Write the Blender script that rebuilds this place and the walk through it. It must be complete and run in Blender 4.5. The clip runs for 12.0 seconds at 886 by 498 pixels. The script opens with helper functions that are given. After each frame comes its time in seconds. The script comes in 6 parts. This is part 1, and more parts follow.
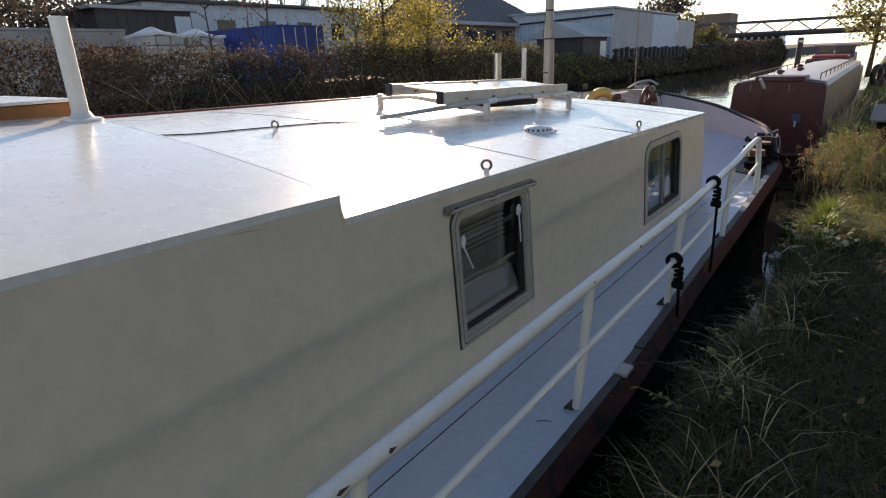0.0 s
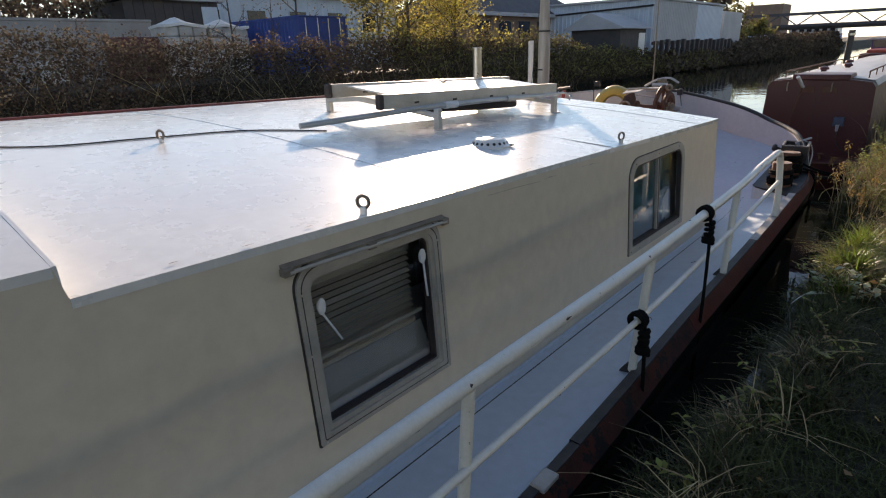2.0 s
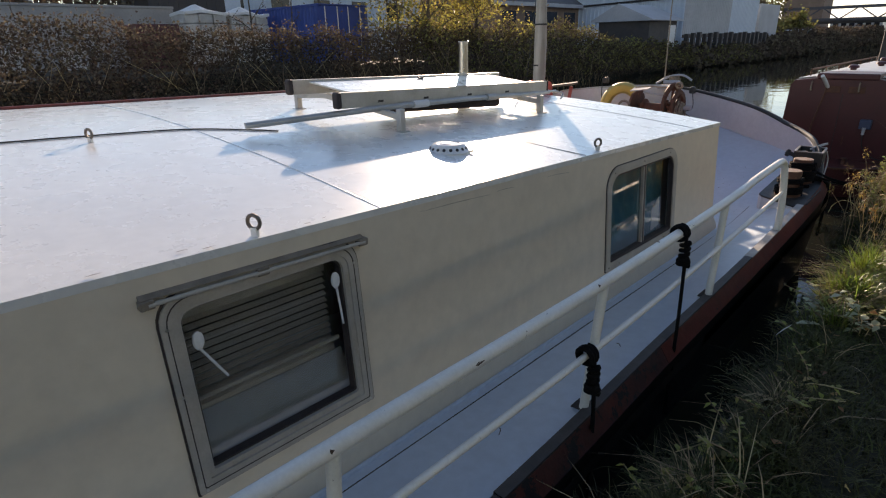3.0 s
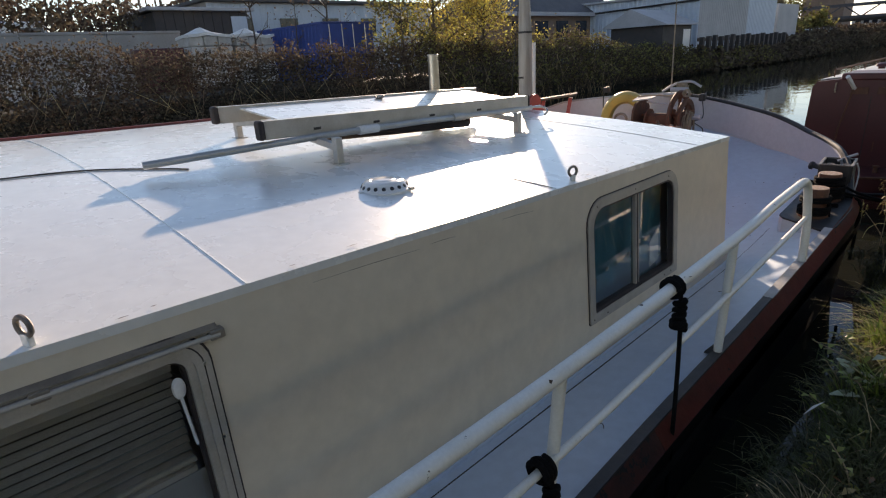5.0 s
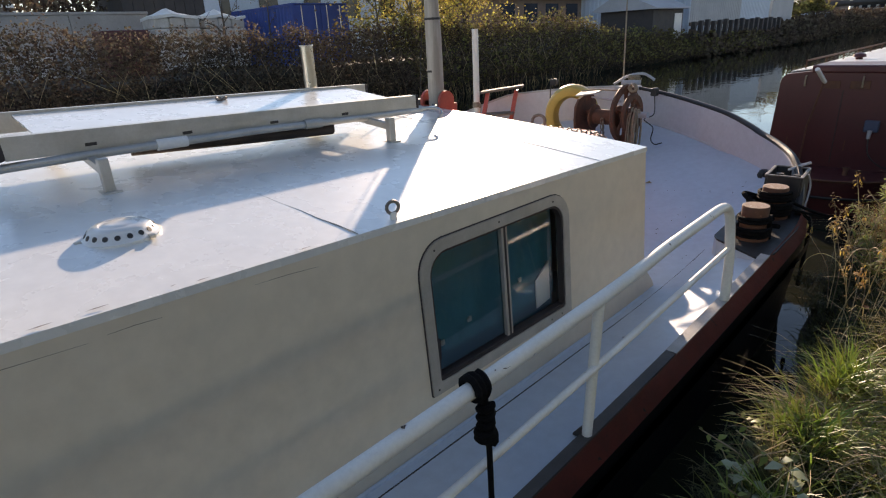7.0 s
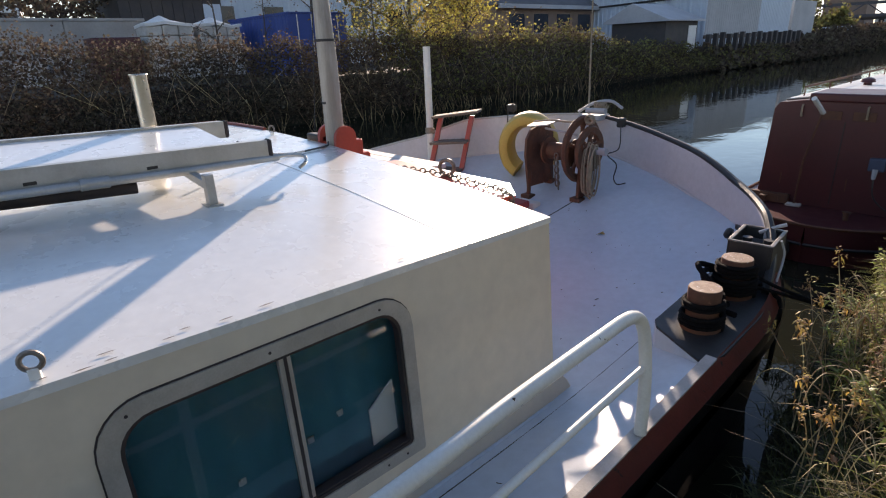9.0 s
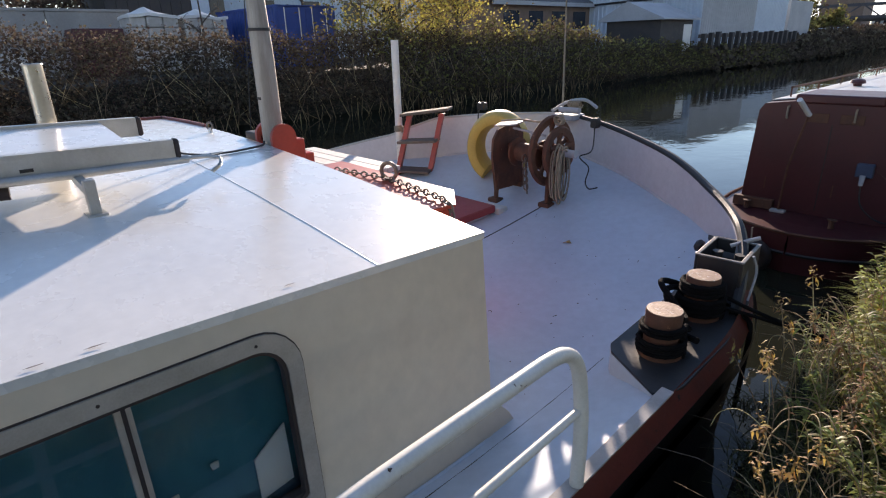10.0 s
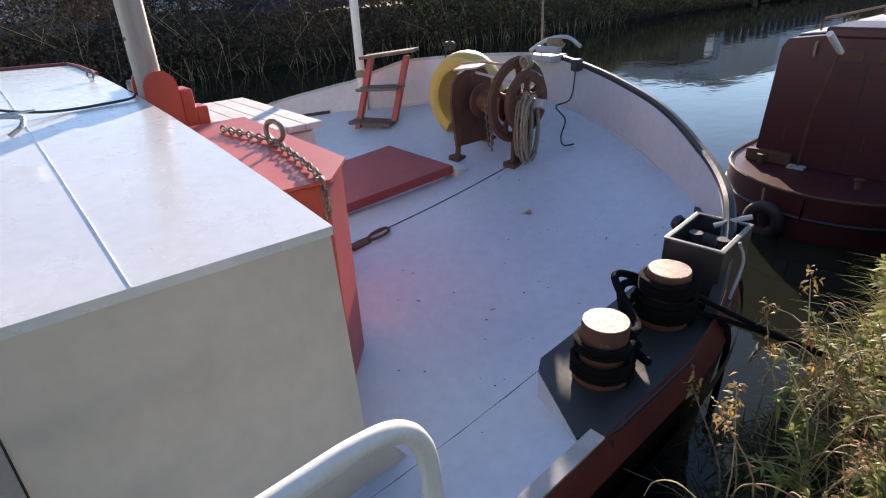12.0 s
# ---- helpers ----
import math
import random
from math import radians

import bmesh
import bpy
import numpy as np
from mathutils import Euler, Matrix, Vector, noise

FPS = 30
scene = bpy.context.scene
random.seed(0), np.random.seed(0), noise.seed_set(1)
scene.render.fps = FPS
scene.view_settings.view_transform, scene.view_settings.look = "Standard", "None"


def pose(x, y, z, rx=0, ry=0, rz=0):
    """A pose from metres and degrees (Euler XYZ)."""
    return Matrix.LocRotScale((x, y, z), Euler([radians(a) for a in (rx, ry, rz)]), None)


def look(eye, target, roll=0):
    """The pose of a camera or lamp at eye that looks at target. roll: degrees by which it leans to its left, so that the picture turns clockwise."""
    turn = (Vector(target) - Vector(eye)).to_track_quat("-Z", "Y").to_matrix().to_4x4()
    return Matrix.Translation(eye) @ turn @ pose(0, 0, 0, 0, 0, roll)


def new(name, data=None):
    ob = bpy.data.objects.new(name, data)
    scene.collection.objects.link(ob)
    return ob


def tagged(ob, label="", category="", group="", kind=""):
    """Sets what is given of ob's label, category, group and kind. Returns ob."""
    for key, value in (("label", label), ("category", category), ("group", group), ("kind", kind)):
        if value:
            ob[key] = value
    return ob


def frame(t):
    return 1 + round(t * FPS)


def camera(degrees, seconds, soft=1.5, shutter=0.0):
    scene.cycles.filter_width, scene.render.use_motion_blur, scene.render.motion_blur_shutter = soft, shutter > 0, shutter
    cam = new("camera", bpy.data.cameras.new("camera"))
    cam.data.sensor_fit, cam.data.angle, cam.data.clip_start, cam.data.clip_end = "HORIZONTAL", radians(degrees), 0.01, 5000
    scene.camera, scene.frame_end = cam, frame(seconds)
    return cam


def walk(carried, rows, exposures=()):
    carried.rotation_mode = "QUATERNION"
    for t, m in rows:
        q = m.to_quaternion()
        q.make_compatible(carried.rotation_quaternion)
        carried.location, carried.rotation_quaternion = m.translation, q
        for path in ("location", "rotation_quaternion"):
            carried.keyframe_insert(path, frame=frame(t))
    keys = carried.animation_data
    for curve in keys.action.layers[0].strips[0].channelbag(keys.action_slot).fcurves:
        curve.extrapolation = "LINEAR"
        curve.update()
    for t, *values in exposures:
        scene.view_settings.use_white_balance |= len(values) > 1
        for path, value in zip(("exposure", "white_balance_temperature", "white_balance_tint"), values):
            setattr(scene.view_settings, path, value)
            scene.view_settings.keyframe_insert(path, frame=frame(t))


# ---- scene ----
# camera and walk
SKY, SUN, TINT = 0.135, 5.0, 22
cam = camera(77.5, 12.0, soft=1.15)
LEVEL = pose(0, 0, 0, 0, -3.0, 0)
PATH = [
    (0, (0.046, -0.027, 1.576), (-1.154, 1.459, 0.982), -4.6),
    (0.5, (0.145, 0.286, 1.58), (-1.107, 1.739, 1.012), -4.6),
    (1, (0.195, 0.537, 1.567), (-1.078, 1.962, 0.978), -4.8),
    (1.5, (0.146, 0.799, 1.553), (-1.114, 2.225, 0.94), -3.7),
    (2, (0.099, 1.06, 1.583), (-1.193, 2.459, 0.972), -4.2),
    (2.5, (0.176, 1.356, 1.583), (-1.15, 2.72, 0.965), -4.7),
    (3, (0.217, 1.592, 1.603), (-1.132, 2.925, 0.966), -3.4),
    (3.2, (0.206, 1.652, 1.605), (-1.149, 2.981, 0.973), -3.5),
    (4.8, (0.031, 2.245, 1.578), (-1.363, 3.562, 1.011), -6.5),
    (5, (0.042, 2.371, 1.596), (-1.366, 3.663, 1.005), -5.5),
    (5.5, (0.064, 2.619, 1.556), (-1.315, 3.911, 0.902), -5.6),
    (6, (0.016, 2.914, 1.554), (-1.348, 4.222, 0.899), -5.2),
    (6.5, (0.029, 3.222, 1.59), (-1.35, 4.515, 0.939), -5.3),
    (7, (0.124, 3.54, 1.605), (-1.266, 4.826, 0.96), -5.2),
    (7.2, (0.156, 3.637, 1.616), (-1.239, 4.918, 0.975), -5.2),
    (8.8, (0.036, 4.725, 1.671), (-1.386, 5.986, 1.048), -4.6),
    (9, (0.058, 4.863, 1.689), (-1.372, 6.117, 1.073), -4.4),
    (9.5, (0.084, 5.108, 1.683), (-1.335, 6.365, 1.047), -4.1),
    (10, (0.029, 5.351, 1.652), (-1.389, 6.613, 1.024), -3.7),
    (10.5, (-0.021, 5.636, 1.619), (-1.41, 6.887, 0.908), -4.7),
    (11, (-0.02, 5.893, 1.592), (-1.453, 7.07, 0.843), -6.8),
    (11.5, (-0.01, 6.121, 1.571), (-1.438, 7.268, 0.767), -5.9),
    (12, (-0.108, 6.288, 1.549), (-1.537, 7.434, 0.748), -4.7),
]
walk(cam, [(t, LEVEL @ look(eye, target, roll)) for t, eye, target, roll in PATH],
     exposures=[(t, e + 0.07, k, TINT) for t, e, k in ((0.0, 0.76, 8700), (2.5, 0.70, 8600), (5.5, 0.66, 8600), (7.0, 0.88, 8600), (9.5, 0.89, 7750),
                                                       (10.5, 0.95, 7550), (11.2, 1.06, 7450), (12.0, 1.17, 7450))])

# ---------------------------------------------------------------- world and sun
SUN_AZ, SUN_EL = 41.0, 13.7          # degrees to the left of +y, and above the horizon
world = bpy.data.worlds.new("world")
scene.world = world
world.use_nodes = True
wn = world.node_tree.nodes
sky = wn.new("ShaderNodeTexSky")
sky.sky_type = "NISHITA"
sky.sun_disc = False
sky.sun_elevation = radians(SUN_EL)
sky.sun_rotation = radians(-SUN_AZ)
sky.air_density, sky.dust_density, sky.ozone_density = 1.0, 0.0, 2.6
sky.altitude = 900
wn["Background"].inputs["Strength"].default_value = SKY
wl = world.node_tree.links.new
# thin white cloud banks low over the horizon
wco, wsep, wmap, wnoise = wn.new("ShaderNodeTexCoord"), wn.new("ShaderNodeSeparateXYZ"), wn.new("ShaderNodeMapping"), wn.new("ShaderNodeTexNoise")
wmap.inputs["Scale"].default_value = (1.6, 1.6, 7.0)
wnoise.inputs["Scale"].default_value, wnoise.inputs["Detail"].default_value = 2.2, 7.0
wl(wco.outputs["Generated"], wmap.inputs["Vector"])
wl(wmap.outputs[0], wnoise.inputs["Vector"])
wl(wco.outputs["Generated"], wsep.inputs[0])
cover, low, both = wn.new("ShaderNodeMapRange"), wn.new("ShaderNodeMapRange"), wn.new("ShaderNodeMath")
cover.inputs["From Min"].default_value, cover.inputs["From Max"].default_value = 0.40, 0.62
low.inputs["From Min"].default_value, low.inputs["From Max"].default_value = 0.13, 0.02
both.operation = "MULTIPLY"
wl(wnoise.outputs["Fac"], cover.inputs["Value"])
wl(wsep.outputs["Z"], low.inputs["Value"])
wl(cover.outputs[0], both.inputs[0])
wl(low.outputs[0], both.inputs[1])
cloud = wn.new("ShaderNodeMix")
cloud.data_type = "RGBA"
cloud.inputs["B"].default_value = (5.6, 6.3, 7.2, 1)
wl(both.outputs[0], cloud.inputs["Factor"])
wl(sky.outputs[0], cloud.inputs["A"])
wl(cloud.outputs["Result"], wn["Background"].inputs["Color"])
sun = new("sun", bpy.data.lights.new("sun", "SUN"))
sun.data.energy, sun.data.angle, sun.data.color = SUN, radians(0.6), (1.0, 0.93, 0.83)
saz, sel = radians(SUN_AZ), radians(SUN_EL)
sun.matrix_world = look((0, 0, 0), (math.sin(saz) * math.cos(sel), -math.cos(saz) * math.cos(sel), -math.sin(sel)))
sun.location = (-20, 20, 15)


# ---------------------------------------------------------------- materials
def mat(name, c1, c2=None, scale=3.0, rough=0.5, metal=0.0, bump=0.0, bump_scale=60.0, spots=None, spot_scale=25.0,
        spot_at=0.72, vary=0.0, island=0.0, spec=0.5, stretch=None, coat=0.0, trans=0.0):
    """Paint, wood, stone or leaf: two scales of colour, relief, and spots of wear."""
    m = bpy.data.materials.new(name)
    m.use_nodes = True
    nt = m.node_tree
    n, link = nt.nodes, nt.links.new
    b = n["Principled BSDF"]
    b.inputs["Roughness"].default_value = rough
    b.inputs["Metallic"].default_value = metal
    b.inputs["Specular IOR Level"].default_value = spec
    b.inputs["Coat Weight"].default_value = coat
    b.inputs["Coat Roughness"].default_value = 0.24
    co = n.new("ShaderNodeTexCoord")
    src = co.outputs["Object"]
    if stretch:
        mp = n.new("ShaderNodeMapping")
        mp.inputs["Scale"].default_value = stretch
        link(src, mp.inputs["Vector"])
        src = mp.outputs[0]

    def noise_tex(sc, detail=5.0, ro=0.6):
        t = n.new("ShaderNodeTexNoise")
        t.inputs["Scale"].default_value = sc
        t.inputs["Detail"].default_value = detail
        t.inputs["Roughness"].default_value = ro
        link(src, t.inputs["Vector"])
        return t.outputs["Fac"]

    def mix(fac, a, c, blend="MIX"):
        x = n.new("ShaderNodeMix")
        x.data_type, x.blend_type = "RGBA", blend
        for sock, v in ((x.inputs["Factor"], fac), (x.inputs["A"], a), (x.inputs["B"], c)):
            if isinstance(v, (int, float)):
                sock.default_value = v
            elif isinstance(v, tuple):
                sock.default_value = (*v, 1)
            else:
                link(v, sock)
        return x.outputs["Result"]

    def ramp(fac, lo, hi):
        r = n.new("ShaderNodeMapRange")
        r.inputs["From Min"].default_value, r.inputs["From Max"].default_value = lo, hi
        link(fac, r.inputs["Value"])
        return r.outputs[0]

    c2 = c2 or tuple(v * 0.8 for v in c1)
    col = mix(ramp(noise_tex(scale), 0.35, 0.65), c1, c2)
    fine = ramp(noise_tex(scale * 14, 3.0), 0.3, 0.7)
    col = mix(0.25, col, mix(fine, tuple(v * 0.75 for v in c1), tuple(min(1, v * 1.15) for v in c1)))
    if spots:
        sp = ramp(noise_tex(spot_scale, 6.0, 0.7), spot_at, spot_at + 0.03)
        col = mix(sp, col, spots)
    if vary or island:
        inf = n.new("ShaderNodeNewGeometry" if island else "ShaderNodeObjectInfo")
        rnd = inf.outputs["Random Per Island" if island else "Random"]
        hsv = n.new("ShaderNodeHueSaturation")
        amount = island or vary
        mr = n.new("ShaderNodeMapRange")
        mr.inputs["To Min"].default_value, mr.inputs["To Max"].default_value = 1 - amount, 1 + amount
        link(rnd, mr.inputs["Value"])
        link(mr.outputs[0], hsv.inputs["Value"])
        mh = n.new("ShaderNodeMapRange")
        mh.inputs["To Min"].default_value, mh.inputs["To Max"].default_value = 0.5 - 0.06 * amount, 0.5 + 0.06 * amount
        link(rnd, mh.inputs["Value"])
        link(mh.outputs[0], hsv.inputs["Hue"])
        link(col, hsv.inputs["Color"])
        col = hsv.outputs[0]
    link(col, b.inputs["Base Color"])
    rr = n.new("ShaderNodeMapRange")
    rr.inputs["To Min"].default_value, rr.inputs["To Max"].default_value = rough * 0.8, min(1, rough * 1.25)
    link(noise_tex(scale * 3), rr.inputs["Value"])
    link(rr.outputs[0], b.inputs["Roughness"])
    if bump:
        bp = n.new("ShaderNodeBump")
        bp.inputs["Strength"].default_value = bump
        bp.inputs["Distance"].default_value = 0.01
        link(noise_tex(bump_scale, 4.0), bp.inputs["Height"])
        link(bp.outputs[0], b.inputs["Normal"])
    if trans:
        out = n["Material Output"]
        tr = n.new("ShaderNodeBsdfTranslucent")
        link(col, tr.inputs["Color"])
        ms = n.new("ShaderNodeMixShader")
        ms.inputs[0].default_value = trans
        link(b.outputs[0], ms.inputs[1])
        link(tr.outputs[0], ms.inputs[2])
        link(ms.outputs[0], out.inputs["Surface"])
    return m


def glass(name, tint=(0.9, 0.95, 0.95), rough=0.02):
    m = bpy.data.materials.new(name)
    m.use_nodes = True
    b = m.node_tree.nodes["Principled BSDF"]
    b.inputs["Base Color"].default_value = (*tint, 1)
    b.inputs["Roughness"].default_value = rough
    b.inputs["Transmission Weight"].default_value = 1.0
    b.inputs["IOR"].default_value = 1.45
    return m


def water_mat():
    m = bpy.data.materials.new("canal_water")
    m.use_nodes = True
    nt = m.node_tree
    n, link = nt.nodes, nt.links.new
    b = n["Principled BSDF"]
    b.inputs["Base Color"].default_value = (0.018, 0.02, 0.013, 1)
    b.inputs["Roughness"].default_value = 0.03
    b.inputs["IOR"].default_value = 1.33
    co = n.new("ShaderNodeTexCoord")
    mp = n.new("ShaderNodeMapping")
    mp.inputs["Scale"].default_value = (1.0, 0.55, 1)
    mp.inputs["Rotation"].default_value = (0, 0, radians(25))
    link(co.outputs["Object"], mp.inputs["Vector"])
    a, c = n.new("ShaderNodeTexNoise"), n.new("ShaderNodeTexNoise")
    a.inputs["Scale"].default_value, a.inputs["Detail"].default_value = 1.6, 3
    c.inputs["Scale"].default_value, c.inputs["Detail"].default_value = 7.0, 2
    for t in (a, c):
        link(mp.outputs[0], t.inputs["Vector"])
    mx = n.new("ShaderNodeMath")
    mx.operation = "MULTIPLY_ADD"
    mx.inputs[1].default_value = 0.25
    link(c.outputs["Fac"], mx.inputs[0])
    link(a.outputs["Fac"], mx.inputs[2])
    bp = n.new("ShaderNodeBump")
    bp.inputs["Strength"].default_value = 0.13
    bp.inputs["Distance"].default_value = 0.05
    link(mx.outputs[0], bp.inputs["Height"])
    link(bp.outputs[0], b.inputs["Normal"])
    return m


M_ROOF = mat("roof_paint_white", (0.80, 0.79, 0.74), (0.72, 0.72, 0.69), 1.3, 0.27, bump=0.10, bump_scale=5.0,
             spots=(0.42, 0.38, 0.32), spot_scale=16.0, spot_at=0.80, coat=0.8, spec=0.9)
M_SIDE = mat("cabin_paint_cream", (0.70, 0.605, 0.475), (0.655, 0.56, 0.435), 0.8, 0.38, bump=0.05, bump_scale=4.0,
             spots=(0.30, 0.24, 0.17), spot_scale=16.0, spot_at=0.80)
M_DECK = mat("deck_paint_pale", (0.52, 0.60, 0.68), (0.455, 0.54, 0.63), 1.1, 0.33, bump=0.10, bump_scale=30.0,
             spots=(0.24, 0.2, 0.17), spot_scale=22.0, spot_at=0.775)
M_BULW = mat("bulwark_paint_grey", (0.60, 0.59, 0.61), (0.53, 0.52, 0.54), 1.5, 0.5, bump=0.06, bump_scale=12.0,
             spots=(0.30, 0.2, 0.14), spot_scale=18.0, spot_at=0.78)
M_RAIL = mat("rail_paint_white", (0.78, 0.77, 0.72), (0.70, 0.68, 0.61), 6.0, 0.35, bump=0.08, bump_scale=40.0,
             spots=(0.07, 0.05, 0.035), spot_scale=24.0, spot_at=0.672)
M_CHIP = mat("bare_rusted_chip", (0.045, 0.03, 0.022), (0.09, 0.05, 0.03), 30.0, 0.7)
M_BLACK = mat("hull_black", (0.018, 0.018, 0.02), (0.04, 0.036, 0.032), 4.0, 0.5, bump=0.15, bump_scale=25.0,
              spots=(0.13, 0.08, 0.05), spot_scale=8.0, spot_at=0.72)
M_GUN = mat("gunwale_worn_black", (0.035, 0.033, 0.034), (0.085, 0.07, 0.06), 5.0, 0.6, bump=0.2, bump_scale=30.0,
            spots=(0.3, 0.27, 0.25), spot_scale=9.0, spot_at=0.745)
M_RIM = mat("worn_rim_metal", (0.22, 0.205, 0.19), (0.05, 0.045, 0.042), 12.0, 0.5, bump=0.15, bump_scale=40.0)
M_GUNW = mat("gunwale_worn_white", (0.5, 0.48, 0.46), (0.36, 0.33, 0.3), 7.0, 0.6, bump=0.15, bump_scale=30.0,
             spots=(0.12, 0.09, 0.07), spot_scale=9.0, spot_at=0.66)
M_RED = mat("red_oxide_band", (0.27, 0.05, 0.033), (0.16, 0.036, 0.026), 5.0, 0.5, bump=0.2, bump_scale=30.0,
            spots=(0.05, 0.03, 0.028), spot_scale=9.0, spot_at=0.63)
M_REDW = mat("worn_red_band", (0.19, 0.05, 0.036), (0.05, 0.03, 0.028), 5.0, 0.6, bump=0.2, bump_scale=30.0,
             spots=(0.035, 0.03, 0.03), spot_scale=6.0, spot_at=0.52)
M_REDB = mat("bright_red_paint", (0.52, 0.085, 0.055), (0.44, 0.075, 0.05), 3.0, 0.4, bump=0.06, bump_scale=20.0,
             spots=(0.25, 0.1, 0.07), spot_scale=20.0, spot_at=0.76)
M_HATCH = mat("hatch_red_matt", (0.34, 0.06, 0.06), (0.27, 0.05, 0.05), 3.0, 0.6, bump=0.1, bump_scale=35.0)
M_RUST = mat("rusty_iron", (0.145, 0.058, 0.030), (0.075, 0.034, 0.023), 9.0, 0.7, bump=0.3, bump_scale=45.0,
             spots=(0.28, 0.13, 0.07), spot_scale=20.0, spot_at=0.65)
M_CUT = mat("worn_bollard_top", (0.44, 0.29, 0.18), (0.27, 0.14, 0.075), 26.0, 0.45, bump=0.35, bump_scale=70.0,
            spots=(0.75, 0.7, 0.62), spot_scale=40.0, spot_at=0.6)
M_ALU = mat("weathered_aluminium", (0.55, 0.55, 0.53), (0.42, 0.41, 0.38), 7.0, 0.42, metal=0.75, bump=0.1, bump_scale=40.0,
            spots=(0.2, 0.18, 0.15), spot_scale=15.0, spot_at=0.72)
M_FRAME = mat("window_aluminium", (0.47, 0.43, 0.375), (0.36, 0.33, 0.285), 9.0, 0.5, metal=0.25, bump=0.06, bump_scale=50.0,
              spots=(0.2, 0.17, 0.14), spot_scale=16.0, spot_at=0.73)
M_GRIME = mat("grimy_paint", (0.25, 0.21, 0.165), (0.15, 0.12, 0.095), 12.0, 0.65, bump=0.2, bump_scale=60.0)
M_STEEL = mat("stainless_pipe", (0.62, 0.60, 0.55), (0.5, 0.47, 0.40), 5.0, 0.28, metal=0.95)
M_MAST = mat("weathered_mast", (0.46, 0.42, 0.36), (0.25, 0.215, 0.175), 6.0, 0.5, metal=0.15, bump=0.2, bump_scale=30.0, stretch=(3, 3, 0.35))
M_ROPEB = mat("black_rope", (0.007, 0.007, 0.008), (0.014, 0.0135, 0.0135), 30.0, 0.9, bump=1.0, bump_scale=190.0, spec=0.08)
M_ROPEW = mat("hemp_rope", (0.36, 0.295, 0.215), (0.24, 0.19, 0.135), 25.0, 0.85, bump=0.6, bump_scale=160.0)
M_RUBBER = mat("dark_rubber", (0.03, 0.024, 0.024), (0.05, 0.032, 0.03), 8.0, 0.6, bump=0.2, bump_scale=60.0)
M_YELLOW = mat("yellow_fender", (0.62, 0.42, 0.09), (0.53, 0.35, 0.08), 4.0, 0.5, bump=0.1, bump_scale=20.0,
               spots=(0.25, 0.17, 0.08), spot_scale=14.0, spot_at=0.72)
M_WOOD = mat("weathered_board", (0.30, 0.25, 0.21), (0.19, 0.15, 0.125), 5.0, 0.75, bump=0.3, bump_scale=50.0, stretch=(1, 6, 6), vary=0.2)
M_TREAD = mat("dark_worn_board", (0.19, 0.135, 0.105), (0.11, 0.075, 0.06), 6.0, 0.75, bump=0.35, bump_scale=50.0, stretch=(1, 6, 6), vary=0.2)
M_WOODW = mat("whitewashed_board", (0.70, 0.68, 0.63), (0.52, 0.49, 0.45), 4.0, 0.6, bump=0.2, bump_scale=40.0, vary=0.08,
              spots=(0.3, 0.25, 0.2), spot_scale=12.0, spot_at=0.7)
M_CHAIN = mat("chain_iron", (0.26, 0.23, 0.2), (0.13, 0.1, 0.085), 20.0, 0.55, metal=0.6, bump=0.2, bump_scale=80.0)
M_GLASS = glass("window_glass")
M_TEAL = mat("teal_blind", (0.018, 0.17, 0.23), (0.015, 0.14, 0.2), 2.0, 0.6, bump=0.05, bump_scale=30.0)
M_WHITE = mat("white_plastic", (0.76, 0.76, 0.74), (0.68, 0.68, 0.66), 5.0, 0.4)
M_SLAT = mat("grey_slat", (0.50, 0.44, 0.38), (0.40, 0.35, 0.31), 6.0, 0.4)
M_INSIDE = mat("cabin_lining", (0.22, 0.17, 0.13), (0.17, 0.13, 0.1), 2.0, 0.6, stretch=(1, 1, 6))
M_ORANGE = mat("varnished_orange_board", (0.36, 0.14, 0.04), (0.27, 0.10, 0.03), 3.0, 0.4, stretch=(1, 1, 8))
M_MAROON = mat("maroon_boat_paint", (0.085, 0.016, 0.018), (0.065, 0.014, 0.016), 2.0, 0.42, bump=0.05, bump_scale=12.0,
               spots=(0.16, 0.06, 0.045), spot_scale=14.0, spot_at=0.77)
M_ROOFRB = mat("boat_roof_grey", (0.62, 0.61, 0.6), (0.5, 0.49, 0.48), 3.0, 0.4, bump=0.1, bump_scale=20.0)
M_WATER = water_mat()
M_EARTH = mat("damp_earth", (0.038, 0.032, 0.02), (0.028, 0.03, 0.014), 2.5, 0.9, bump=0.8, bump_scale=18.0)
# bank grass: a dark shade tone, then brighter tones with sunlight put into the colour
M_GRASS = mat("shade_toned_grass", (0.066, 0.082, 0.024), (0.098, 0.08, 0.04), 1.6, 0.6, island=0.6, trans=0.3, spec=0.3)
M_GRASSY = mat("sun_toned_yellow_grass", (0.25, 0.28, 0.05), (0.37, 0.305, 0.085), 3.0, 0.45, island=0.55, trans=0.42)
M_GREENB = mat("sun_toned_green_grass", (0.15, 0.22, 0.035), (0.24, 0.27, 0.055), 3.0, 0.4, island=0.4, trans=0.4)
# pale leaf, its colour raised further to look sunlit where it stands in shade
M_PALEL = mat("pale_sun_toned_bramble", (0.42, 0.45, 0.30), (0.28, 0.33, 0.16), 8.0, 0.4, island=0.35, trans=0.25)
M_DRY = mat("dry_stalk", (0.44, 0.33, 0.18), (0.30, 0.21, 0.12), 5.0, 0.7, island=0.4, trans=0.15)
M_LEAFG = mat("nettle_leaf", (0.185, 0.23, 0.045), (0.33, 0.27, 0.065), 3.0, 0.5, island=0.5, trans=0.4)
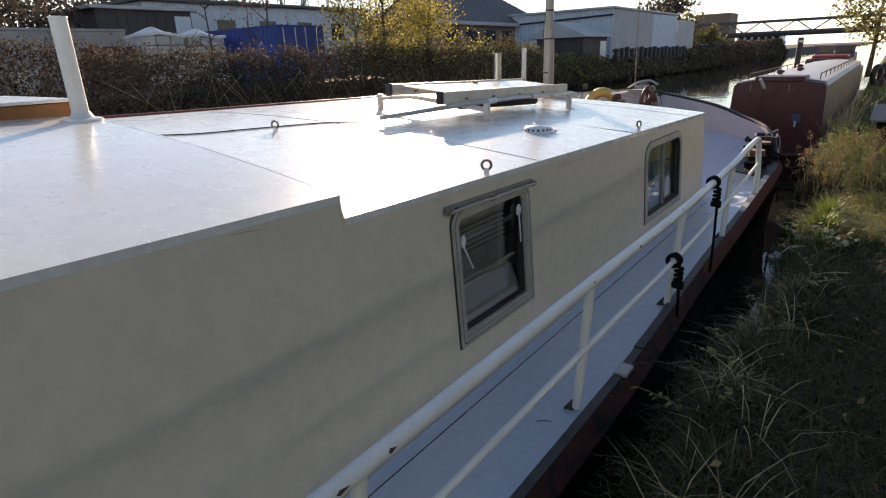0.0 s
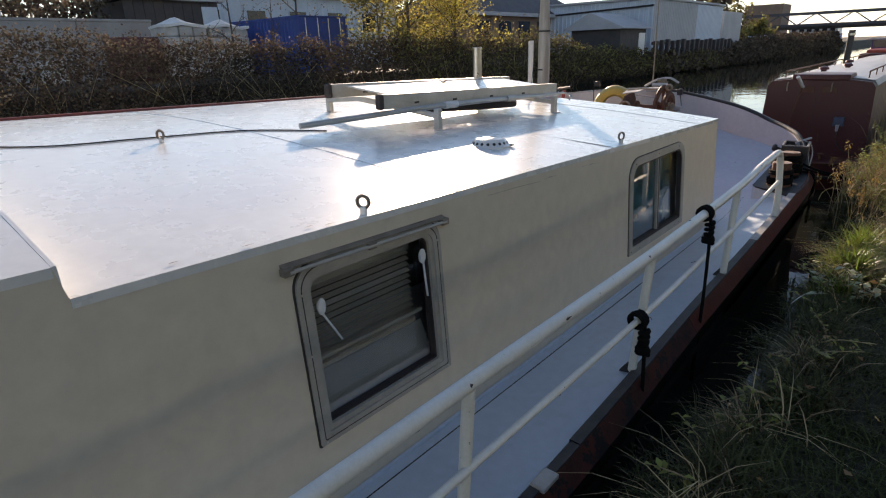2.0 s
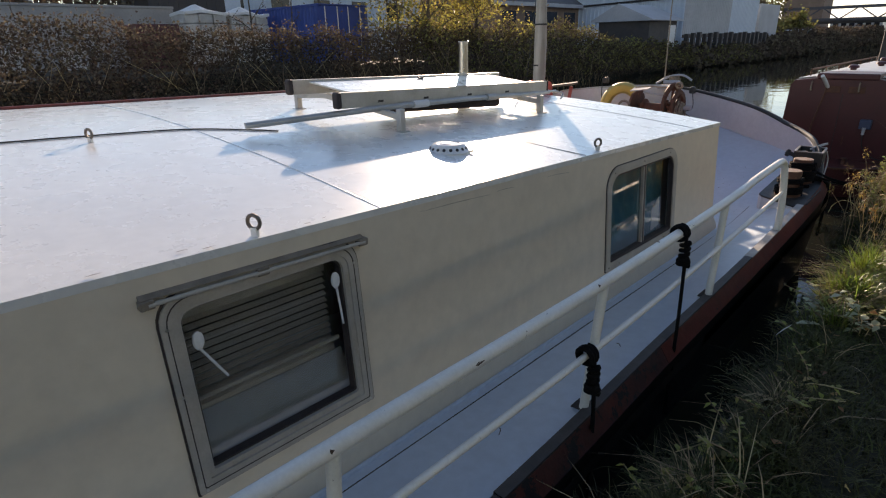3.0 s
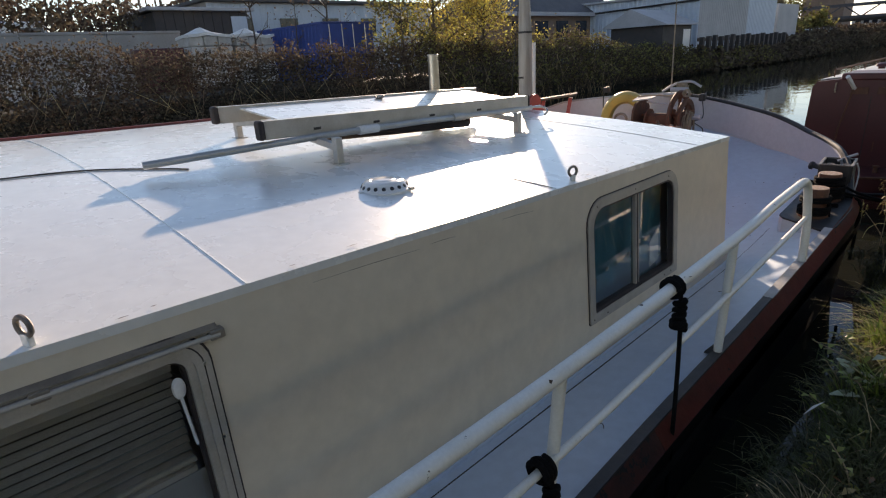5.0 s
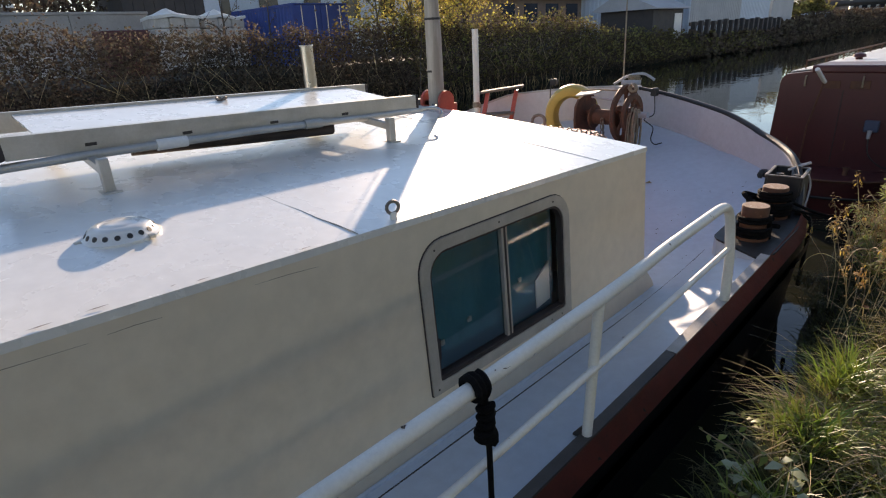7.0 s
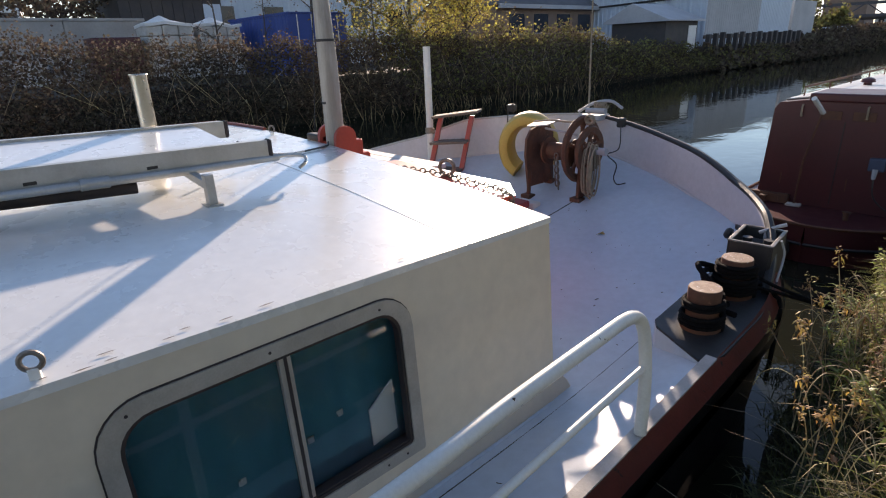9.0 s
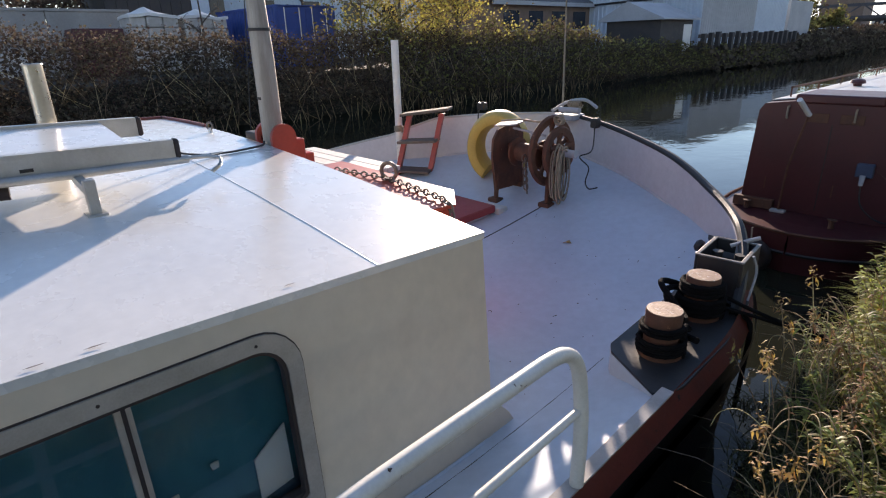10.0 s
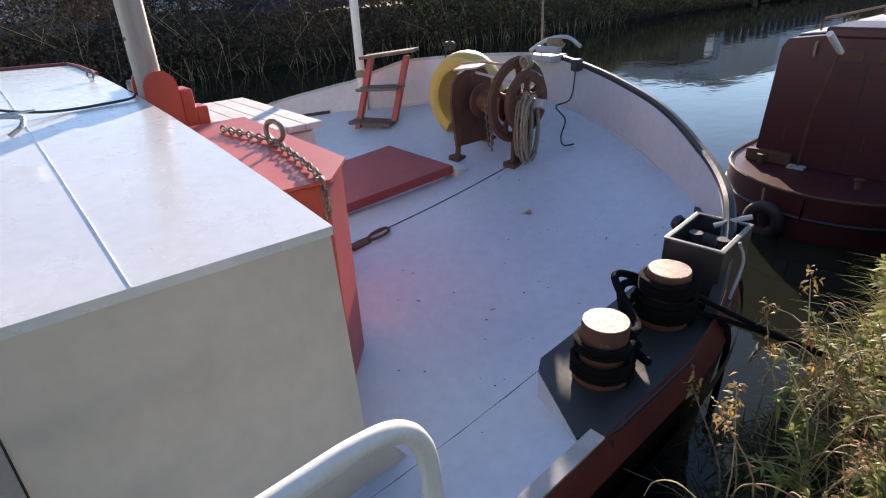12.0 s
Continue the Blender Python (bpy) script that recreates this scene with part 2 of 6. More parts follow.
# brighter weed leaf, sunlight put into its colour
M_SUNNY = mat("sun_toned_weed_leaf", (0.30, 0.34, 0.06), (0.42, 0.36, 0.09), 3.0, 0.5, island=0.5, trans=0.42)
M_LEAFB = mat("withered_leaf", (0.36, 0.20, 0.08), (0.24, 0.14, 0.07), 5.0, 0.7, island=0.5, trans=0.25)
M_BRAM = mat("bramble_leaf", (0.105, 0.085, 0.06), (0.14, 0.10, 0.08), 0.6, 0.85, island=0.5, trans=0.25, spec=0.1)
M_BRAMR = mat("reddish_bramble", (0.16, 0.105, 0.085), (0.24, 0.19, 0.13), 0.7, 0.8, island=0.5, trans=0.3, spec=0.1)
M_BUSH = mat("olive_bush_leaf", (0.17, 0.165, 0.06), (0.23, 0.19, 0.08), 0.5, 0.75, island=0.5, trans=0.35, spec=0.15)
M_YLEAF = mat("yellow_autumn_leaf", (0.50, 0.38, 0.09), (0.34, 0.30, 0.09), 1.2, 0.6, island=0.45, trans=0.4)
M_OLEAF = mat("orange_autumn_leaf", (0.40, 0.23, 0.07), (0.34, 0.24, 0.07), 1.2, 0.6, island=0.4, trans=0.4)
M_BARK = mat("grey_bark", (0.11, 0.085, 0.065), (0.07, 0.055, 0.045), 8.0, 0.85, bump=0.6, bump_scale=30.0)
M_BLUE = mat("container_blue", (0.025, 0.075, 0.30), (0.02, 0.06, 0.24), 1.2, 0.5, bump=0.05, bump_scale=10.0,
             spots=(0.12, 0.1, 0.12), spot_scale=4.0, spot_at=0.76)
M_WHBAG = mat("white_wrapped_bags", (0.60, 0.58, 0.55), (0.36, 0.32, 0.28), 1.6, 0.6, bump=0.5, bump_scale=8.0)
M_CONC = mat("stained_concrete", (0.36, 0.35, 0.34), (0.27, 0.26, 0.25), 0.8, 0.85, bump=0.2, bump_scale=20.0)
M_DARKW = mat("dark_stained_timber", (0.045, 0.042, 0.045), (0.07, 0.06, 0.055), 1.5, 0.7, bump=0.2, bump_scale=15.0)
M_CLADB = mat("pale_blue_cladding", (0.50, 0.58, 0.66), (0.43, 0.51, 0.6), 0.6, 0.5, bump=0.05, bump_scale=8.0)
M_CLADG = mat("grey_cladding", (0.42, 0.43, 0.45), (0.34, 0.35, 0.37), 0.6, 0.6)
M_BRICK = mat("dull_brick", (0.25, 0.17, 0.13), (0.19, 0.13, 0.1), 1.5, 0.85, bump=0.3, bump_scale=20.0)
M_SLATE = mat("dark_slate_roof", (0.075, 0.075, 0.085), (0.11, 0.105, 0.11), 1.2, 0.7, bump=0.3, bump_scale=12.0)
M_PANE = mat("dark_window_pane", (0.03, 0.035, 0.045), (0.02, 0.022, 0.03), 1.0, 0.12)
M_PILE = mat("rusty_sheet_pile", (0.10, 0.07, 0.055), (0.06, 0.045, 0.04), 1.0, 0.8, bump=0.3, bump_scale=8.0)
M_TRUSS = mat("bridge_steel", (0.09, 0.09, 0.1), (0.06, 0.06, 0.07), 0.5, 0.7)
M_SOCKET = mat("socket_blue", (0.05, 0.075, 0.13), (0.035, 0.05, 0.09), 6.0, 0.45)
M_PURPLE = mat("purple_boat_paint", (0.16, 0.10, 0.26), (0.12, 0.08, 0.2), 1.0, 0.4)


# ---------------------------------------------------------------- mesh helpers
BASE = {}


def thing(name, base, label, category, group="", kind=""):
    ob = new(name)
    ob.location = base
    ob.empty_display_size = 0.1
    BASE[ob] = Vector(base)
    return tagged(ob, label, category, group, kind)


def part(name, bm, material, parent=None, label="", smooth=False):
    bmesh.ops.recalc_face_normals(bm, faces=bm.faces)
    me = bpy.data.meshes.new(name)
    bm.to_mesh(me)
    bm.free()
    return link_mesh(name, me, material, parent, label, smooth)


def link_mesh(name, me, material, parent=None, label="", smooth=False):
    if smooth:
        me.polygons.foreach_set("use_smooth", [True] * len(me.polygons))
        me.set_sharp_from_angle(angle=radians(40))
    me.materials.append(material)
    ob = new(name, me)
    if parent is not None:
        ob.parent = parent
        if parent in BASE:
            ob.matrix_parent_inverse = Matrix.Translation(-BASE[parent])
    if label:
        ob["label"] = label
    return ob


def box(bm, x0, x1, y0, y1, z0, z1, bev=0.0, m=None, seg=2):
    r = bmesh.ops.create_cube(bm, size=1.0, matrix=Matrix.Translation(((x0 + x1) / 2, (y0 + y1) / 2, (z0 + z1) / 2))
                              @ Matrix.Diagonal((abs(x1 - x0), abs(y1 - y0), abs(z1 - z0), 1)))
    vs = r["verts"]
    if bev:
        es = list({e for v in vs for e in v.link_edges})
        r2 = bmesh.ops.bevel(bm, geom=es, offset=bev, segments=seg, profile=0.5, affect="EDGES")
        vs = list({v for f in r2["faces"] for v in f.verts} | {v for v in vs if v.is_valid})
    if m is not None:
        bmesh.ops.transform(bm, matrix=m, verts=vs)
    return bm


def nb(*args, **kw):
    return box(bmesh.new(), *args, **kw)


def tube(bm, pts, r, seg=10, cap=True, closed=False):
    """A round bar along pts; r is one radius or one for each point."""
    pts = [Vector(p) for p in pts]
    n = len(pts)
    rs = [r] * n if isinstance(r, (int, float)) else list(r)
    rings, up = [], None
    for i, p in enumerate(pts):
        a = pts[(i - 1) % n] if closed or i else p
        c = pts[(i + 1) % n] if closed or i < n - 1 else p
        d = (c - a).normalized()
        if up is None:
            up = d.orthogonal().normalized()
        up = (up - d * up.dot(d)).normalized()
        side = d.cross(up)
        rings.append([bm.verts.new(p + (up * math.cos(2 * math.pi * k / seg) + side * math.sin(2 * math.pi * k / seg)) * rs[i]) for k in range(seg)])
    for i in range(n if closed else n - 1):
        a, c = rings[i], rings[(i + 1) % n]
        for k in range(seg):
            bm.faces.new((a[k], a[(k + 1) % seg], c[(k + 1) % seg], c[k]))
    if cap and not closed:
        bm.faces.new(rings[0][::-1])
        bm.faces.new(rings[-1])
    return bm


def curve_pts(pts, k=6):
    """Catmull-Rom through pts."""
    p = [Vector(q) for q in pts]
    p = [2 * p[0] - p[1]] + p + [2 * p[-1] - p[-2]]
    out = []
    for i in range(1, len(p) - 2):
        for j in range(k):
            t = j / k
            out.append(0.5 * (2 * p[i] + (p[i + 1] - p[i - 1]) * t + (2 * p[i - 1] - 5 * p[i] + 4 * p[i + 1] - p[i + 2]) * t * t
                              + (3 * p[i] - p[i - 1] - 3 * p[i + 1] + p[i + 2]) * t ** 3))
    return out + [p[-2]]


def lathe(bm, prof, centre, seg=24, axis="z"):
    """prof: (radius, height) from bottom to top, turned about an axis through centre."""
    rings = []
    for r, h in prof:
        ring = []
        for k in range(seg):
            a = 2 * math.pi * k / seg
            c, s = r * math.cos(a), r * math.sin(a)
            v = {"z": (c, s, h), "x": (h, c, s), "y": (c, h, s)}[axis]
            ring.append(bm.verts.new(Vector(v) + Vector(centre)))
        rings.append(ring)
    for a, c in zip(rings, rings[1:]):
        for k in range(seg):
            bm.faces.new((a[k], a[(k + 1) % seg], c[(k + 1) % seg], c[k]))
    bm.faces.new(rings[0][::-1])
    bm.faces.new(rings[-1])
    return bm


def prism(bm, poly, to3d, a, b):
    """A flat outline drawn out from depth a to b; to3d(u, v, depth) places it."""
    lo = [bm.verts.new(to3d(u, v, a)) for u, v in poly]
    hi = [bm.verts.new(to3d(u, v, b)) for u, v in poly]
    bm.faces.new(lo[::-1])
    bm.faces.new(hi)
    for i in range(len(poly)):
        j = (i + 1) % len(poly)
        bm.faces.new((lo[i], lo[j], hi[j], hi[i]))
    return bm


def ring_prism(bm, outer, inner, to3d, a, b):
    """Like prism, with a hole; both outlines have the same number of points."""
    n = len(outer)
    vs = [[bm.verts.new(to3d(u, v, d)) for u, v in o] for d in (a, b) for o in (outer, inner)]
    for i in range(n):
        j = (i + 1) % n
        bm.faces.new((vs[0][i], vs[0][j], vs[1][j], vs[1][i]))
        bm.faces.new((vs[2][i], vs[2][j], vs[3][j], vs[3][i]))
        bm.faces.new((vs[0][i], vs[0][j], vs[2][j], vs[2][i]))
        bm.faces.new((vs[1][i], vs[1][j], vs[3][j], vs[3][i]))
    return bm


def sheet_with_holes(bm, outer, holes, to3d, a, b):
    """A plate of some thickness with holes cut through it."""
    edges = []
    for loop in [outer] + holes:
        vs = [bm.verts.new(to3d(u, v, a)) for u, v in loop]
        edges += [bm.edges.new((vs[i], vs[(i + 1) % len(vs)])) for i in range(len(vs))]
    bmesh.ops.triangle_fill(bm, use_beauty=True, use_dissolve=False, edges=edges)
    lo = list(bm.faces)
    r = bmesh.ops.extrude_face_region(bm, geom=lo)
    vs = [g for g in r["geom"] if isinstance(g, bmesh.types.BMVert)]
    shift = Vector(to3d(0, 0, b)) - Vector(to3d(0, 0, a))
    bmesh.ops.translate(bm, verts=vs, vec=shift)
    return bm


def rounded(u0, u1, v0, v1, top=0.1, bottom=0.0, k=7):
    """A window outline with round upper and lower corners."""
    pts = []
    for cu, cv, r, a0 in ((u1, v0, bottom, -90), (u1, v1, top, 0), (u0, v1, top, 90), (u0, v0, bottom, 180)):
        su, sv = (-1 if cu == u1 else 1), (1 if cv == v0 else -1)
        for i in range(k):
            a = radians(a0 + 90 * i / (k - 1))
            rr = max(r, 0.004)
            pts.append((cu + su * rr + rr * math.cos(a), cv + sv * rr + rr * math.sin(a)))
    return pts


def loft(bm, rows, thick=None):
    """A skin through rows of points; thick is a vector by which it is drawn out."""
    vs = [[bm.verts.new(p) for p in row] for row in rows]
    fs = []
    for a, c in zip(vs, vs[1:]):
        for i in range(len(a) - 1):
            fs.append(bm.faces.new((a[i], a[i + 1], c[i + 1], c[i])))
    if thick is not None:
        r = bmesh.ops.extrude_face_region(bm, geom=fs)
        bmesh.ops.translate(bm, verts=[g for g in r["geom"] if isinstance(g, bmesh.types.BMVert)], vec=Vector(thick))
    return bm


def interp(x, xs, ys):
    return float(np.interp(x, xs, ys))


def frange(a, b, n):
    return [a + (b - a) * i / (n - 1) for i in range(n)]


# ---------------------------------------------------------------- ground and water
WATER = -0.8


def bank_edge(y):
    """How far the near bank reaches towards the boat."""
    return -0.50 - 0.06 * math.sin(y * 0.9) - 0.04 * math.sin(y * 2.3 + 1) - 0.14 * max(0, min(1, (y - 7.3) / 1.0)) + 0.06 * math.exp(-((y - 6.7) / 0.7) ** 2)


def near_height(x, y):
    n = noise.noise(Vector((x * 1.3, y * 1.3, 0))) * 0.05 + noise.noise(Vector((x * 0.3, y * 0.3, 4))) * 0.06
    d = x - bank_edge(y)
    lip = max(0.0, min(1.0, (d + 0.25) / 0.4))
    return -1.25 + (1.19 + n) * (lip * lip * (3 - 2 * lip)) + 0.03 * max(0, min(1, (y - 5) / 4))


def far_edge(y):
    return -18.2 + 0.5 * math.sin(y * 0.11) + 0.9 * max(0, min(1, (y - 15) / 20)) - 1.2 * max(0, min(1, (y - 60) / 60))


def ground_height(x, y):
    if x > -3:
        return near_height(x, y)
    d = far_edge(y) - x
    if d < 0:
        return -1.6
    t = min(1, d / 2.2)
    return -1.6 + 2.3 * t * t * (3 - 2 * t) + (noise.noise(Vector((x * 0.4, y * 0.4, 2))) * 0.1 if d > 2 else 0)


xs = sorted(set([-2000, -600, -200, -90, -60, -45, -36, -30, -27, -24.5, -22.5] + [round(v, 2) for v in frange(-21.5, -16.5, 21)] + [-14, -10, -6, -3.2]
                + [round(v, 2) for v in frange(-1.4, 1.8, 33)] + [2.2, 2.8, 3.6, 5, 8, 14, 30, 80, 300, 2000]))
ys = sorted(set([-600, -150, -60, -25, -12, -6, -3] + [round(v, 2) for v in frange(-2, 14, 81)] + [15, 16.5, 18, 20, 22, 25, 28, 32, 36, 41, 46, 52, 60, 70, 85, 105, 130, 170, 250, 500, 1200, 3000]))
ground = part("ground", loft(bmesh.new(), [[(x, y, ground_height(x, y)) for x in xs] for y in ys]), M_EARTH, smooth=True)
tagged(ground, "dark damp earth banks of the canal under grass", "ground", kind="structure")
water = part("water", loft(bmesh.new(), [[(x, y, WATER) for x in (-24, -12, -0.2)] for y in (-600, 0, 40, 300, 2900)]), M_WATER)
tagged(water, "still dark canal water mirroring sky and banks", "water", kind="structure")

# ---------------------------------------------------------------- the barge: hull, deck, bulwark
CX = -3.70                      # centre line
HALF = 2.74


def half(y):
    s = max(0.0, min(1.0, (y - 8.0) / 2.55))
    u = max(0.0, min(1.0, (5.0 - y) / 2.6))
    return HALF * max(0.0, 1 - s ** 2.35) ** 0.74 + 0.06 * u * u * (3 - 2 * u)


def gun_z(y):
    return -0.10 + 0.0105 * max(0, y - 3.5) ** 2


def deck_mid(y):
    return -0.2 + 0.043 * max(0, y - 6.5) ** 2


def deck_z(x, y):
    d = half(y) - abs(x - CX)
    up = max(0.0, gun_z(y) - 0.03 - deck_mid(y))
    return deck_mid(y) + up * max(0.0, min(1.0, 1 - (d - 0.08) / 0.5))


def top_near(y):
    return interp(y, [8.5, 8.8, 9.1, 9.6, 9.95, 10.2, 10.55], [0.13, 0.33, 0.46, 0.555, 0.68, 0.75, 0.87])


def top_far(y):
    return interp(y, [8.5, 8.9, 9.3, 9.65, 10.0, 10.3, 10.55], [0.15, 0.36, 0.46, 0.56, 0.77, 0.83, 0.87])


barge = thing("canal_barge", (CX, 4, WATER), "long cream and white steel barge moored beside the bank", "boat")
Y_ALL = frange(-4.0, 8.0, 41) + frange(8.06, 10.5, 40) + [10.53, 10.545]
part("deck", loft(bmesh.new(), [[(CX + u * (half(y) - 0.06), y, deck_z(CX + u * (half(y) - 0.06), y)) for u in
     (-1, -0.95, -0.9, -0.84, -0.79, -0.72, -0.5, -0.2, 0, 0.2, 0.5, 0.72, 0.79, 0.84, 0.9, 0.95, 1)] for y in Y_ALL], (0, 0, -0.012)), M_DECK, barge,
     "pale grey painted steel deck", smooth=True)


def side_band(z_top, z_bottom, out=0.0, inset=0.0, y0=-4.0, y1=10.545, near=True, thick=0.02):
    """A strip of plating along one side, from one height to another."""
    rows = []
    sgn = 1 if near else -1
    yy = [y0] + [y for y in Y_ALL if y0 + 0.001 < y < y1 - 0.001] + [y1]
    for y in yy:
        b = half(y)
        tx, ty = 0.0, 0.0
        if y > 8:
            db = (half(y + 0.005) - half(y - 0.005)) / 0.01
            ln = math.hypot(1, db)
            tx, ty = 1 / ln, -db / ln
        else:
            tx = 1.0
        rows.append([(CX + sgn * (b + (out - inset * k) * tx), y + (out - inset * k) * ty, z_top(y) + (z_bottom(y) - z_top(y)) * k) for k in (0, 0.5, 1)])
    bm = loft(bmesh.new(), rows)
    r = bmesh.ops.solidify(bm, geom=list(bm.faces), thickness=thick)
    return bm


RED_H = 0.10
for near in (True, False):
    part("red_band", side_band(lambda y: gun_z(y) - 0.004, lambda y: gun_z(y) - RED_H, 0.0, -0.066, y0=4.502, near=near), M_RED, barge, "chipped red-oxide band along the gunwale", smooth=True)
    part("black_band", side_band(lambda y: gun_z(y) - 0.004, lambda y: gun_z(y) - RED_H, 0.0, -0.066, y1=4.5, near=near), M_REDW, barge, "worn red and black band along the gunwale", smooth=True)
    part("hull_side", side_band(lambda y: gun_z(y) - RED_H + 0.002, lambda y: -1.2, 0.063, 0.13, near=near), M_BLACK, barge, "black tarred hull plating", smooth=True)
    part("rubbing_strake", side_band(lambda y: gun_z(y) - RED_H - 0.03, lambda y: gun_z(y) - RED_H - 0.10, 0.092, near=near, thick=0.035), M_BLACK, barge, smooth=True)


def gunwale(y0, y1, w, material, label, near=True, lift=0.0):
    rows = []
    sgn = 1 if near else -1
    for y in [y0] + [v for v in Y_ALL if y0 < v < y1] + [y1]:
        b = half(y)
        rows.append([(CX + sgn * (b + 0.004), y, gun_z(y) - 0.02), (CX + sgn * (b + 0.004), y, gun_z(y) + lift),
                     (CX + sgn * (b - w), y, gun_z(y) + lift), (CX + sgn * (b - w), y, gun_z(y) - 0.05)])
    part("gunwale", loft(bmesh.new(), rows), material, barge, label)


gunwale(-4.0, 2.957, 0.04, M_GUN, "worn black gunwale plate")
gunwale(2.96, 6.15, 0.05, M_GUN, "worn black gunwale plate", lift=0.004)
part("paint_patch", nb(-0.945, -0.875, 2.61, 2.73, gun_z(2.7) - 0.01, gun_z(2.7) + 0.014, 0.006), M_GUNW, barge, "bare pale patch on the gunwale")
gunwale(6.16, 7.62, 0.055, M_GUNW, "scuffed white gunwale plate")
gunwale(8.55, 9.4, 0.10, M_GUN, "worn black gunwale plate")
gunwale(-4.0, 9.4, 0.085, M_GUN, "worn black gunwale plate", near=False)


def bulwark_line(inset, near):
    f = top_near if near else top_far
    pts = []
    for y in frange(8.5, 10.5, 36) + [10.53, 10.55]:
        b = half(y)
        db = (half(y + 0.004) - half(y - 0.004)) / 0.008
        ln = math.hypot(1, min(30, abs(db)))
        tx, ty = 1 / ln, min(30, abs(db)) / ln
        sgn = 1 if near else -1
        pts.append(((CX + sgn * max(0.0, b - inset * tx), y - inset * ty), f(y)))
    return pts


for near in (True, False):
    inner, outer = bulwark_line(0.05, near), bulwark_line(-0.005, near)
    rows = [[(p[0], p[1], deck_mid(p[1]) - 0.03), (p[0], p[1], (deck_mid(p[1]) + z) / 2), (p[0], p[1], z), (q[0], q[1], z), (q[0], q[1], gun_z(q[1]) - 0.05)]
            for (p, z), (q, _) in zip(inner, outer)]
    part("bulwark", loft(bmesh.new(), rows), M_BULW, barge, "pale grey steel bulwark round the bow", smooth=True)
    cap = [(((p[0] + q[0]) / 2, (p[1] + q[1]) / 2, z + 0.008)) for (p, z), (q, _) in zip(inner, outer)]
    part("bulwark_capping", tube(bmesh.new(), cap, 0.030 if near else 0.020, 8), M_BLACK if near else M_GUNW, barge, "capping bar along the bulwark", smooth=True)
    part("weld_line", tube(bmesh.new(), [(p[0], p[1], deck_mid(p[1]) + 0.006) for p, z in bulwark_line(0.06, near)], 0.011, 6), M_BULW, barge)

# weld lines on the deck
for pts in ([(-1.49, 1.0), (-1.49, 7.2), (-1.49, 7.9)], [(-3.30, 8.06), (-3.13, 9.45)]):
    q = curve_pts([(x, y, deck_z(x, y) + 0.0022) for x, y in [(pts[0][0] + (pts[-1][0] - pts[0][0]) * t, pts[0][1] + (pts[-1][1] - pts[0][1]) * t) for t in frange(0, 1, 24)]], 2)
    part("deck_seam", tube(bmesh.new(), q, 0.0045, 5), M_GUN, barge)

# bollard plinth on the near gunwale
bm = bmesh.new()
pl = [(-0.965, 7.60), (-1.03, 7.56), (-1.36, 7.74), (-1.40, 7.80), (-1.42, 8.7), (-1.02, 8.7), (-0.945, 8.2), (-0.945, 7.7)]
prism(bm, pl, lambda u, v, d: (u, v, gun_z(v) * 0.75 - 0.005 if d else deck_mid(v) - 0.02), 0, 1)
part("plinth_side", bm, M_DECK, barge, "pale painted plinth side")
bm = bmesh.new()
prism(bm, pl, lambda u, v, d: (u * 1.0, v, gun_z(v) * 0.75 + d), -0.003, 0.012)
part("plinth_plate", bm, M_BLACK, barge, "black plate under the bollards")

# ---------------------------------------------------------------- the cabin
YF, YS, YA = 7.03, 1.40, -3.2     # front wall, step in the roof, aft wall
RX = [-1.60, -2.10, -2.6, -3.15, -3.7, -4.3, -4.8, -5.3, -5.80]
RZ = [0.0, 0.048, 0.092, 0.130, 0.162, 0.182, 0.190, 0.187, 0.176]
AFT = 1.35                       # the aft roof is rounder


def edge_z(y):
    return 0.860 + (YF - y) * 0.0218 + (0.095 if y < YS else 0)


def roof_z(x, y):
    return edge_z(y) + interp(-x, [-v for v in RX], RZ) * (AFT if y < YS else 1)


def wall_x(z):
    return -1.565 - (z + 0.2) * 0.07


def on_side(y, z, d):
    """A point on the near cabin side; d is how far it stands out."""
    return (wall_x(z) + d, y, z)


def on_far(y, z, d):
    return (2 * CX - wall_x(z) - d, y, z)


W1 = (2.07, 2.86, 0.105, 0.862)
W2 = (4.965, 6.10, 0.045, 0.782)


def inner_of(w, m):
    return (w[0] + m, w[1] - m, w[2] + m, w[3] - m)


side_outline = [(YA, -0.22), (YF, -0.22), (YF, edge_z(YF)), (YS, edge_z(YS)), (YS - 0.02, edge_z(YS - 0.1)), (YA, edge_z(YA))]
hole1, hole2 = rounded(*inner_of(W1, 0.045), 0.07, 0.01), rounded(*inner_of(W2, 0.055), 0.12, 0.02)
part("cabin_side", sheet_with_holes(bmesh.new(), side_outline, [hole1, hole2], on_side, 0.0, -0.04), M_SIDE, barge, "cream painted steel cabin side")
part("cabin_side", sheet_with_holes(bmesh.new(), side_outline, [], on_far, 0.0, -0.04), M_SIDE, barge, "cream painted steel cabin side")


def across(y, thick, name, material):
    bm = bmesh.new()
    prof = [(wall_x(-0.2) - 0.045, -0.22)] + [(x if i else wall_x(edge_z(y)) - 0.045, roof_z(x, y) - 0.03) for i, x in enumerate(RX[:-1])] + [(-5.74, roof_z(-5.74, y) - 0.03), (2 * CX - wall_x(-0.2) + 0.045, -0.22)]
    prism(bm, prof, lambda u, v, d: (u, y + d, v), 0, thick)
    part(name, bm, material, barge)


across(YF - 0.041, 0.04, "cabin_front", M_SIDE)
across(YA, 0.04, "cabin_aft", M_SIDE)


def roof_sheet(y0, y1, name, label):
    ys_ = frange(y0, y1, 9)
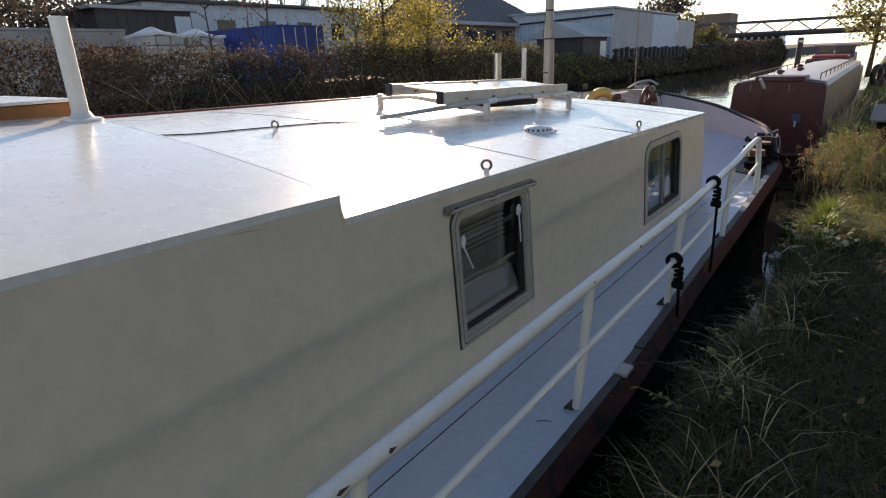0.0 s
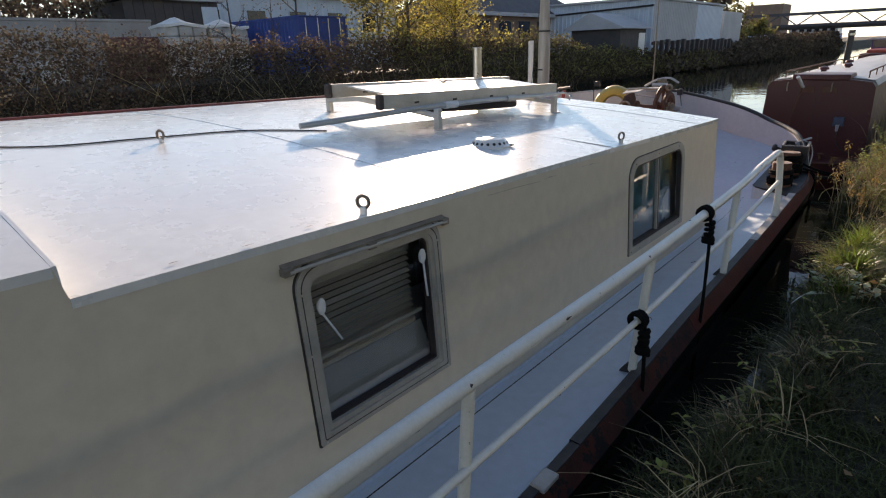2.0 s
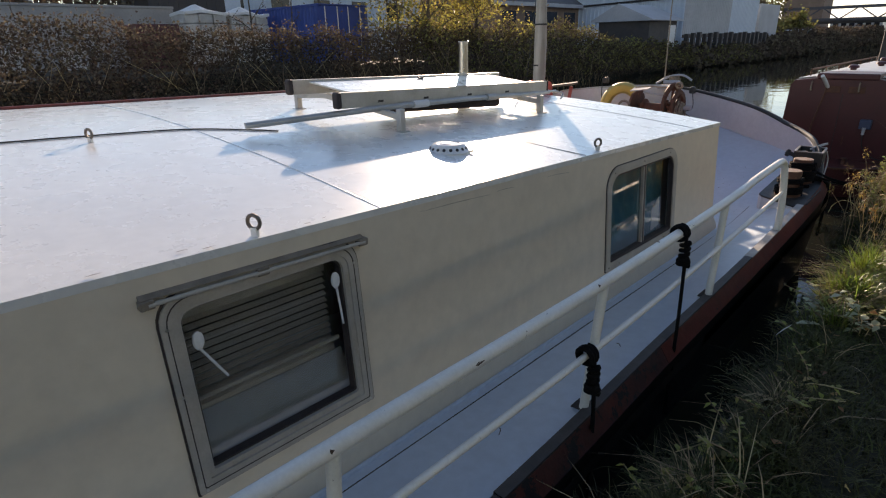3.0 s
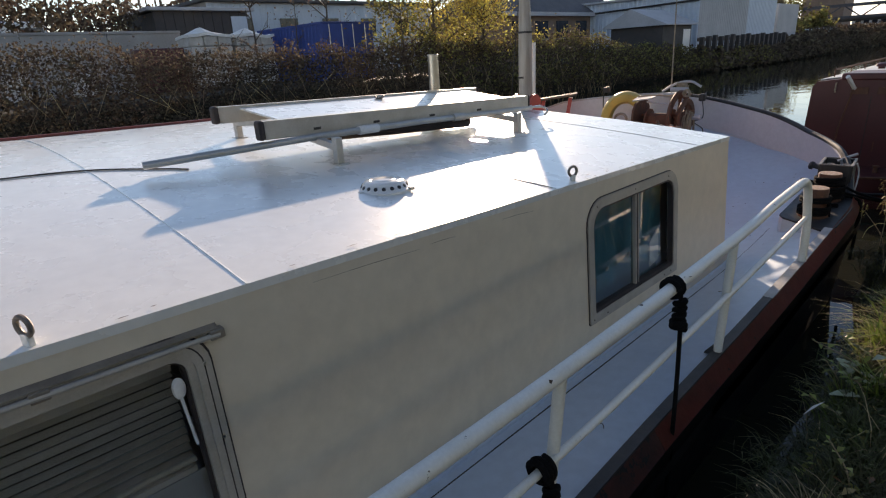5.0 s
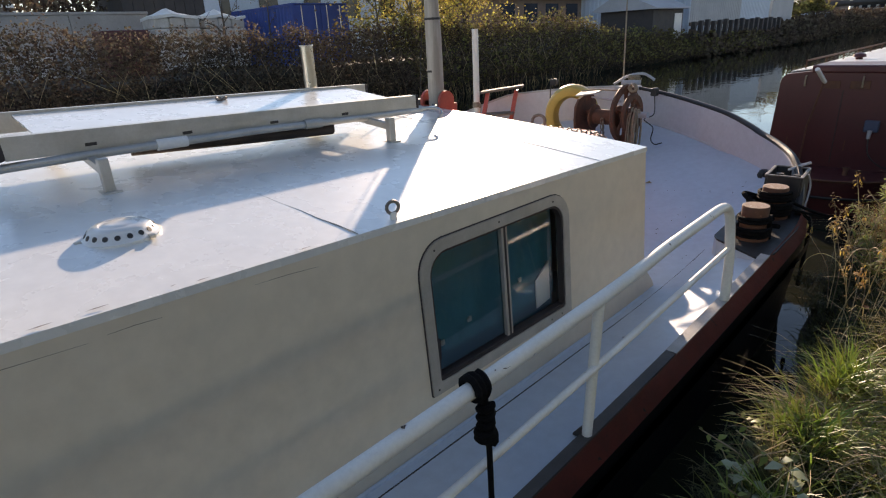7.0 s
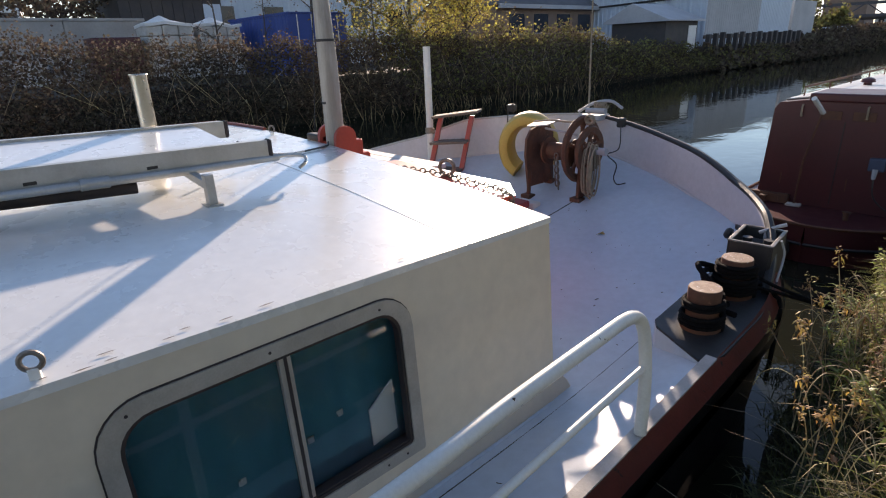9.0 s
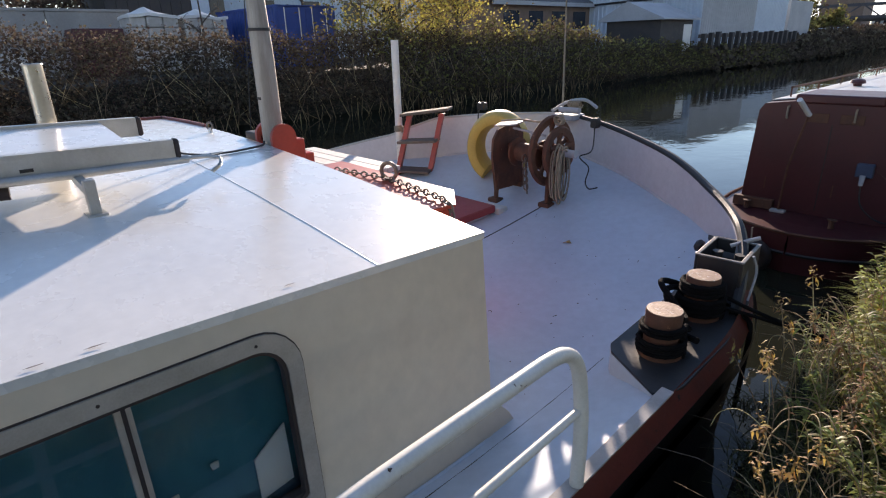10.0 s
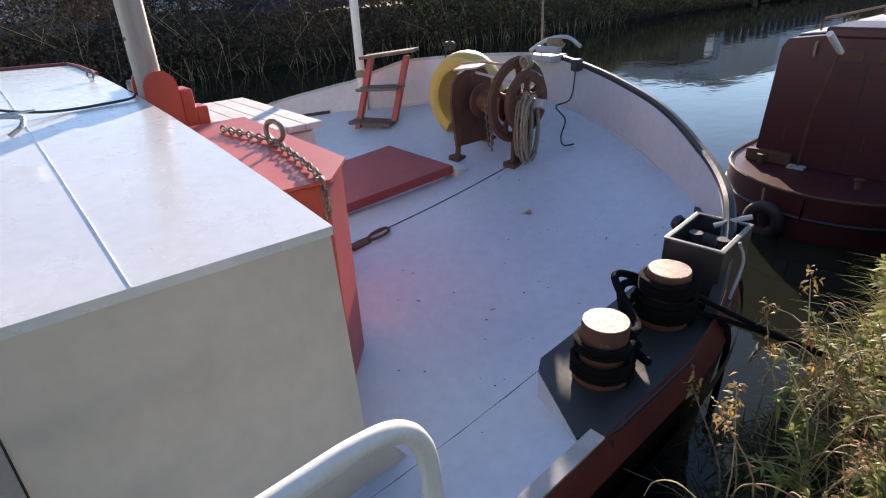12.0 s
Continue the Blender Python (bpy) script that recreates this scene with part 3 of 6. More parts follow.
    bm = loft(bmesh.new(), [[(wall_x(edge_z(y)) + 0.004 if i == 0 else x, y, roof_z(x, y) + 0.004) for i, x in enumerate(RX)] for y in ys_], (0, 0, -0.03))
    part(name, bm, M_ROOF, barge, label, smooth=True)


roof_sheet(YS, YF + 0.01, "roof", "white painted steel cabin roof")
roof_sheet(YA, YS - 0.021, "aft_roof", "raised white aft roof")
bm = loft(bmesh.new(), [[(x if i else wall_x(1.0), YS - 0.02, edge_z(YS) + RZ[i] - 0.01), (x if i else wall_x(1.08), YS - 0.02, edge_z(YS - 0.1) + RZ[i] * AFT + 0.003)] for i, x in enumerate(RX)], (0, 0.012, 0))
part("roof_step", bm, M_ROOF, barge)
for y0 in (3.02, 6.46):
    part("roof_seam", tube(bmesh.new(), [(x if i else -1.64, y0 + (0.06 if y0 < 5 else 0.02) * i / 8, roof_z(x, y0) + 0.003) for i, x in enumerate(RX)], 0.004, 6), M_ROOF, barge, "painted weld bead across the roof")
part("roof_seam", tube(bmesh.new(), [(-1.64 - 0.12 * i, 4.69 - 0.012 * i + 0.006 * (i % 2), roof_z(-1.64 - 0.12 * i, 4.69) + 0.0035) for i in range(8)], 0.0022, 5), M_FRAME, barge, "cracked seam in the roof paint")
# raised dark red edge on the far side of the roof
part("roof_edge_trim", tube(bmesh.new(), [(-5.80, y, roof_z(-5.8, y) + 0.012) for y in frange(YS, YF, 12)] + [(-5.3, YF + 0.01, roof_z(-5.3, YF) + 0.012), (-4.75, YF + 0.01, roof_z(-4.75, YF) + 0.010)], 0.017, 6), M_RED, barge, "dark red beading")
# foot gusset at the front corner
bm = bmesh.new()
prism(bm, [(6.98, -0.215), (7.20, -0.19), (7.16, -0.12), (7.035, 0.02), (6.98, 0.02)], lambda u, v, d: (-1.575 + d - (v + 0.2) * 0.07, u, v), -0.012, 0.006)
part("corner_gusset", bm, M_SIDE, barge)
part("wall_foot_bead", tube(bmesh.new(), [(-1.556, y, deck_z(-1.55, y) + 0.004) for y in frange(YA, 6.99, 30)], 0.012, 6), M_DECK, barge)

# inside of the cabin
bm = bmesh.new()
box(bm, -5.6, -1.72, YA + 0.1, YF - 0.1, -0.62, -0.58)
part("cabin_floor", bm, M_INSIDE, barge)
part("inner_partition", nb(-2.95, -2.91, YA + 0.1, YF - 0.1, -0.58, 0.92), M_INSIDE, barge, "dark panelled cabin lining")

# window with the venetian blind
win = part("window", ring_prism(bmesh.new(), rounded(*W1, 0.10, 0.008), rounded(*inner_of(W1, 0.045), 0.07, 0.01), on_side, -0.002, 0.014), M_FRAME, barge,
           "aluminium framed cabin window with a tilted pane", smooth=False)
part("edge_seal", ring_prism(bmesh.new(), rounded(*inner_of(W1, -0.007), 0.105, 0.008), rounded(*inner_of(W1, 0.002), 0.10, 0.008), on_side, -0.002, 0.006), M_RUBBER, win)
part("frame_groove", ring_prism(bmesh.new(), rounded(*inner_of(W1, 0.019), 0.085, 0.008), rounded(*inner_of(W1, 0.023), 0.083, 0.008), on_side, 0.010, 0.0146), M_RUBBER, win)
part("inner_frame", ring_prism(bmesh.new(), rounded(*inner_of(W1, 0.036), 0.075, 0.01), rounded(*inner_of(W1, 0.068), 0.05, 0.01), on_side, -0.045, 0.004), M_FRAME, win)
part("rubber_seal", ring_prism(bmesh.new(), rounded(*inner_of(W1, 0.062), 0.055, 0.01), rounded(*inner_of(W1, 0.076), 0.045, 0.01), on_side, -0.05, -0.012), M_RUBBER, win)
w = inner_of(W1, 0.07)


def tilt1(u, v, d):
    k = (w[3] - v) / (w[3] - w[2])
    x, y, z = on_side(u, v, -0.025 - 0.05 * k)
    return (x + d, y, z)


pane = part("pane", prism(bmesh.new(), rounded(*w, 0.05, 0.01), tilt1, 0.0, -0.004), M_GLASS, win, "dusty glass")
pane.visible_shadow = False
for i in range(15):
    z = w[3] - 0.10 - i * 0.0295
    bm = nb(-0.0135, 0.0135, w[0] + 0.012, w[1] - 0.012, -0.0012, 0.0012, m=Matrix.Translation((wall_x(z) - 0.14, 0, z)) @ Matrix.Rotation(radians(22), 4, "Y"))
    part("slat", bm, M_SLAT, win)
part("blind_headrail", nb(wall_x(w[3]) - 0.165, wall_x(w[3]) - 0.115, w[0] + 0.01, w[1] - 0.01, w[3] - 0.085, w[3] - 0.05, 0.004), M_SLAT, win)
part("blind_bottom_rail", nb(wall_x(0.35) - 0.155, wall_x(0.35) - 0.125, w[0] + 0.01, w[1] - 0.01, 0.335, 0.36, 0.004), M_SLAT, win)
part("inner_sill", nb(wall_x(0.2) - 0.20, wall_x(0.2) - 0.045, w[0] - 0.03, w[1] + 0.03, w[2] - 0.035, w[2] - 0.005, 0.004), M_CONC, win, "grey painted inner sill")
# inner board; its pale grey also stands in for ground reflected in the pane
part("sill_back", prism(bmesh.new(), [(0.062, w[2] - 0.02), (0.062, w[2] + 0.0), (0.125, 0.335), (0.14, 0.335), (0.085, w[2] - 0.02)], lambda u, v, d: (wall_x(v) - u, d, v), w[0] - 0.02, w[1] + 0.02), M_CONC, win, "inner board below the blind, pale as if ground reflects in the glass")
part("cross_bar", tube(bmesh.new(), [on_side(w[0] + 0.02, 0.42, -0.075), on_side(w[1] - 0.02, 0.42, -0.075)], 0.011, 8), M_FRAME, win)
for yk, zk, arm in ((w[0] + 0.045, 0.665, (0.075, -0.17)), (w[1] - 0.03, 0.70, (0.012, -0.2))):
    bm = lathe(bmesh.new(), [(0.006, -0.010), (0.022, -0.007), (0.024, 0.002), (0.019, 0.007)], (0, 0, 0), 18, "x")
    bmesh.ops.transform(bm, matrix=Matrix.Translation(on_side(yk, zk, -0.014)) @ Matrix.Diagonal((1, 0.85, 1.5, 1)), verts=bm.verts)
    part("catch_knob", bm, M_WHITE, win, "white plastic catch", smooth=True)
    part("stay_arm", tube(bmesh.new(), [on_side(yk, zk - 0.03, -0.012), on_side(yk + arm[0], zk + arm[1], -0.016)], 0.005, 8), M_WHITE, win, smooth=True)
bm = bmesh.new()
prism(bm, [(0.0, 0.0), (0.026, -0.010), (0.026, -0.016), (0.0, -0.022)], lambda u, v, d: (wall_x(0.89) + u, d, 0.886 + v - (d - 2.03) * 0.0225), 2.03, 2.90)
part("drip_rail", bm, M_GRIME, win, "grimy drip rail over the window")
for y0 in (2.025, 2.42, 2.87):
    part("drip_bracket", nb(wall_x(0.87) - 0.001, wall_x(0.87) + 0.034, y0, y0 + 0.045, 0.842 - (y0 - 2.03) * 0.0225, 0.872 - (y0 - 2.03) * 0.0225, 0.004), M_GRIME, win)
part("drip_bar", tube(bmesh.new(), [(wall_x(0.87) + 0.028, 2.05, 0.856), (wall_x(0.87) + 0.028, 2.90, 0.837)], 0.0085, 8), M_FRAME, win, smooth=True)
for yk, zk in ((2.095, 0.115), (2.84, 0.115), (2.09, 0.5), (2.845, 0.5), (2.09, 0.75), (2.84, 0.76)):
    part("screw", lathe(bmesh.new(), [(0.006, 0), (0.005, 0.003)], on_side(yk, zk, 0.013), 8, "x"), M_STEEL, win)

# sliding window with the teal blind
win2 = part("window", ring_prism(bmesh.new(), rounded(*W2, 0.15, 0.012), rounded(*inner_of(W2, 0.055), 0.11, 0.02), on_side, -0.002, 0.013), M_FRAME, barge,
            "aluminium framed sliding cabin window with a teal blind behind")
part("rubber_seal", ring_prism(bmesh.new(), rounded(*inner_of(W2, 0.05), 0.115, 0.02), rounded(*inner_of(W2, 0.068), 0.10, 0.02), on_side, -0.03, 0.006), M_RUBBER, win2)
part("edge_seal", ring_prism(bmesh.new(), rounded(*inner_of(W2, -0.005), 0.155, 0.012), rounded(*inner_of(W2, 0.002), 0.15, 0.012), on_side, -0.002, 0.005), M_RUBBER, win2)
for yk, zk in ((5.0, 0.07), (5.15, 0.065), (5.9, 0.07), (6.0, 0.07), (5.06, 0.74), (5.5, 0.755), (5.95, 0.75)):
    part("screw", lathe(bmesh.new(), [(0.006, 0), (0.005, 0.003)], on_side(yk, zk, 0.012), 8, "x"), M_RUBBER, win2)
w = inner_of(W2, 0.062)
ym = (w[0] + w[1]) / 2 + 0.02
for y0, y1, d in ((w[0], ym + 0.02, -0.022), (ym - 0.02, w[1], -0.034)):
    p = part("pane", prism(bmesh.new(), rounded(y0, y1, w[2], w[3], 0.09 if y0 == w[0] else 0.03, 0.01), on_side, d, d - 0.004), M_GLASS, win2)
    p.visible_shadow = False
part("mullion", prism(bmesh.new(), [(ym - 0.022, w[2]), (ym + 0.022, w[2]), (ym + 0.022, w[3]), (ym - 0.022, w[3])], on_side, -0.028, -0.004), M_FRAME, win2)
part("mullion_seal", prism(bmesh.new(), [(ym - 0.005, w[2]), (ym + 0.007, w[2]), (ym + 0.007, w[3]), (ym - 0.005, w[3])], on_side, -0.004, -0.001), M_RUBBER, win2)
part("bottom_track", nb(wall_x(0.1) - 0.05, wall_x(0.1) - 0.002, w[0] - 0.01, w[1] + 0.01, w[2] - 0.012, w[2] + 0.012, 0.003), M_RUBBER, win2)
bm = bmesh.new()
loft(bm, [[on_side(y, z, -0.12 - 0.006 * math.sin(y * 38)) for z in (0.14, 0.4, 0.66, 0.86)] for y in frange(w[0] - 0.06, w[1] + 0.06, 70)], (-0.004, 0, 0))
blind = part("blind", bm, M_TEAL, win2, "teal fabric blind", smooth=True)
bm = bmesh.new()
loft(bm, [[on_side(y, z, -0.16) for z in (-0.05, 0.30)] for y in frange(w[0] - 0.1, w[1] + 0.1, 8)], (-0.004, 0, 0))
part("lower_blind", bm, M_TEAL, win2, "teal fabric blind")
# white panel in place of the pale reflection at this end of the glass
part("white_board", prism(bmesh.new(), [(w[1] - 0.13, 0.10), (w[1] + 0.0, 0.12), (w[1] + 0.0, 0.36), (w[1] - 0.13, 0.27)], on_side, -0.098, -0.105), M_WHITE, win2, "white panel standing in for a reflection in the glass")
for yk, zk in ((5.16, 0.20), (5.36, 0.25), (5.64, 0.27), (5.78, 0.32)):
    part("eyelet", nb(wall_x(zk) - 0.116, wall_x(zk) - 0.108, yk - 0.014, yk + 0.014, zk - 0.014, zk + 0.014, 0.003), M_STEEL, win2, "small square metal eyelet")
part("latch", nb(wall_x(0.3) - 0.02, wall_x(0.3) + 0.002, w[0] + 0.008, w[0] + 0.026, 0.20, 0.31, 0.004), M_RUBBER, win2, "black sliding latch")

wear = np.random.default_rng(23)
for y in wear.uniform(1.6, 6.9, 22):
    ln, x0 = wear.uniform(0.01, 0.06), wall_x(edge_z(y)) - wear.uniform(0.0, 0.05)
    rows = [[(x0 - w_, y + t * ln, roof_z(x0, y) + 0.0052), (x0 + w_ * 0.6, y + t * ln, roof_z(x0, y) + 0.0052)] for t, w_ in ((-0.5, 0.0008), (-0.1, 0.004), (0.3, 0.0025), (0.5, 0.0008))]
    part("paint_chip", loft(bmesh.new(), rows), M_CHIP, barge)
for k in range(60):
    x, y = wear.uniform(-3.2, -1.25), wear.uniform(7.3, 9.4)
    r_ = wear.uniform(0.003, 0.008)
    ring_ = [(x + r_ * wear.uniform(0.6, 1.2) * math.cos(a), y + r_ * wear.uniform(0.6, 1.2) * math.sin(a)) for a in frange(0, 5.2, 6)]
    bm = bmesh.new()
    bm.faces.new([bm.verts.new((p, q, deck_z(p, q) + 0.0015)) for p, q in ring_])
    part("deck_speck", bm, M_CHIP, barge)

# ---------------------------------------------------------------- the side rail
RAIL = [(-0.955, -1.6, 0.555), (-0.957, 0.75, 0.562), (-0.960, 2.25, 0.566), (-0.950, 3.73, 0.574), (-0.978, 5.36, 0.592), (-0.995, 6.0, 0.618), (-1.005, 6.52, 0.634)]
tip = [(-1.010, 6.70, 0.634), (-1.013, 6.80, 0.61), (-1.012, 6.86, 0.55), (-1.005, 6.885, 0.45), (-0.985, 6.88, 0.25), (-0.975, 6.86, gun_z(6.86))]
part("top_rail", tube(bmesh.new(), curve_pts(RAIL + tip, 8), 0.028, 14), M_RAIL, barge, "white painted pipe handrail with chipped paint", smooth=True)
chips = np.random.default_rng(19)
for y in list(chips.uniform(0.3, 6.5, 26)):
    xr = interp(y, [p[1] for p in RAIL], [p[0] for p in RAIL])
    zr = interp(y, [p[1] for p in RAIL], [p[2] for p in RAIL])
    a = radians(float(chips.choice([-150, -120, -95, -60, 20, 60])) + chips.normal(0, 12))
    ln = chips.uniform(0.012, 0.05)
    rows = [[(xr + 0.0287 * math.cos(a + da), y + t * ln, zr + 0.0287 * math.sin(a + da)) for da in (-w_, 0, w_)] for t, w_ in ((-0.5, 0.03), (-0.2, 0.2 + 0.15 * chips.random()), (0.15, 0.13), (0.5, 0.04))]
    part("paint_chip", loft(bmesh.new(), rows), M_CHIP, barge)
MID = [(-0.95, -1.6, 0.22), (-0.952, 0.75, 0.225), (-0.955, 2.25, 0.235), (-0.947, 3.73, 0.245), (-0.968, 5.36, 0.285), (-0.995, 6.87, 0.345)]
part("middle_rail", tube(bmesh.new(), curve_pts(MID, 6), 0.0165, 10), M_RAIL, barge, "thin white middle rail", smooth=True)
for y in (-0.75, 0.75, 2.25, 3.73, 5.36):
    t = interp(y, [p[1] for p in RAIL], [p[2] for p in RAIL])
    xr = interp(y, [p[1] for p in RAIL], [p[0] for p in RAIL])
    bm = tube(bmesh.new(), [(-0.985, y - 0.03, gun_z(y) - 0.01), (xr, y, t - 0.01)], 0.023, 12)
    post = part("rail_post", bm, M_RAIL, barge, "", smooth=True)
    bm = bmesh.new()
    prism(bm, [(0, 0), (0.055, 0), (0.05, 0.012), (0.015, 0.06), (0, 0.06)], lambda u, v, d: (-1.0 - u, y - 0.03 + d, deck_z(-1.0 - u, y) + v), -0.006, 0.006)
    part("foot_gusset", bm, M_GUN, post, "rust-blackened foot")


def rope_coil(bm, c, r, turns, rad, axis=0, squash=1.0, spread=0.0, seg=7):
    pts = []
    for k in range(int(turns * 14) + 1):
        a = 2 * math.pi * k / 14
        u, v = r * math.cos(a), r * math.sin(a) * squash
        s = spread * (k / (turns * 14) - 0.5)
        w_ = 0.15 * rad * math.sin(k * 2.7)
        p = {0: (s, u + w_, v), 1: (u + w_, s, v), 2: (u + w_, v, s)}[axis]
        pts.append(Vector(c) + Vector(p))
    return tube(bm, pts, rad, seg)


def hanging_rope(y, x, z_top, z_bottom, label):
    bm = bmesh.new()
    rope_coil(bm, (x, y, z_top), 0.040, 2.3, 0.013, axis=1, spread=0.05)
    rope_coil(bm, (x + 0.035, y + 0.01, z_top - 0.10), 0.020, 3.2, 0.013, axis=2, spread=0.10)
    rope_coil(bm, (x + 0.035, y + 0.01, z_top - 0.17), 0.028, 2.0, 0.013, axis=2, spread=0.04)
    tube(bm, curve_pts([(x + 0.035, y + 0.01, z_top - 0.03), (x + 0.045, y + 0.012, z_top - 0.2), (x + 0.055, y + 0.01, (z_top + z_bottom) / 2), (x + 0.05, y + 0.02, z_bottom)], 6), 0.0105, 7)
    ob = part("mooring_line", bm, M_ROPEB, None, smooth=True)
    return tagged(ob, label, "rope", group="black lines on the rail")


hanging_rope(4.60, -0.966, 0.58, -0.62, "knotted black rope tied round the white top rail")
hanging_rope(3.62, -0.948, 0.243, -0.62, "knotted black rope tied round the thin middle rail")

# ---------------------------------------------------------------- on the roof
def eyebolt(x, y, turn):
    e = thing("eyebolt", (x, y, roof_z(x, y)), "small painted iron eyebolt welded to the white roof", "eyebolt", group="eyebolts on the roof")
    z = roof_z(x, y)
    m = Matrix.Translation((x, y, z)) @ Matrix.Rotation(radians(turn), 4, "Z")
    bm = tube(bmesh.new(), [m @ Vector((0.026 * math.cos(a), 0, 0.052 + 0.026 * math.sin(a))) for a in frange(0, 2 * math.pi, 19)[:-1]], 0.0075, 8, closed=True)
    part("ring", bm, M_CHAIN, e, smooth=True)
    part("shank", nb(-0.014, 0.014, -0.009, 0.009, -0.003, 0.032, 0.003, m=m), M_ROOF, e)


for x, y, a in ((-1.67, 2.46, 25), (-3.47, 2.44, 20), (-1.68, 4.90, 70), (-4.42, 6.95, 30)):
    eyebolt(x, y, a)

vx, vy = -2.20, 4.025
vz = roof_z(vx, vy)
vent = thing("roof_vent", (vx, vy, vz), "round white mushroom ventilator with a ring of holes on the roof", "ventilator")
bm = lathe(bmesh.new(), [(0.135, -0.015), (0.137, 0.003), (0.130, 0.007), (0.124, 0.009), (0.104, 0.034), (0.094, 0.042), (0.070, 0.046), (0.066, 0.043), (0.060, 0.043), (0.054, 0.047), (0.02, 0.049)], (vx, vy, vz), 44)
part("cap", bm, M_ROOF, vent, smooth=True)
for k in range(18):
    a = 2 * math.pi * k / 18
    m = Matrix.Translation((vx, vy, vz + 0.0205)) @ Matrix.Rotation(a, 4, "Z") @ Matrix.Translation((0.1146, 0, 0)) @ Matrix.Rotation(radians(-32), 4, "Y")
    bm = lathe(bmesh.new(), [(0.0102, -0.003), (0.0102, 0.0014)], (0, 0, 0), 12, "x")
    bmesh.ops.transform(bm, matrix=m, verts=bm.verts)
    part("air_hole", bm, M_BLACK, vent)
for k in range(3):
    a = 0.5 + 2 * math.pi * k / 3
    part("lug", nb(-0.012, 0.012, -0.012, 0.012, -0.004, 0.010, 0.003, m=Matrix.Translation((vx + 0.142 * math.cos(a), vy + 0.142 * math.sin(a), vz))), M_STEEL, vent)

# gangplank on its cradle
def gz(y, x=-3.06):
    return 1.285 - (y - 3.9) * 0.028 + (-3.03 - x) * 0.11


gang = thing("gangplank", (-3.4, 5.0, roof_z(-3.4, 5.0)), "weathered aluminium gangplank with rubber ends on a low roof cradle", "gangplank")
bm = loft(bmesh.new(), [[(x, y, gz(y, x) - 0.012) for x in (-3.60, -3.3, -3.04)] for y in (3.98, 5.0, 6.06)], (0, 0, 0.012))
part("tread_plate", bm, M_ROOF, gang, "pale painted plate")
for x in (-3.645, -3.06):
    bm = loft(bmesh.new(), [[(x, y, gz(y, x) - 0.095), (x, y, gz(y, x) + 0.008), (x + 0.055, y, gz(y, x) + 0.008), (x + 0.055, y, gz(y, x) - 0.095), (x, y, gz(y, x) - 0.095)] for y in (3.84, 5.0, 6.24)])
    part("side_beam", bm, M_ALU, gang)
    for y0, y1 in ((3.80, 3.822), (6.24, 6.27)):
        part("rubber_end", nb(x - 0.004, x + 0.059, y0, y1 + 0.02 if y0 < 4 else y1, gz(y0, x) - 0.098, gz(y0, x) + 0.012, 0.015), M_RUBBER, gang, "dark rubber end cap")
    for y in (4.15, 4.6, 5.1, 5.6):
        part("slot", nb(x + 0.0545, x + 0.0575, y, y + 0.05, gz(y, x) - 0.07, gz(y, x) - 0.055), M_BLACK, gang)
part("lifting_ring", tube(bmesh.new(), [(-3.50 + 0.03 * math.cos(a), 5.05 + 0.03 * math.sin(a), gz(5.05, -3.5) + 0.012 + 0.008 * math.sin(a * 2)) for a in frange(0, 6.28, 15)[:-1]], 0.008, 7, closed=True), M_CHAIN, gang)
cradle = thing("roof_cradle", (-3.4, 5.0, roof_z(-3.4, 5.0)), "low welded metal cradle standing on the white roof", "rack")
for y in (4.15, 5.80):
    for x in (-2.77, -4.05):
        part("leg", nb(x - 0.024, x + 0.024, y - 0.022, y + 0.022, roof_z(x, y), roof_z(x, y) + 0.155, 0.004), M_ALU, cradle)
        part("foot_plate", nb(x - 0.05, x + 0.05, y - 0.04, y + 0.04, roof_z(x, y) - 0.004, roof_z(x, y) + 0.009, 0.003), M_ALU, cradle)
    part("cross_bar", tube(bmesh.new(), [(-2.76, y, roof_z(-2.74, y) + 0.10), (-3.05, y, gz(y) - 0.118), (-3.64, y, gz(y, -3.64) - 0.118), (-4.04, y, roof_z(-4.04, y) + 0.11)], 0.026, 4), M_ALU, cradle)
hook = thing("boat_hook", (-3.0, 4.8, roof_z(-3.0, 4.8)), "long aluminium boat hook lying beside the gangplank", "boat hook")
hp = [(-3.17, 3.22, 1.138), (-2.97, 4.13, 1.175), (-2.965, 5.0, 1.165), (-2.99, 5.8, 1.135), (-3.02, 6.30, 1.125)]
part("shaft", tube(bmesh.new(), hp, 0.021, 10), M_ALU, hook, smooth=True)
part("collar", tube(bmesh.new(), [(-2.967, 4.45, 1.172), (-2.967, 4.60, 1.170)], 0.028, 12), M_WHITE, hook, smooth=True)
part("collar", tube(bmesh.new(), [(-2.97, 5.30, 1.156), (-2.97, 5.42, 1.152)], 0.028, 12), M_ALU, hook, smooth=True)
part("hook_head", tube(bmesh.new(), curve_pts([(-3.02, 6.27, 1.126), (-3.03, 6.36, 1.125), (-2.99, 6.44, 1.115), (-2.94, 6.43, 1.09), (-2.93, 6.38, 1.06)], 6), 0.010, 8), M_STEEL, hook, smooth=True)
part("hook_point", tube(bmesh.new(), [(-3.03, 6.34, 1.125), (-3.07, 6.50, 1.125)], [0.010, 0.004], 8), M_STEEL, hook, smooth=True)
rolls = thing("rolled_tube", (-3.2, 5.0, roof_z(-3.2, 5.0)), "dark rolled tube stowed under the gangplank", "tube")
part("roll", tube(bmesh.new(), [(-3.25, 4.4, 1.135), (-3.12, 5.1, 1.11), (-3.06, 5.55, 1.095)], 0.04, 12), M_RUBBER, rolls, smooth=True)
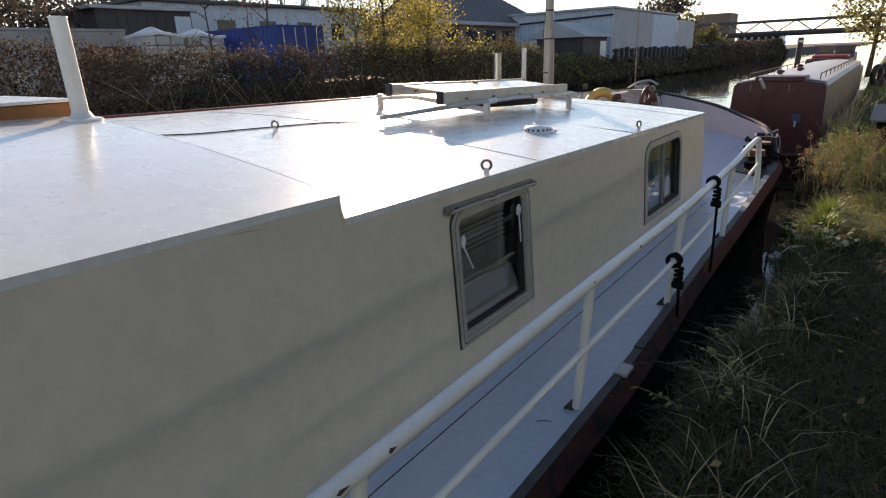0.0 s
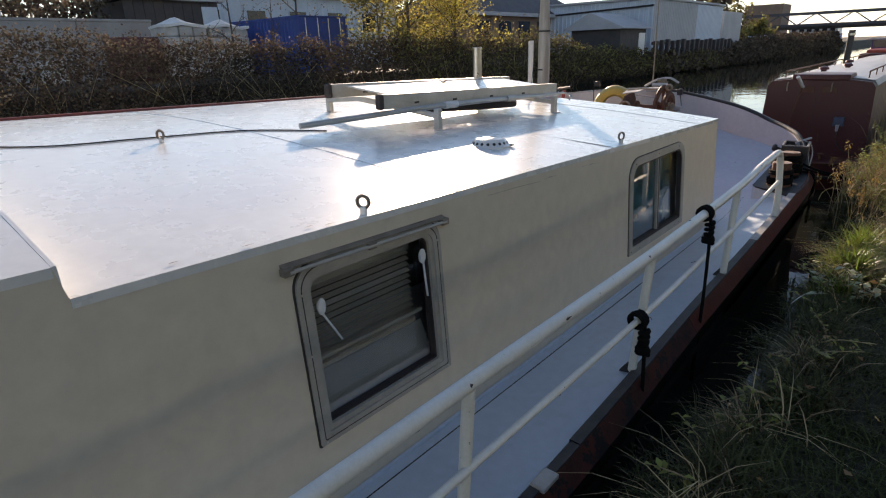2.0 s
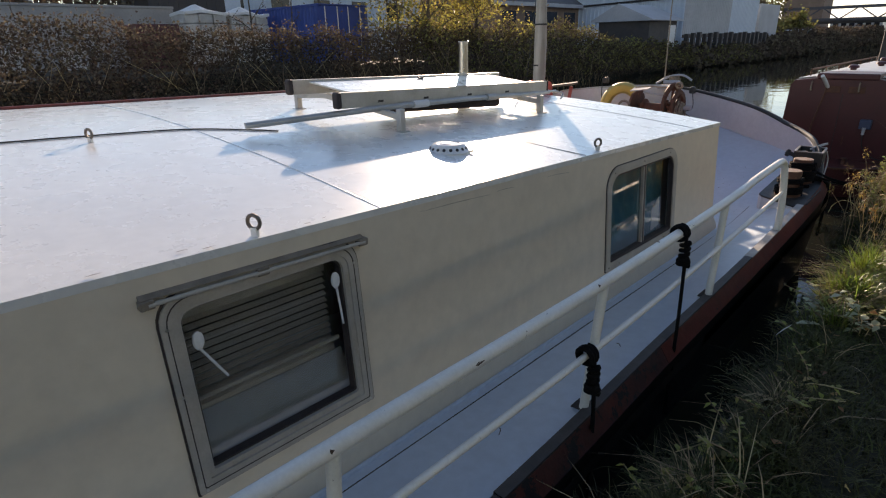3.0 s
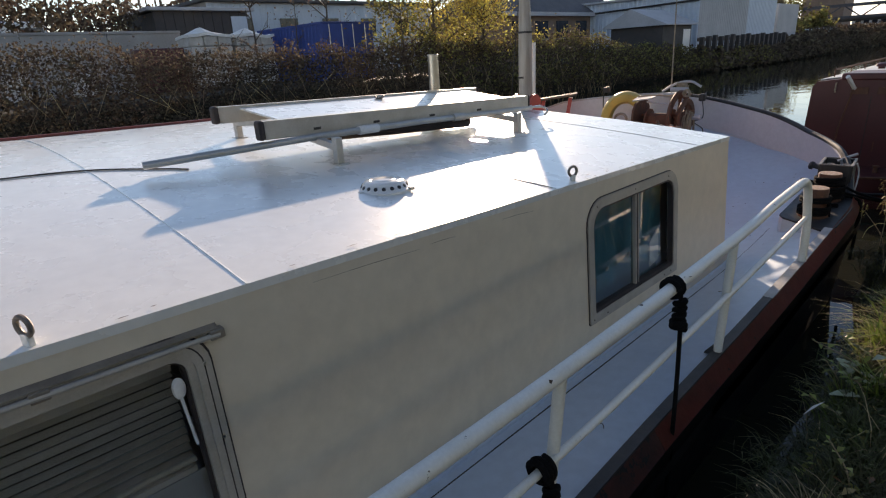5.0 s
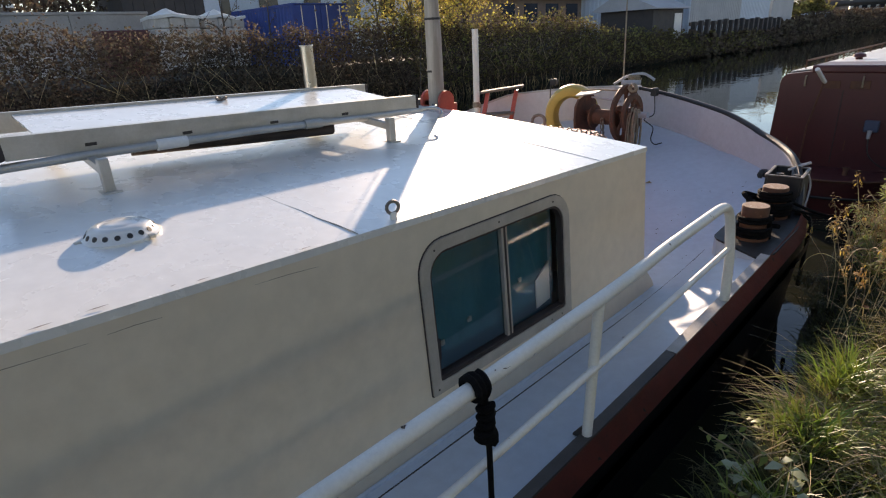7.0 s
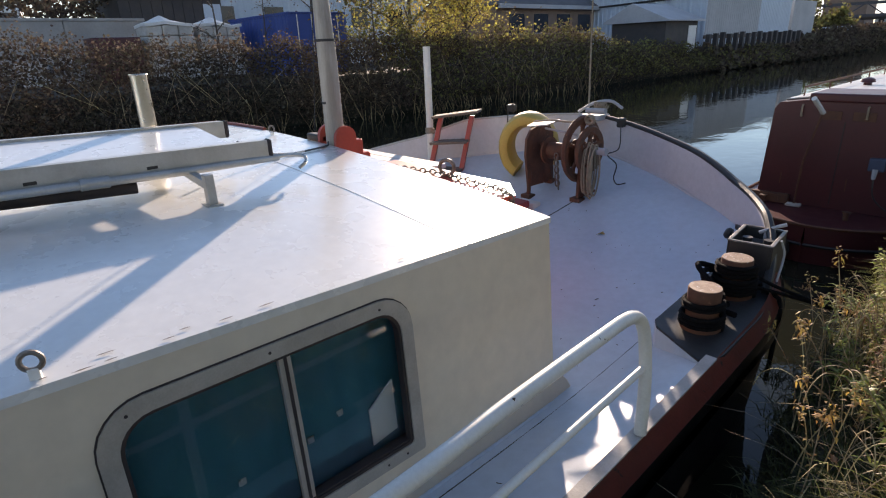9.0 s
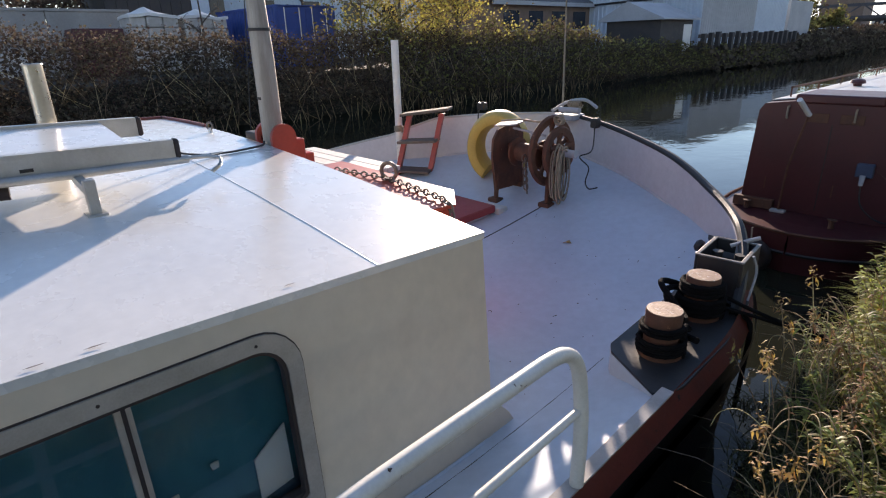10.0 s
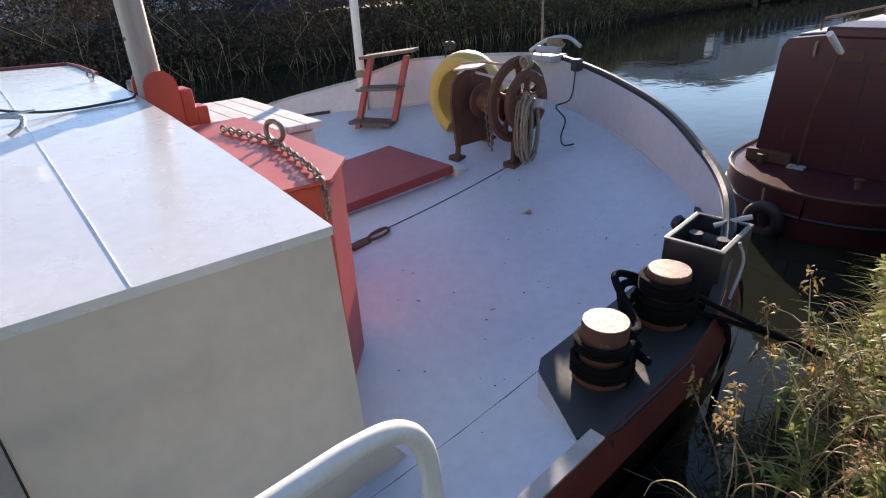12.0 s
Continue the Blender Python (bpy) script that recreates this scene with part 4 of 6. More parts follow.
cb = part("cable", tube(bmesh.new(), curve_pts([(x, y, roof_z(x, y) + 0.009) for x, y in ((-4.2, 1.46), (-3.75, 1.9), (-3.66, 2.4), (-3.56, 3.0), (-3.3, 3.35), (-3.19, 3.45))], 7), 0.0045, 7), M_GUN, None, smooth=True)
tagged(cb, "thin grey cable lying along the white roof", "cable")
cb = part("cable", tube(bmesh.new(), curve_pts([(-3.45, 6.25, 1.18), (-3.47, 6.36, 1.10), (-3.52, 6.6, roof_z(-3.52, 6.6) + 0.02), (-3.6, 6.95, roof_z(-3.6, 6.95) + 0.016), (-3.66, 7.02, roof_z(-3.66, 7.0) + 0.03)], 7), 0.007, 7), M_BLACK, None, smooth=True)
tagged(cb, "black cable running from the gangplank to the mast", "cable")


def flue(x, y, h, r, material, label, flange):
    z = roof_z(x, y)
    f = thing("flue_pipe", (x, y, z), label, "pipe")
    part("pipe", tube(bmesh.new(), [(x, y, z), (x, y, z + h)], r, 18, cap=False), material, f, smooth=True)
    part("rim", tube(bmesh.new(), [(x + r * math.cos(a), y + r * math.sin(a), z + h) for a in frange(0, 2 * math.pi, 25)[:-1]], 0.005, 6, closed=True), material, f, smooth=True)
    if flange:
        part("flange", lathe(bmesh.new(), [(r * 2.4, -0.004), (r * 2.4, 0.012), (r * 1.4, 0.022), (r * 1.05, 0.05)], (x, y, z), 24), M_ROOF, f, smooth=True)


flue(-3.72, 1.30, 0.56, 0.045, M_RAIL, "white painted flue pipe on the raised roof", True)
flue(-3.72, 5.84, 0.55, 0.046, M_STEEL, "stainless steel flue pipe standing on the roof", True)
rb = thing("roof_locker", (-4.6, 0.6, roof_z(-4.6, 0.6)), "low varnished orange roof locker with a white lid", "locker")
part("body", nb(-5.3, -4.0, -0.6, 1.37, roof_z(-5.2, 1.3) - 0.06, 1.40, 0.01), M_ORANGE, rb)
part("lid", nb(-5.33, -3.97, -0.63, 1.39, 1.40, 1.418, 0.006), M_ROOF, rb, "white lid")

# ---------------------------------------------------------------- mast and its foot
mast = thing("mast", (CX, 7.16, deck_mid(7.2)), "weathered pale timber mast with dark bands in a red steel foot", "mast")
MY = 7.11
part("pole", tube(bmesh.new(), [(CX, MY, 0.6), (CX, MY, 1.6), (CX - 0.01, MY, 2.1), (CX - 0.02, MY, 4.6)], [0.072, 0.07, 0.055, 0.048], 16), M_MAST, mast, "pale weathered pole", smooth=True)
for z in (1.32, 1.75, 2.1, 2.45):
    part("band", tube(bmesh.new(), [(CX - 0.005, MY, z), (CX - 0.005, MY, z + 0.018)], 0.073 if z < 2 else 0.058, 16), M_BLACK, mast, smooth=True)
for dx in (-0.13, 0.10):
    bm = bmesh.new()
    out = [(-0.09, -0.22)] + [(0.09 * -math.cos(a), 1.07 + 0.09 * math.sin(a)) for a in frange(0, math.pi, 13)] + [(0.09, -0.22)]
    prism(bm, out, lambda u, v, d: (CX - 0.02 + dx + d, 7.135 + u, v), 0, 0.03)
    part("cheek_plate", bm, M_REDB, mast, "bright red rounded cheek plate", smooth=False)
part("foot_block", nb(CX - 0.09, CX + 0.07, 7.23, 7.31, deck_mid(7.4) - 0.01, 1.04, 0.012), M_REDB, mast, "red steel foot block")
part("lower_block", nb(CX - 0.08, CX + 0.06, 7.31, 7.38, deck_mid(7.5) - 0.01, 0.93, 0.01), M_REDB, mast)
part("stay_wire", tube(bmesh.new(), [(CX - 0.1, 7.0, 1.12), (CX - 0.03, 7.1, 2.45)], 0.004, 5), M_BLACK, mast)
part("cleat", nb(CX - 0.35, CX - 0.12, 7.06, 7.14, 1.02, 1.08, 0.012), M_BLACK, mast)

# ---------------------------------------------------------------- red hood in front of the cabin, with chain
hood = thing("companion_hood", (-2.9, 7.3, deck_mid(7.3)), "bright red steel companion hood against the cabin front", "hatch hood")
bm = bmesh.new()
prism(bm, [(-3.5, 7.045), (-2.13, 7.045), (-2.10, 7.28), (-2.31, 7.48), (-3.5, 7.52)], lambda u, v, d: (u, v, d), deck_mid(7.2) - 0.015, 0.84)
bmesh.ops.bevel(bm, geom=list(bm.edges), offset=0.012, segments=2, affect="EDGES")
part("body", bm, M_REDB, hood)
bm = bmesh.new()
prism(bm, [(-3.52, 7.045), (-2.11, 7.045), (-2.075, 7.29), (-2.30, 7.495), (-3.52, 7.535)], lambda u, v, d: (u, v, d), 0.838, 0.852)
part("top_plate", bm, M_REDB, hood)


def link(bm, c, d, roll, s=0.022, r=0.0055):
    d = Vector(d).normalized()
    side = d.orthogonal().normalized()
    side = Matrix.Rotation(roll, 3, d) @ side
    pts = []
    for k in range(14):
        a = 2 * math.pi * k / 14
        pts.append(Vector(c) + d * s * math.cos(a) * 1.25 + side * s * 0.72 * math.sin(a))
    return tube(bm, pts, r, 6, closed=True)


chain = thing("chain", (-2.8, 7.35, 0.87), "rusty iron chain lying over the red hood", "chain")
cp = curve_pts([(-3.25, 7.29, 0.866), (-2.98, 7.335, 0.866), (-2.77, 7.365, 0.866), (-2.44, 7.32, 0.866), (-2.13, 7.26, 0.864), (-2.06, 7.25, 0.80), (-2.055, 7.245, 0.69)], 14)
acc, last = 0.0, cp[0]
k = 0
for a, c in zip(cp, cp[1:]):
    acc += (c - a).length
    if acc > 0.036:
        acc = 0
        part("chain_link", link(bmesh.new(), c + Vector((0, 0, 0.006)), c - a, 0.6 + (k % 2) * 1.57), M_CHAIN, chain, smooth=True)
        k += 1
ring = part("iron_ring", tube(bmesh.new(), [(-2.77 + 0.05 * math.cos(a), 7.39 + 0.02 * math.cos(a), 0.912 + 0.05 * math.sin(a)) for a in frange(0, 6.2832, 21)[:-1]], 0.013, 8, closed=True), M_CHAIN, None, smooth=True)
tagged(ring, "thick iron lifting ring standing on the red hood", "ring")

# ---------------------------------------------------------------- foredeck
crate = thing("deck_crate", (-4.0, 7.75, deck_mid(7.7)), "whitewashed wooden crate with a worn plank lid on the foredeck", "crate")
part("body", nb(-4.70, -3.52, 7.56, 7.98, deck_mid(7.7) - 0.01, 0.71, 0.006), M_WOODW, crate)
for i in range(4):
    part("plank", nb(-4.76, -3.46, 7.52 + i * 0.127, 7.52 + i * 0.127 + 0.121, 0.712, 0.75, 0.005), M_WOODW, crate)
for x in (-4.71, -3.55):
    part("corner_batten", nb(x, x + 0.05, 7.545, 7.975, deck_mid(7.7), 0.69, 0.004), M_WOODW, crate)

hatch = thing("deck_hatch", (-3.9, 8.6, deck_mid(8.6)), "flat matt red deck hatch lying low on the deck", "hatch")
HATCH = [(-3.43, 9.12), (-3.70, 8.20), (-4.60, 8.25), (-4.33, 9.13)]
HC = (sum(p[0] for p in HATCH) / 4, sum(p[1] for p in HATCH) / 4)
bm = bmesh.new()
prism(bm, [(HC[0] + (x - HC[0]) * 0.9, HC[1] + (y - HC[1]) * 0.9) for x, y in HATCH], lambda u, v, d: (u, v, deck_mid(v) + d), -0.02, 0.035)
part("coaming", bm, M_DECK, hatch)
bm = bmesh.new()
prism(bm, HATCH, lambda u, v, d: (u, v, deck_mid(v) + d), 0.03, 0.10)
bmesh.ops.bevel(bm, geom=bm.edges[:], offset=0.008, segments=2, affect="EDGES")
part("lid", bm, M_HATCH, hatch, "matt red lid")
for x in (-3.66, -4.02):
    zh = deck_mid(9.14)
    part("hinge", nb(x, x + 0.10, 9.12, 9.18, zh - 0.004, zh + 0.06, 0.006), M_RUST, hatch, "rusty hinge")

dr = thing("deck_ring", (-3.23, 8.15, deck_mid(8.15)), "rusty lashing ring hinged on a small deck plate", "ring")
part("plate", nb(-3.28, -3.20, 7.99, 8.14, deck_mid(8) - 0.004, deck_mid(8.1) + 0.012, 0.004), M_RUST, dr)
part("ring", tube(bmesh.new(), [(-3.23 + 0.045 * math.cos(a), 8.22 + 0.085 * math.sin(a), deck_mid(8.2) + 0.022 + 0.015 * math.sin(a)) for a in frange(0, 6.2832, 21)[:-1]], 0.011, 7, closed=True), M_RUST, dr, smooth=True)

# anchor winch
WY, WZ = 9.55, 0.68
winch = thing("anchor_winch", (-3.3, WY, deck_mid(WY)), "rusty red iron anchor winch with spoked handwheels on the foredeck", "winch")
bm = bmesh.new()
out = [(-0.20, 0.26), (-0.25, 0.60), (-0.24, 0.76), (-0.17, 0.85), (0.0, 0.90), (0.13, 0.87), (0.2, 0.78), (0.22, 0.26)]
prism(bm, out, lambda u, v, d: (-3.66 + d, WY + u, v), 0, 0.028)
part("gear_guard", bm, M_RUST, winch, "rounded rusty red gear guard")
bm = bmesh.new()
prism(bm, [(-0.09, 0.19), (-0.07, 0.72), (0.07, 0.72), (0.10, 0.22)], lambda u, v, d: (-3.12 + d, WY + u, v), 0, 0.026)
part("side_frame", bm, M_RUST, winch)
for x, dy in ((-3.66, -0.19), (-3.66, 0.18), (-3.12, -0.08), (-3.12, 0.10)):
    part("foot", nb(x - 0.05, x + 0.07, WY + dy - 0.05, WY + dy + 0.05, deck_mid(WY + dy) - 0.012, deck_mid(WY + dy) + 0.03, 0.006), M_RUST, winch)
    part("leg", tube(bmesh.new(), [(x + 0.015, WY + dy, deck_mid(WY + dy)), (x + 0.015, WY + dy * 0.9, 0.42)], 0.022, 8), M_RUST, winch)
part("axle", tube(bmesh.new(), [(-3.72, WY, WZ), (-2.96, WY, WZ)], 0.028, 12), M_RUST, winch, smooth=True)
part("axle_end", tube(bmesh.new(), [(-3.04, WY, WZ), (-2.86, WY, WZ)], 0.036, 14), M_CLADG, winch, "bare grey shaft end", smooth=True)
part("drum", lathe(bmesh.new(), [(0.14, 0), (0.14, 0.02), (0.09, 0.03), (0.085, 0.30), (0.14, 0.31), (0.14, 0.33)], (-3.54, WY, WZ - 0.05), 24, "x"), M_RUST, winch, smooth=True)
for x0, r, zc in ((-3.14, 0.30, WZ), (-3.05, 0.21, WZ)):
    rim = [[(x0 + dx, WY + q * math.cos(a), zc + q * math.sin(a)) for dx, q in ((-0.022, r + 0.012), (0.0, r + 0.028), (0.022, r + 0.012), (0.018, r - 0.05), (0.0, r - 0.058), (-0.018, r - 0.05), (-0.022, r + 0.012))] for a in frange(0, 6.2832, 41)]
    wheel = part("handwheel", loft(bmesh.new(), rim), M_RUST, winch, "broad-rimmed spoked iron wheel", smooth=True)
    part("hub", lathe(bmesh.new(), [(0.03, -0.03), (0.075, -0.028), (0.085, 0.0), (0.075, 0.028), (0.03, 0.03)], (x0, WY, zc), 20, "x"), M_RUST, wheel, smooth=True)
    for k in range(5):
        a = 2 * math.pi * k / 5 + 0.3
        part("spoke", tube(bmesh.new(), [(x0, WY + q * math.cos(a), zc + q * math.sin(a)) for q in (0.05, 0.12, r - 0.09, r - 0.03)], [0.034, 0.019, 0.021, 0.040], 8), M_RUST, wheel)
for k in range(10):
    part("chain_link", link(bmesh.new(), (-3.36 + 0.01 * (k % 2), WY - 0.11 + 0.004 * k, 0.60 - 0.035 * k), (0.1, 0.05, -1), k * 1.57, 0.028, 0.007), M_CHAIN, winch)
part("guard_lid", loft(bmesh.new(), [[(-3.70, WY - 0.16, 0.872), (-3.45, WY - 0.14, 0.905)], [(-3.70, WY + 0.0, 0.912), (-3.42, WY + 0.02, 0.935)]], (0, 0, 0.014)), M_CLADG, winch, "pale bent lid plate")
part("pawl_bar", tube(bmesh.new(), [(-3.55, WY - 0.05, 0.86), (-3.18, WY - 0.03, 0.82)], 0.012, 8), M_CLADG, winch, smooth=True)
block = part("timber_block", nb(-3.66, -3.40, WY - 0.42, WY - 0.29, deck_mid(WY - 0.3) - 0.03, deck_mid(WY - 0.3) + 0.035, 0.012), M_WOODW, None)
tagged(block, "pale timber block lying on deck before the winch", "block")
coil = bmesh.new()
for k in range(8):
    oy, ox = -0.10 + 0.014 * k, -3.03 + 0.022 * ((k * 3) % 5)
    pts = [(ox, WY + oy + (0.05 + 0.012 * ((k * 5) % 4)) * math.cos(a), WZ - 0.19 + (0.215 + 0.018 * ((k * 7) % 4)) * math.sin(a)) for a in frange(0, 6.2832, 25)[:-1]]
    tube(coil, pts, 0.0085, 7, closed=True)
rope_coil(coil, (-3.06, WY, WZ + 0.29), 0.04, 3, 0.011, axis=1, spread=0.06)
tube(coil, curve_pts([(-3.06, WY, WZ + 0.30), (-3.25, WY - 0.02, WZ + 0.26), (-3.45, WY - 0.08, WZ + 0.27), (-3.64, WY - 0.12, WZ + 0.25)], 6), 0.010, 7)
tagged(part("coiled_rope", coil, M_ROPEW, None, smooth=True), "pale hemp rope hung in coils on the winch", "rope")

# yellow fender ring leaning by the bulwark
bm = bmesh.new()
fc, fr = Vector((-4.02, 9.82, deck_mid(9.82) + 0.31)), 0.27
rows = []
for a in frange(radians(-62), radians(242), 31):
    c = fc + Vector((math.cos(a) * 0.86 * fr, math.cos(a) * 0.40 * fr, math.sin(a) * fr * 1.12))
    ax = Vector((math.cos(a) * 0.86, math.cos(a) * 0.40, math.sin(a)))
    ay = Vector((-0.42, 0.90, 0.0))
    rows.append([c + ax * 0.085 * math.cos(t) * (abs(math.cos(t)) ** -0.35 if abs(math.cos(t)) > 0.05 else 1) + ay * 0.17 * math.sin(t) for t in frange(0, 6.2832, 17)])
loft(bm, rows)
for end in (rows[0], rows[-1]):
    bm.faces.new([bm.verts.new(p) for p in end[:-1]])
tagged(part("horseshoe_fender", bm, M_YELLOW, None, smooth=True), "large yellow horseshoe fender standing on deck by the bulwark", "fender")

# boarding steps by the far bulwark
steps = thing("boarding_steps", (-5.2, 9.55, deck_mid(9.5)), "red framed boarding steps with worn wooden treads", "steps")
ax = Vector((0.86, 0.51, 0))
ay = Vector((-0.51, 0.86, 0))
o = Vector((-5.10, 9.50, 0))
for s in (-0.2, 0.2):
    f0 = o + ax * s + Vector((0, 0, deck_mid(9.4) - 0.01))
    f1 = o + ax * (s + 0.10) + ay * 0.27 + Vector((0, 0, 0.86))
    bm = bmesh.new()
    d = (f1 - f0).normalized()
    vs = [f0 - ay * 0.035 - ax * 0.027, f0 + ay * 0.035 - ax * 0.027, f1 + ay * 0.035 - ax * 0.027, f1 - ay * 0.035 - ax * 0.027]
    lo = [bm.verts.new(v) for v in vs]
    hi = [bm.verts.new(v + ax * 0.054) for v in vs]
    bm.faces.new(lo), bm.faces.new(hi[::-1])
    for i in range(4):
        bm.faces.new((lo[i], lo[(i + 1) % 4], hi[(i + 1) % 4], hi[i]))
    part("stile", bm, M_REDB, steps, "red painted stile")
mm = Matrix((ax, ay, Vector((0, 0, 1)))).transposed().to_4x4()
for z, off, ln, tilt, sh in ((deck_mid(9.5) + 0.05, -0.05, 0.235, 1, 0.0), (0.56, 0.09, 0.235, -3, 0.05), (0.88, 0.26, 0.30, -7, 0.10)):
    m = Matrix.Translation(o + ay * off + ax * sh + Vector((0, 0, z))) @ mm @ Matrix.Rotation(radians(tilt), 4, "Y")
    part("tread", nb(-ln, ln, -0.10, 0.02, -0.016, 0.016, 0.004, m=m), M_TREAD, steps, "worn wooden tread")
    part("tread", nb(-ln, ln, 0.03, 0.13, -0.016, 0.016, 0.004, m=m), M_TREAD, steps, "worn wooden tread")

post2 = thing("deck_post", (-5.53, 9.66, deck_mid(9.66)), "white painted steel post at the bulwark", "post")
part("pipe", tube(bmesh.new(), [(-5.53, 9.66, deck_mid(9.66) - 0.02), (-5.53, 9.66, 1.69)], 0.045, 16), M_RAIL, post2, smooth=True)
part("lashing", rope_coil(bmesh.new(), (-5.53, 9.66, 0.66), 0.05, 4, 0.012, axis=2, spread=0.07), M_ROPEW, post2)

# bow fittings
bow = thing("bow_fairlead", (CX + 0.12, 10.45, top_near(10.5)), "grey steel fairlead bound with pale rope at the bow", "fairlead")
part("cradle", nb(-3.72, -3.45, 10.32, 10.56, 0.84, 0.90, 0.015), M_CLADG, bow)
part("horn", tube(bmesh.new(), curve_pts([(-3.78, 10.42, 0.92), (-3.6, 10.44, 1.02), (-3.4, 10.46, 1.05), (-3.25, 10.46, 0.98)], 6), 0.017, 8), M_CLADG, bow, smooth=True)
part("roller", tube(bmesh.new(), [(-3.62, 10.34, 0.95), (-3.38, 10.34, 0.95)], 0.032, 14), M_CLADG, bow, smooth=True)
part("binding", rope_coil(bmesh.new(), (-3.5, 10.43, 1.0), 0.034, 6, 0.009, axis=0, spread=0.15), M_ROPEW, bow, smooth=True)
part("dark_chock", nb(-3.20, -3.12, 10.26, 10.35, 0.80, 0.90, 0.02), M_BLACK, bow, "black chock")
part("jack_staff", tube(bmesh.new(), [(-3.66, 10.44, 0.9), (-3.70, 10.46, 2.6)], [0.012, 0.006], 8), M_ROPEW, bow, "thin pale staff", smooth=True)
lamp = thing("bow_lamp", (-4.42, 9.98, top_far(10.0)), "small black work lamp on a bent bracket at the bulwark", "lamp")
part("bracket", tube(bmesh.new(), curve_pts([(-4.42, 9.92, 0.62), (-4.46, 9.96, 0.80), (-4.46, 9.98, 0.98), (-4.38, 9.98, 1.02)], 6), 0.008, 6), M_BLACK, lamp)
part("head", nb(-4.47, -4.37, 9.95, 10.02, 0.93, 1.01, 0.012), M_BLACK, lamp)
wire = part("mooring_wire", tube(bmesh.new(), curve_pts([(-3.15, 10.28, 0.84), (-3.05, 10.1, 0.62), (-3.12, 10.0, 0.56), (-2.98, 9.95, 0.48), (-2.96, 9.88, deck_mid(9.9) + 0.06), (-2.88, 9.82, deck_mid(9.85) + 0.03), (-2.80, 9.84, deck_mid(9.85) + 0.05)], 8), 0.0065, 7), M_BLACK, None, smooth=True)
tagged(wire, "black line with a hook hanging down the bulwark", "rope")
for p in ((-1.46, 9.02, 0.30),):
    kn = part("bulwark_knob", lathe(bmesh.new(), [(0.02, -0.05), (0.022, 0.0), (0.04, 0.004), (0.043, 0.03), (0.03, 0.045)], (0, 0, 0), 16), M_BLACK, None, smooth=True)
    kn.matrix_basis = Matrix.Translation(p) @ Matrix.Rotation(radians(-75), 4, "Y")
    tagged(kn, "round black rubber stop on the bulwark", "stop")
lf = part("fallen_leaf", loft(bmesh.new(), [[(-2.56, 8.97, deck_mid(8.97) + 0.004), (-2.53, 8.98, deck_mid(9) + 0.012)], [(-2.53, 9.03, deck_mid(9.03) + 0.012), (-2.49, 9.0, deck_mid(9) + 0.006)]], (0, 0, 0.002)), M_LEAFB, None)
tagged(lf, "one brown fallen leaf on the pale deck", "leaf")


for x, y, a, ln in ((-1.12, 2.05, 0.4, 0.10), (-1.2, 3.3, 2.2, 0.05), (-1.3, 5.6, 1.0, 0.06), (-1.34, 6.3, 0.3, 0.13), (-1.15, 4.4, 2.6, 0.04), (-2.0, 8.1, 1.2, 0.03), (-2.4, 7.9, 0.2, 0.025), (-1.9, 9.0, 2.0, 0.03)):
    z = deck_z(x, y) + 0.005
    tw_ = part("twig", tube(bmesh.new(), curve_pts([(x, y, z), (x + ln * 0.5 * math.cos(a), y + ln * 0.5 * math.sin(a) + 0.01, z + 0.003), (x + ln * math.cos(a), y + ln * math.sin(a), z)], 3), 0.0022, 5), M_BARK, None)
    tagged(tw_, "small dark twig lying on the pale deck", "twig", group="twigs on the deck")
for y0, z0, y1, z1 in ((3.25, 0.88, 3.75, 0.86), (3.8, 0.865, 3.95, 0.86), (4.25, 0.86, 4.5, 0.845), (0.9, 1.05, 1.05, 1.035)):
    part("scratch", tube(bmesh.new(), [on_side(y0, z0, 0.0), on_side((y0 + y1) / 2, (z0 + z1) / 2 + 0.003, 0.0), on_side(y1, z1, 0.0)], [0.0004, 0.0011, 0.0004], 5), M_GUN, barge)


# bollards
def bollard(x, y, z0, z1, r):
    b = thing("bollard", (x, y, z0), "rusty red iron bollard with worn top and black rope", "bollard", group="bollards on the gunwale")
    bm = lathe(bmesh.new(), [(r * 1.25, -0.01), (r * 1.25, 0.02), (r, 0.035), (r * 0.97, 0.10), (r, z1 - z0 - 0.012), (r * 0.985, z1 - z0 - 0.004), (r * 0.95, z1 - z0)], (x, y, z0), 32)
    part("drum", bm, M_RUST, b, smooth=True)
    part("top_face", lathe(bmesh.new(), [(r * 0.955, 0.0), (r * 0.95, 0.003)], (x, y, z1 - 0.0005), 32), M_CUT, b, "worn bright top face")
    return b


def pz(y):
    return gun_z(y) * 0.75 + 0.010


bollard(-1.17, 7.90, pz(7.9), 0.335, 0.093)
bollard(-1.185, 8.39, pz(8.39), 0.37, 0.093)
bollard(2 * CX + 1.17, 7.95, gun_z(7.95), 0.52, 0.093)
bm = bmesh.new()
rope_coil(bm, (-1.17, 7.90, pz(7.9) + 0.055), 0.116, 3.4, 0.0135, axis=2, spread=0.085)
rope_coil(bm, (-1.17, 7.90, pz(7.9) + 0.145), 0.108, 2.1, 0.0135, axis=2, spread=0.055)
rope_coil(bm, (-1.185, 8.39, pz(8.39) + 0.075), 0.122, 4.2, 0.015, axis=2, spread=0.11)
rope_coil(bm, (-1.185, 8.39, pz(8.39) + 0.175), 0.112, 3.0, 0.015, axis=2, spread=0.075)
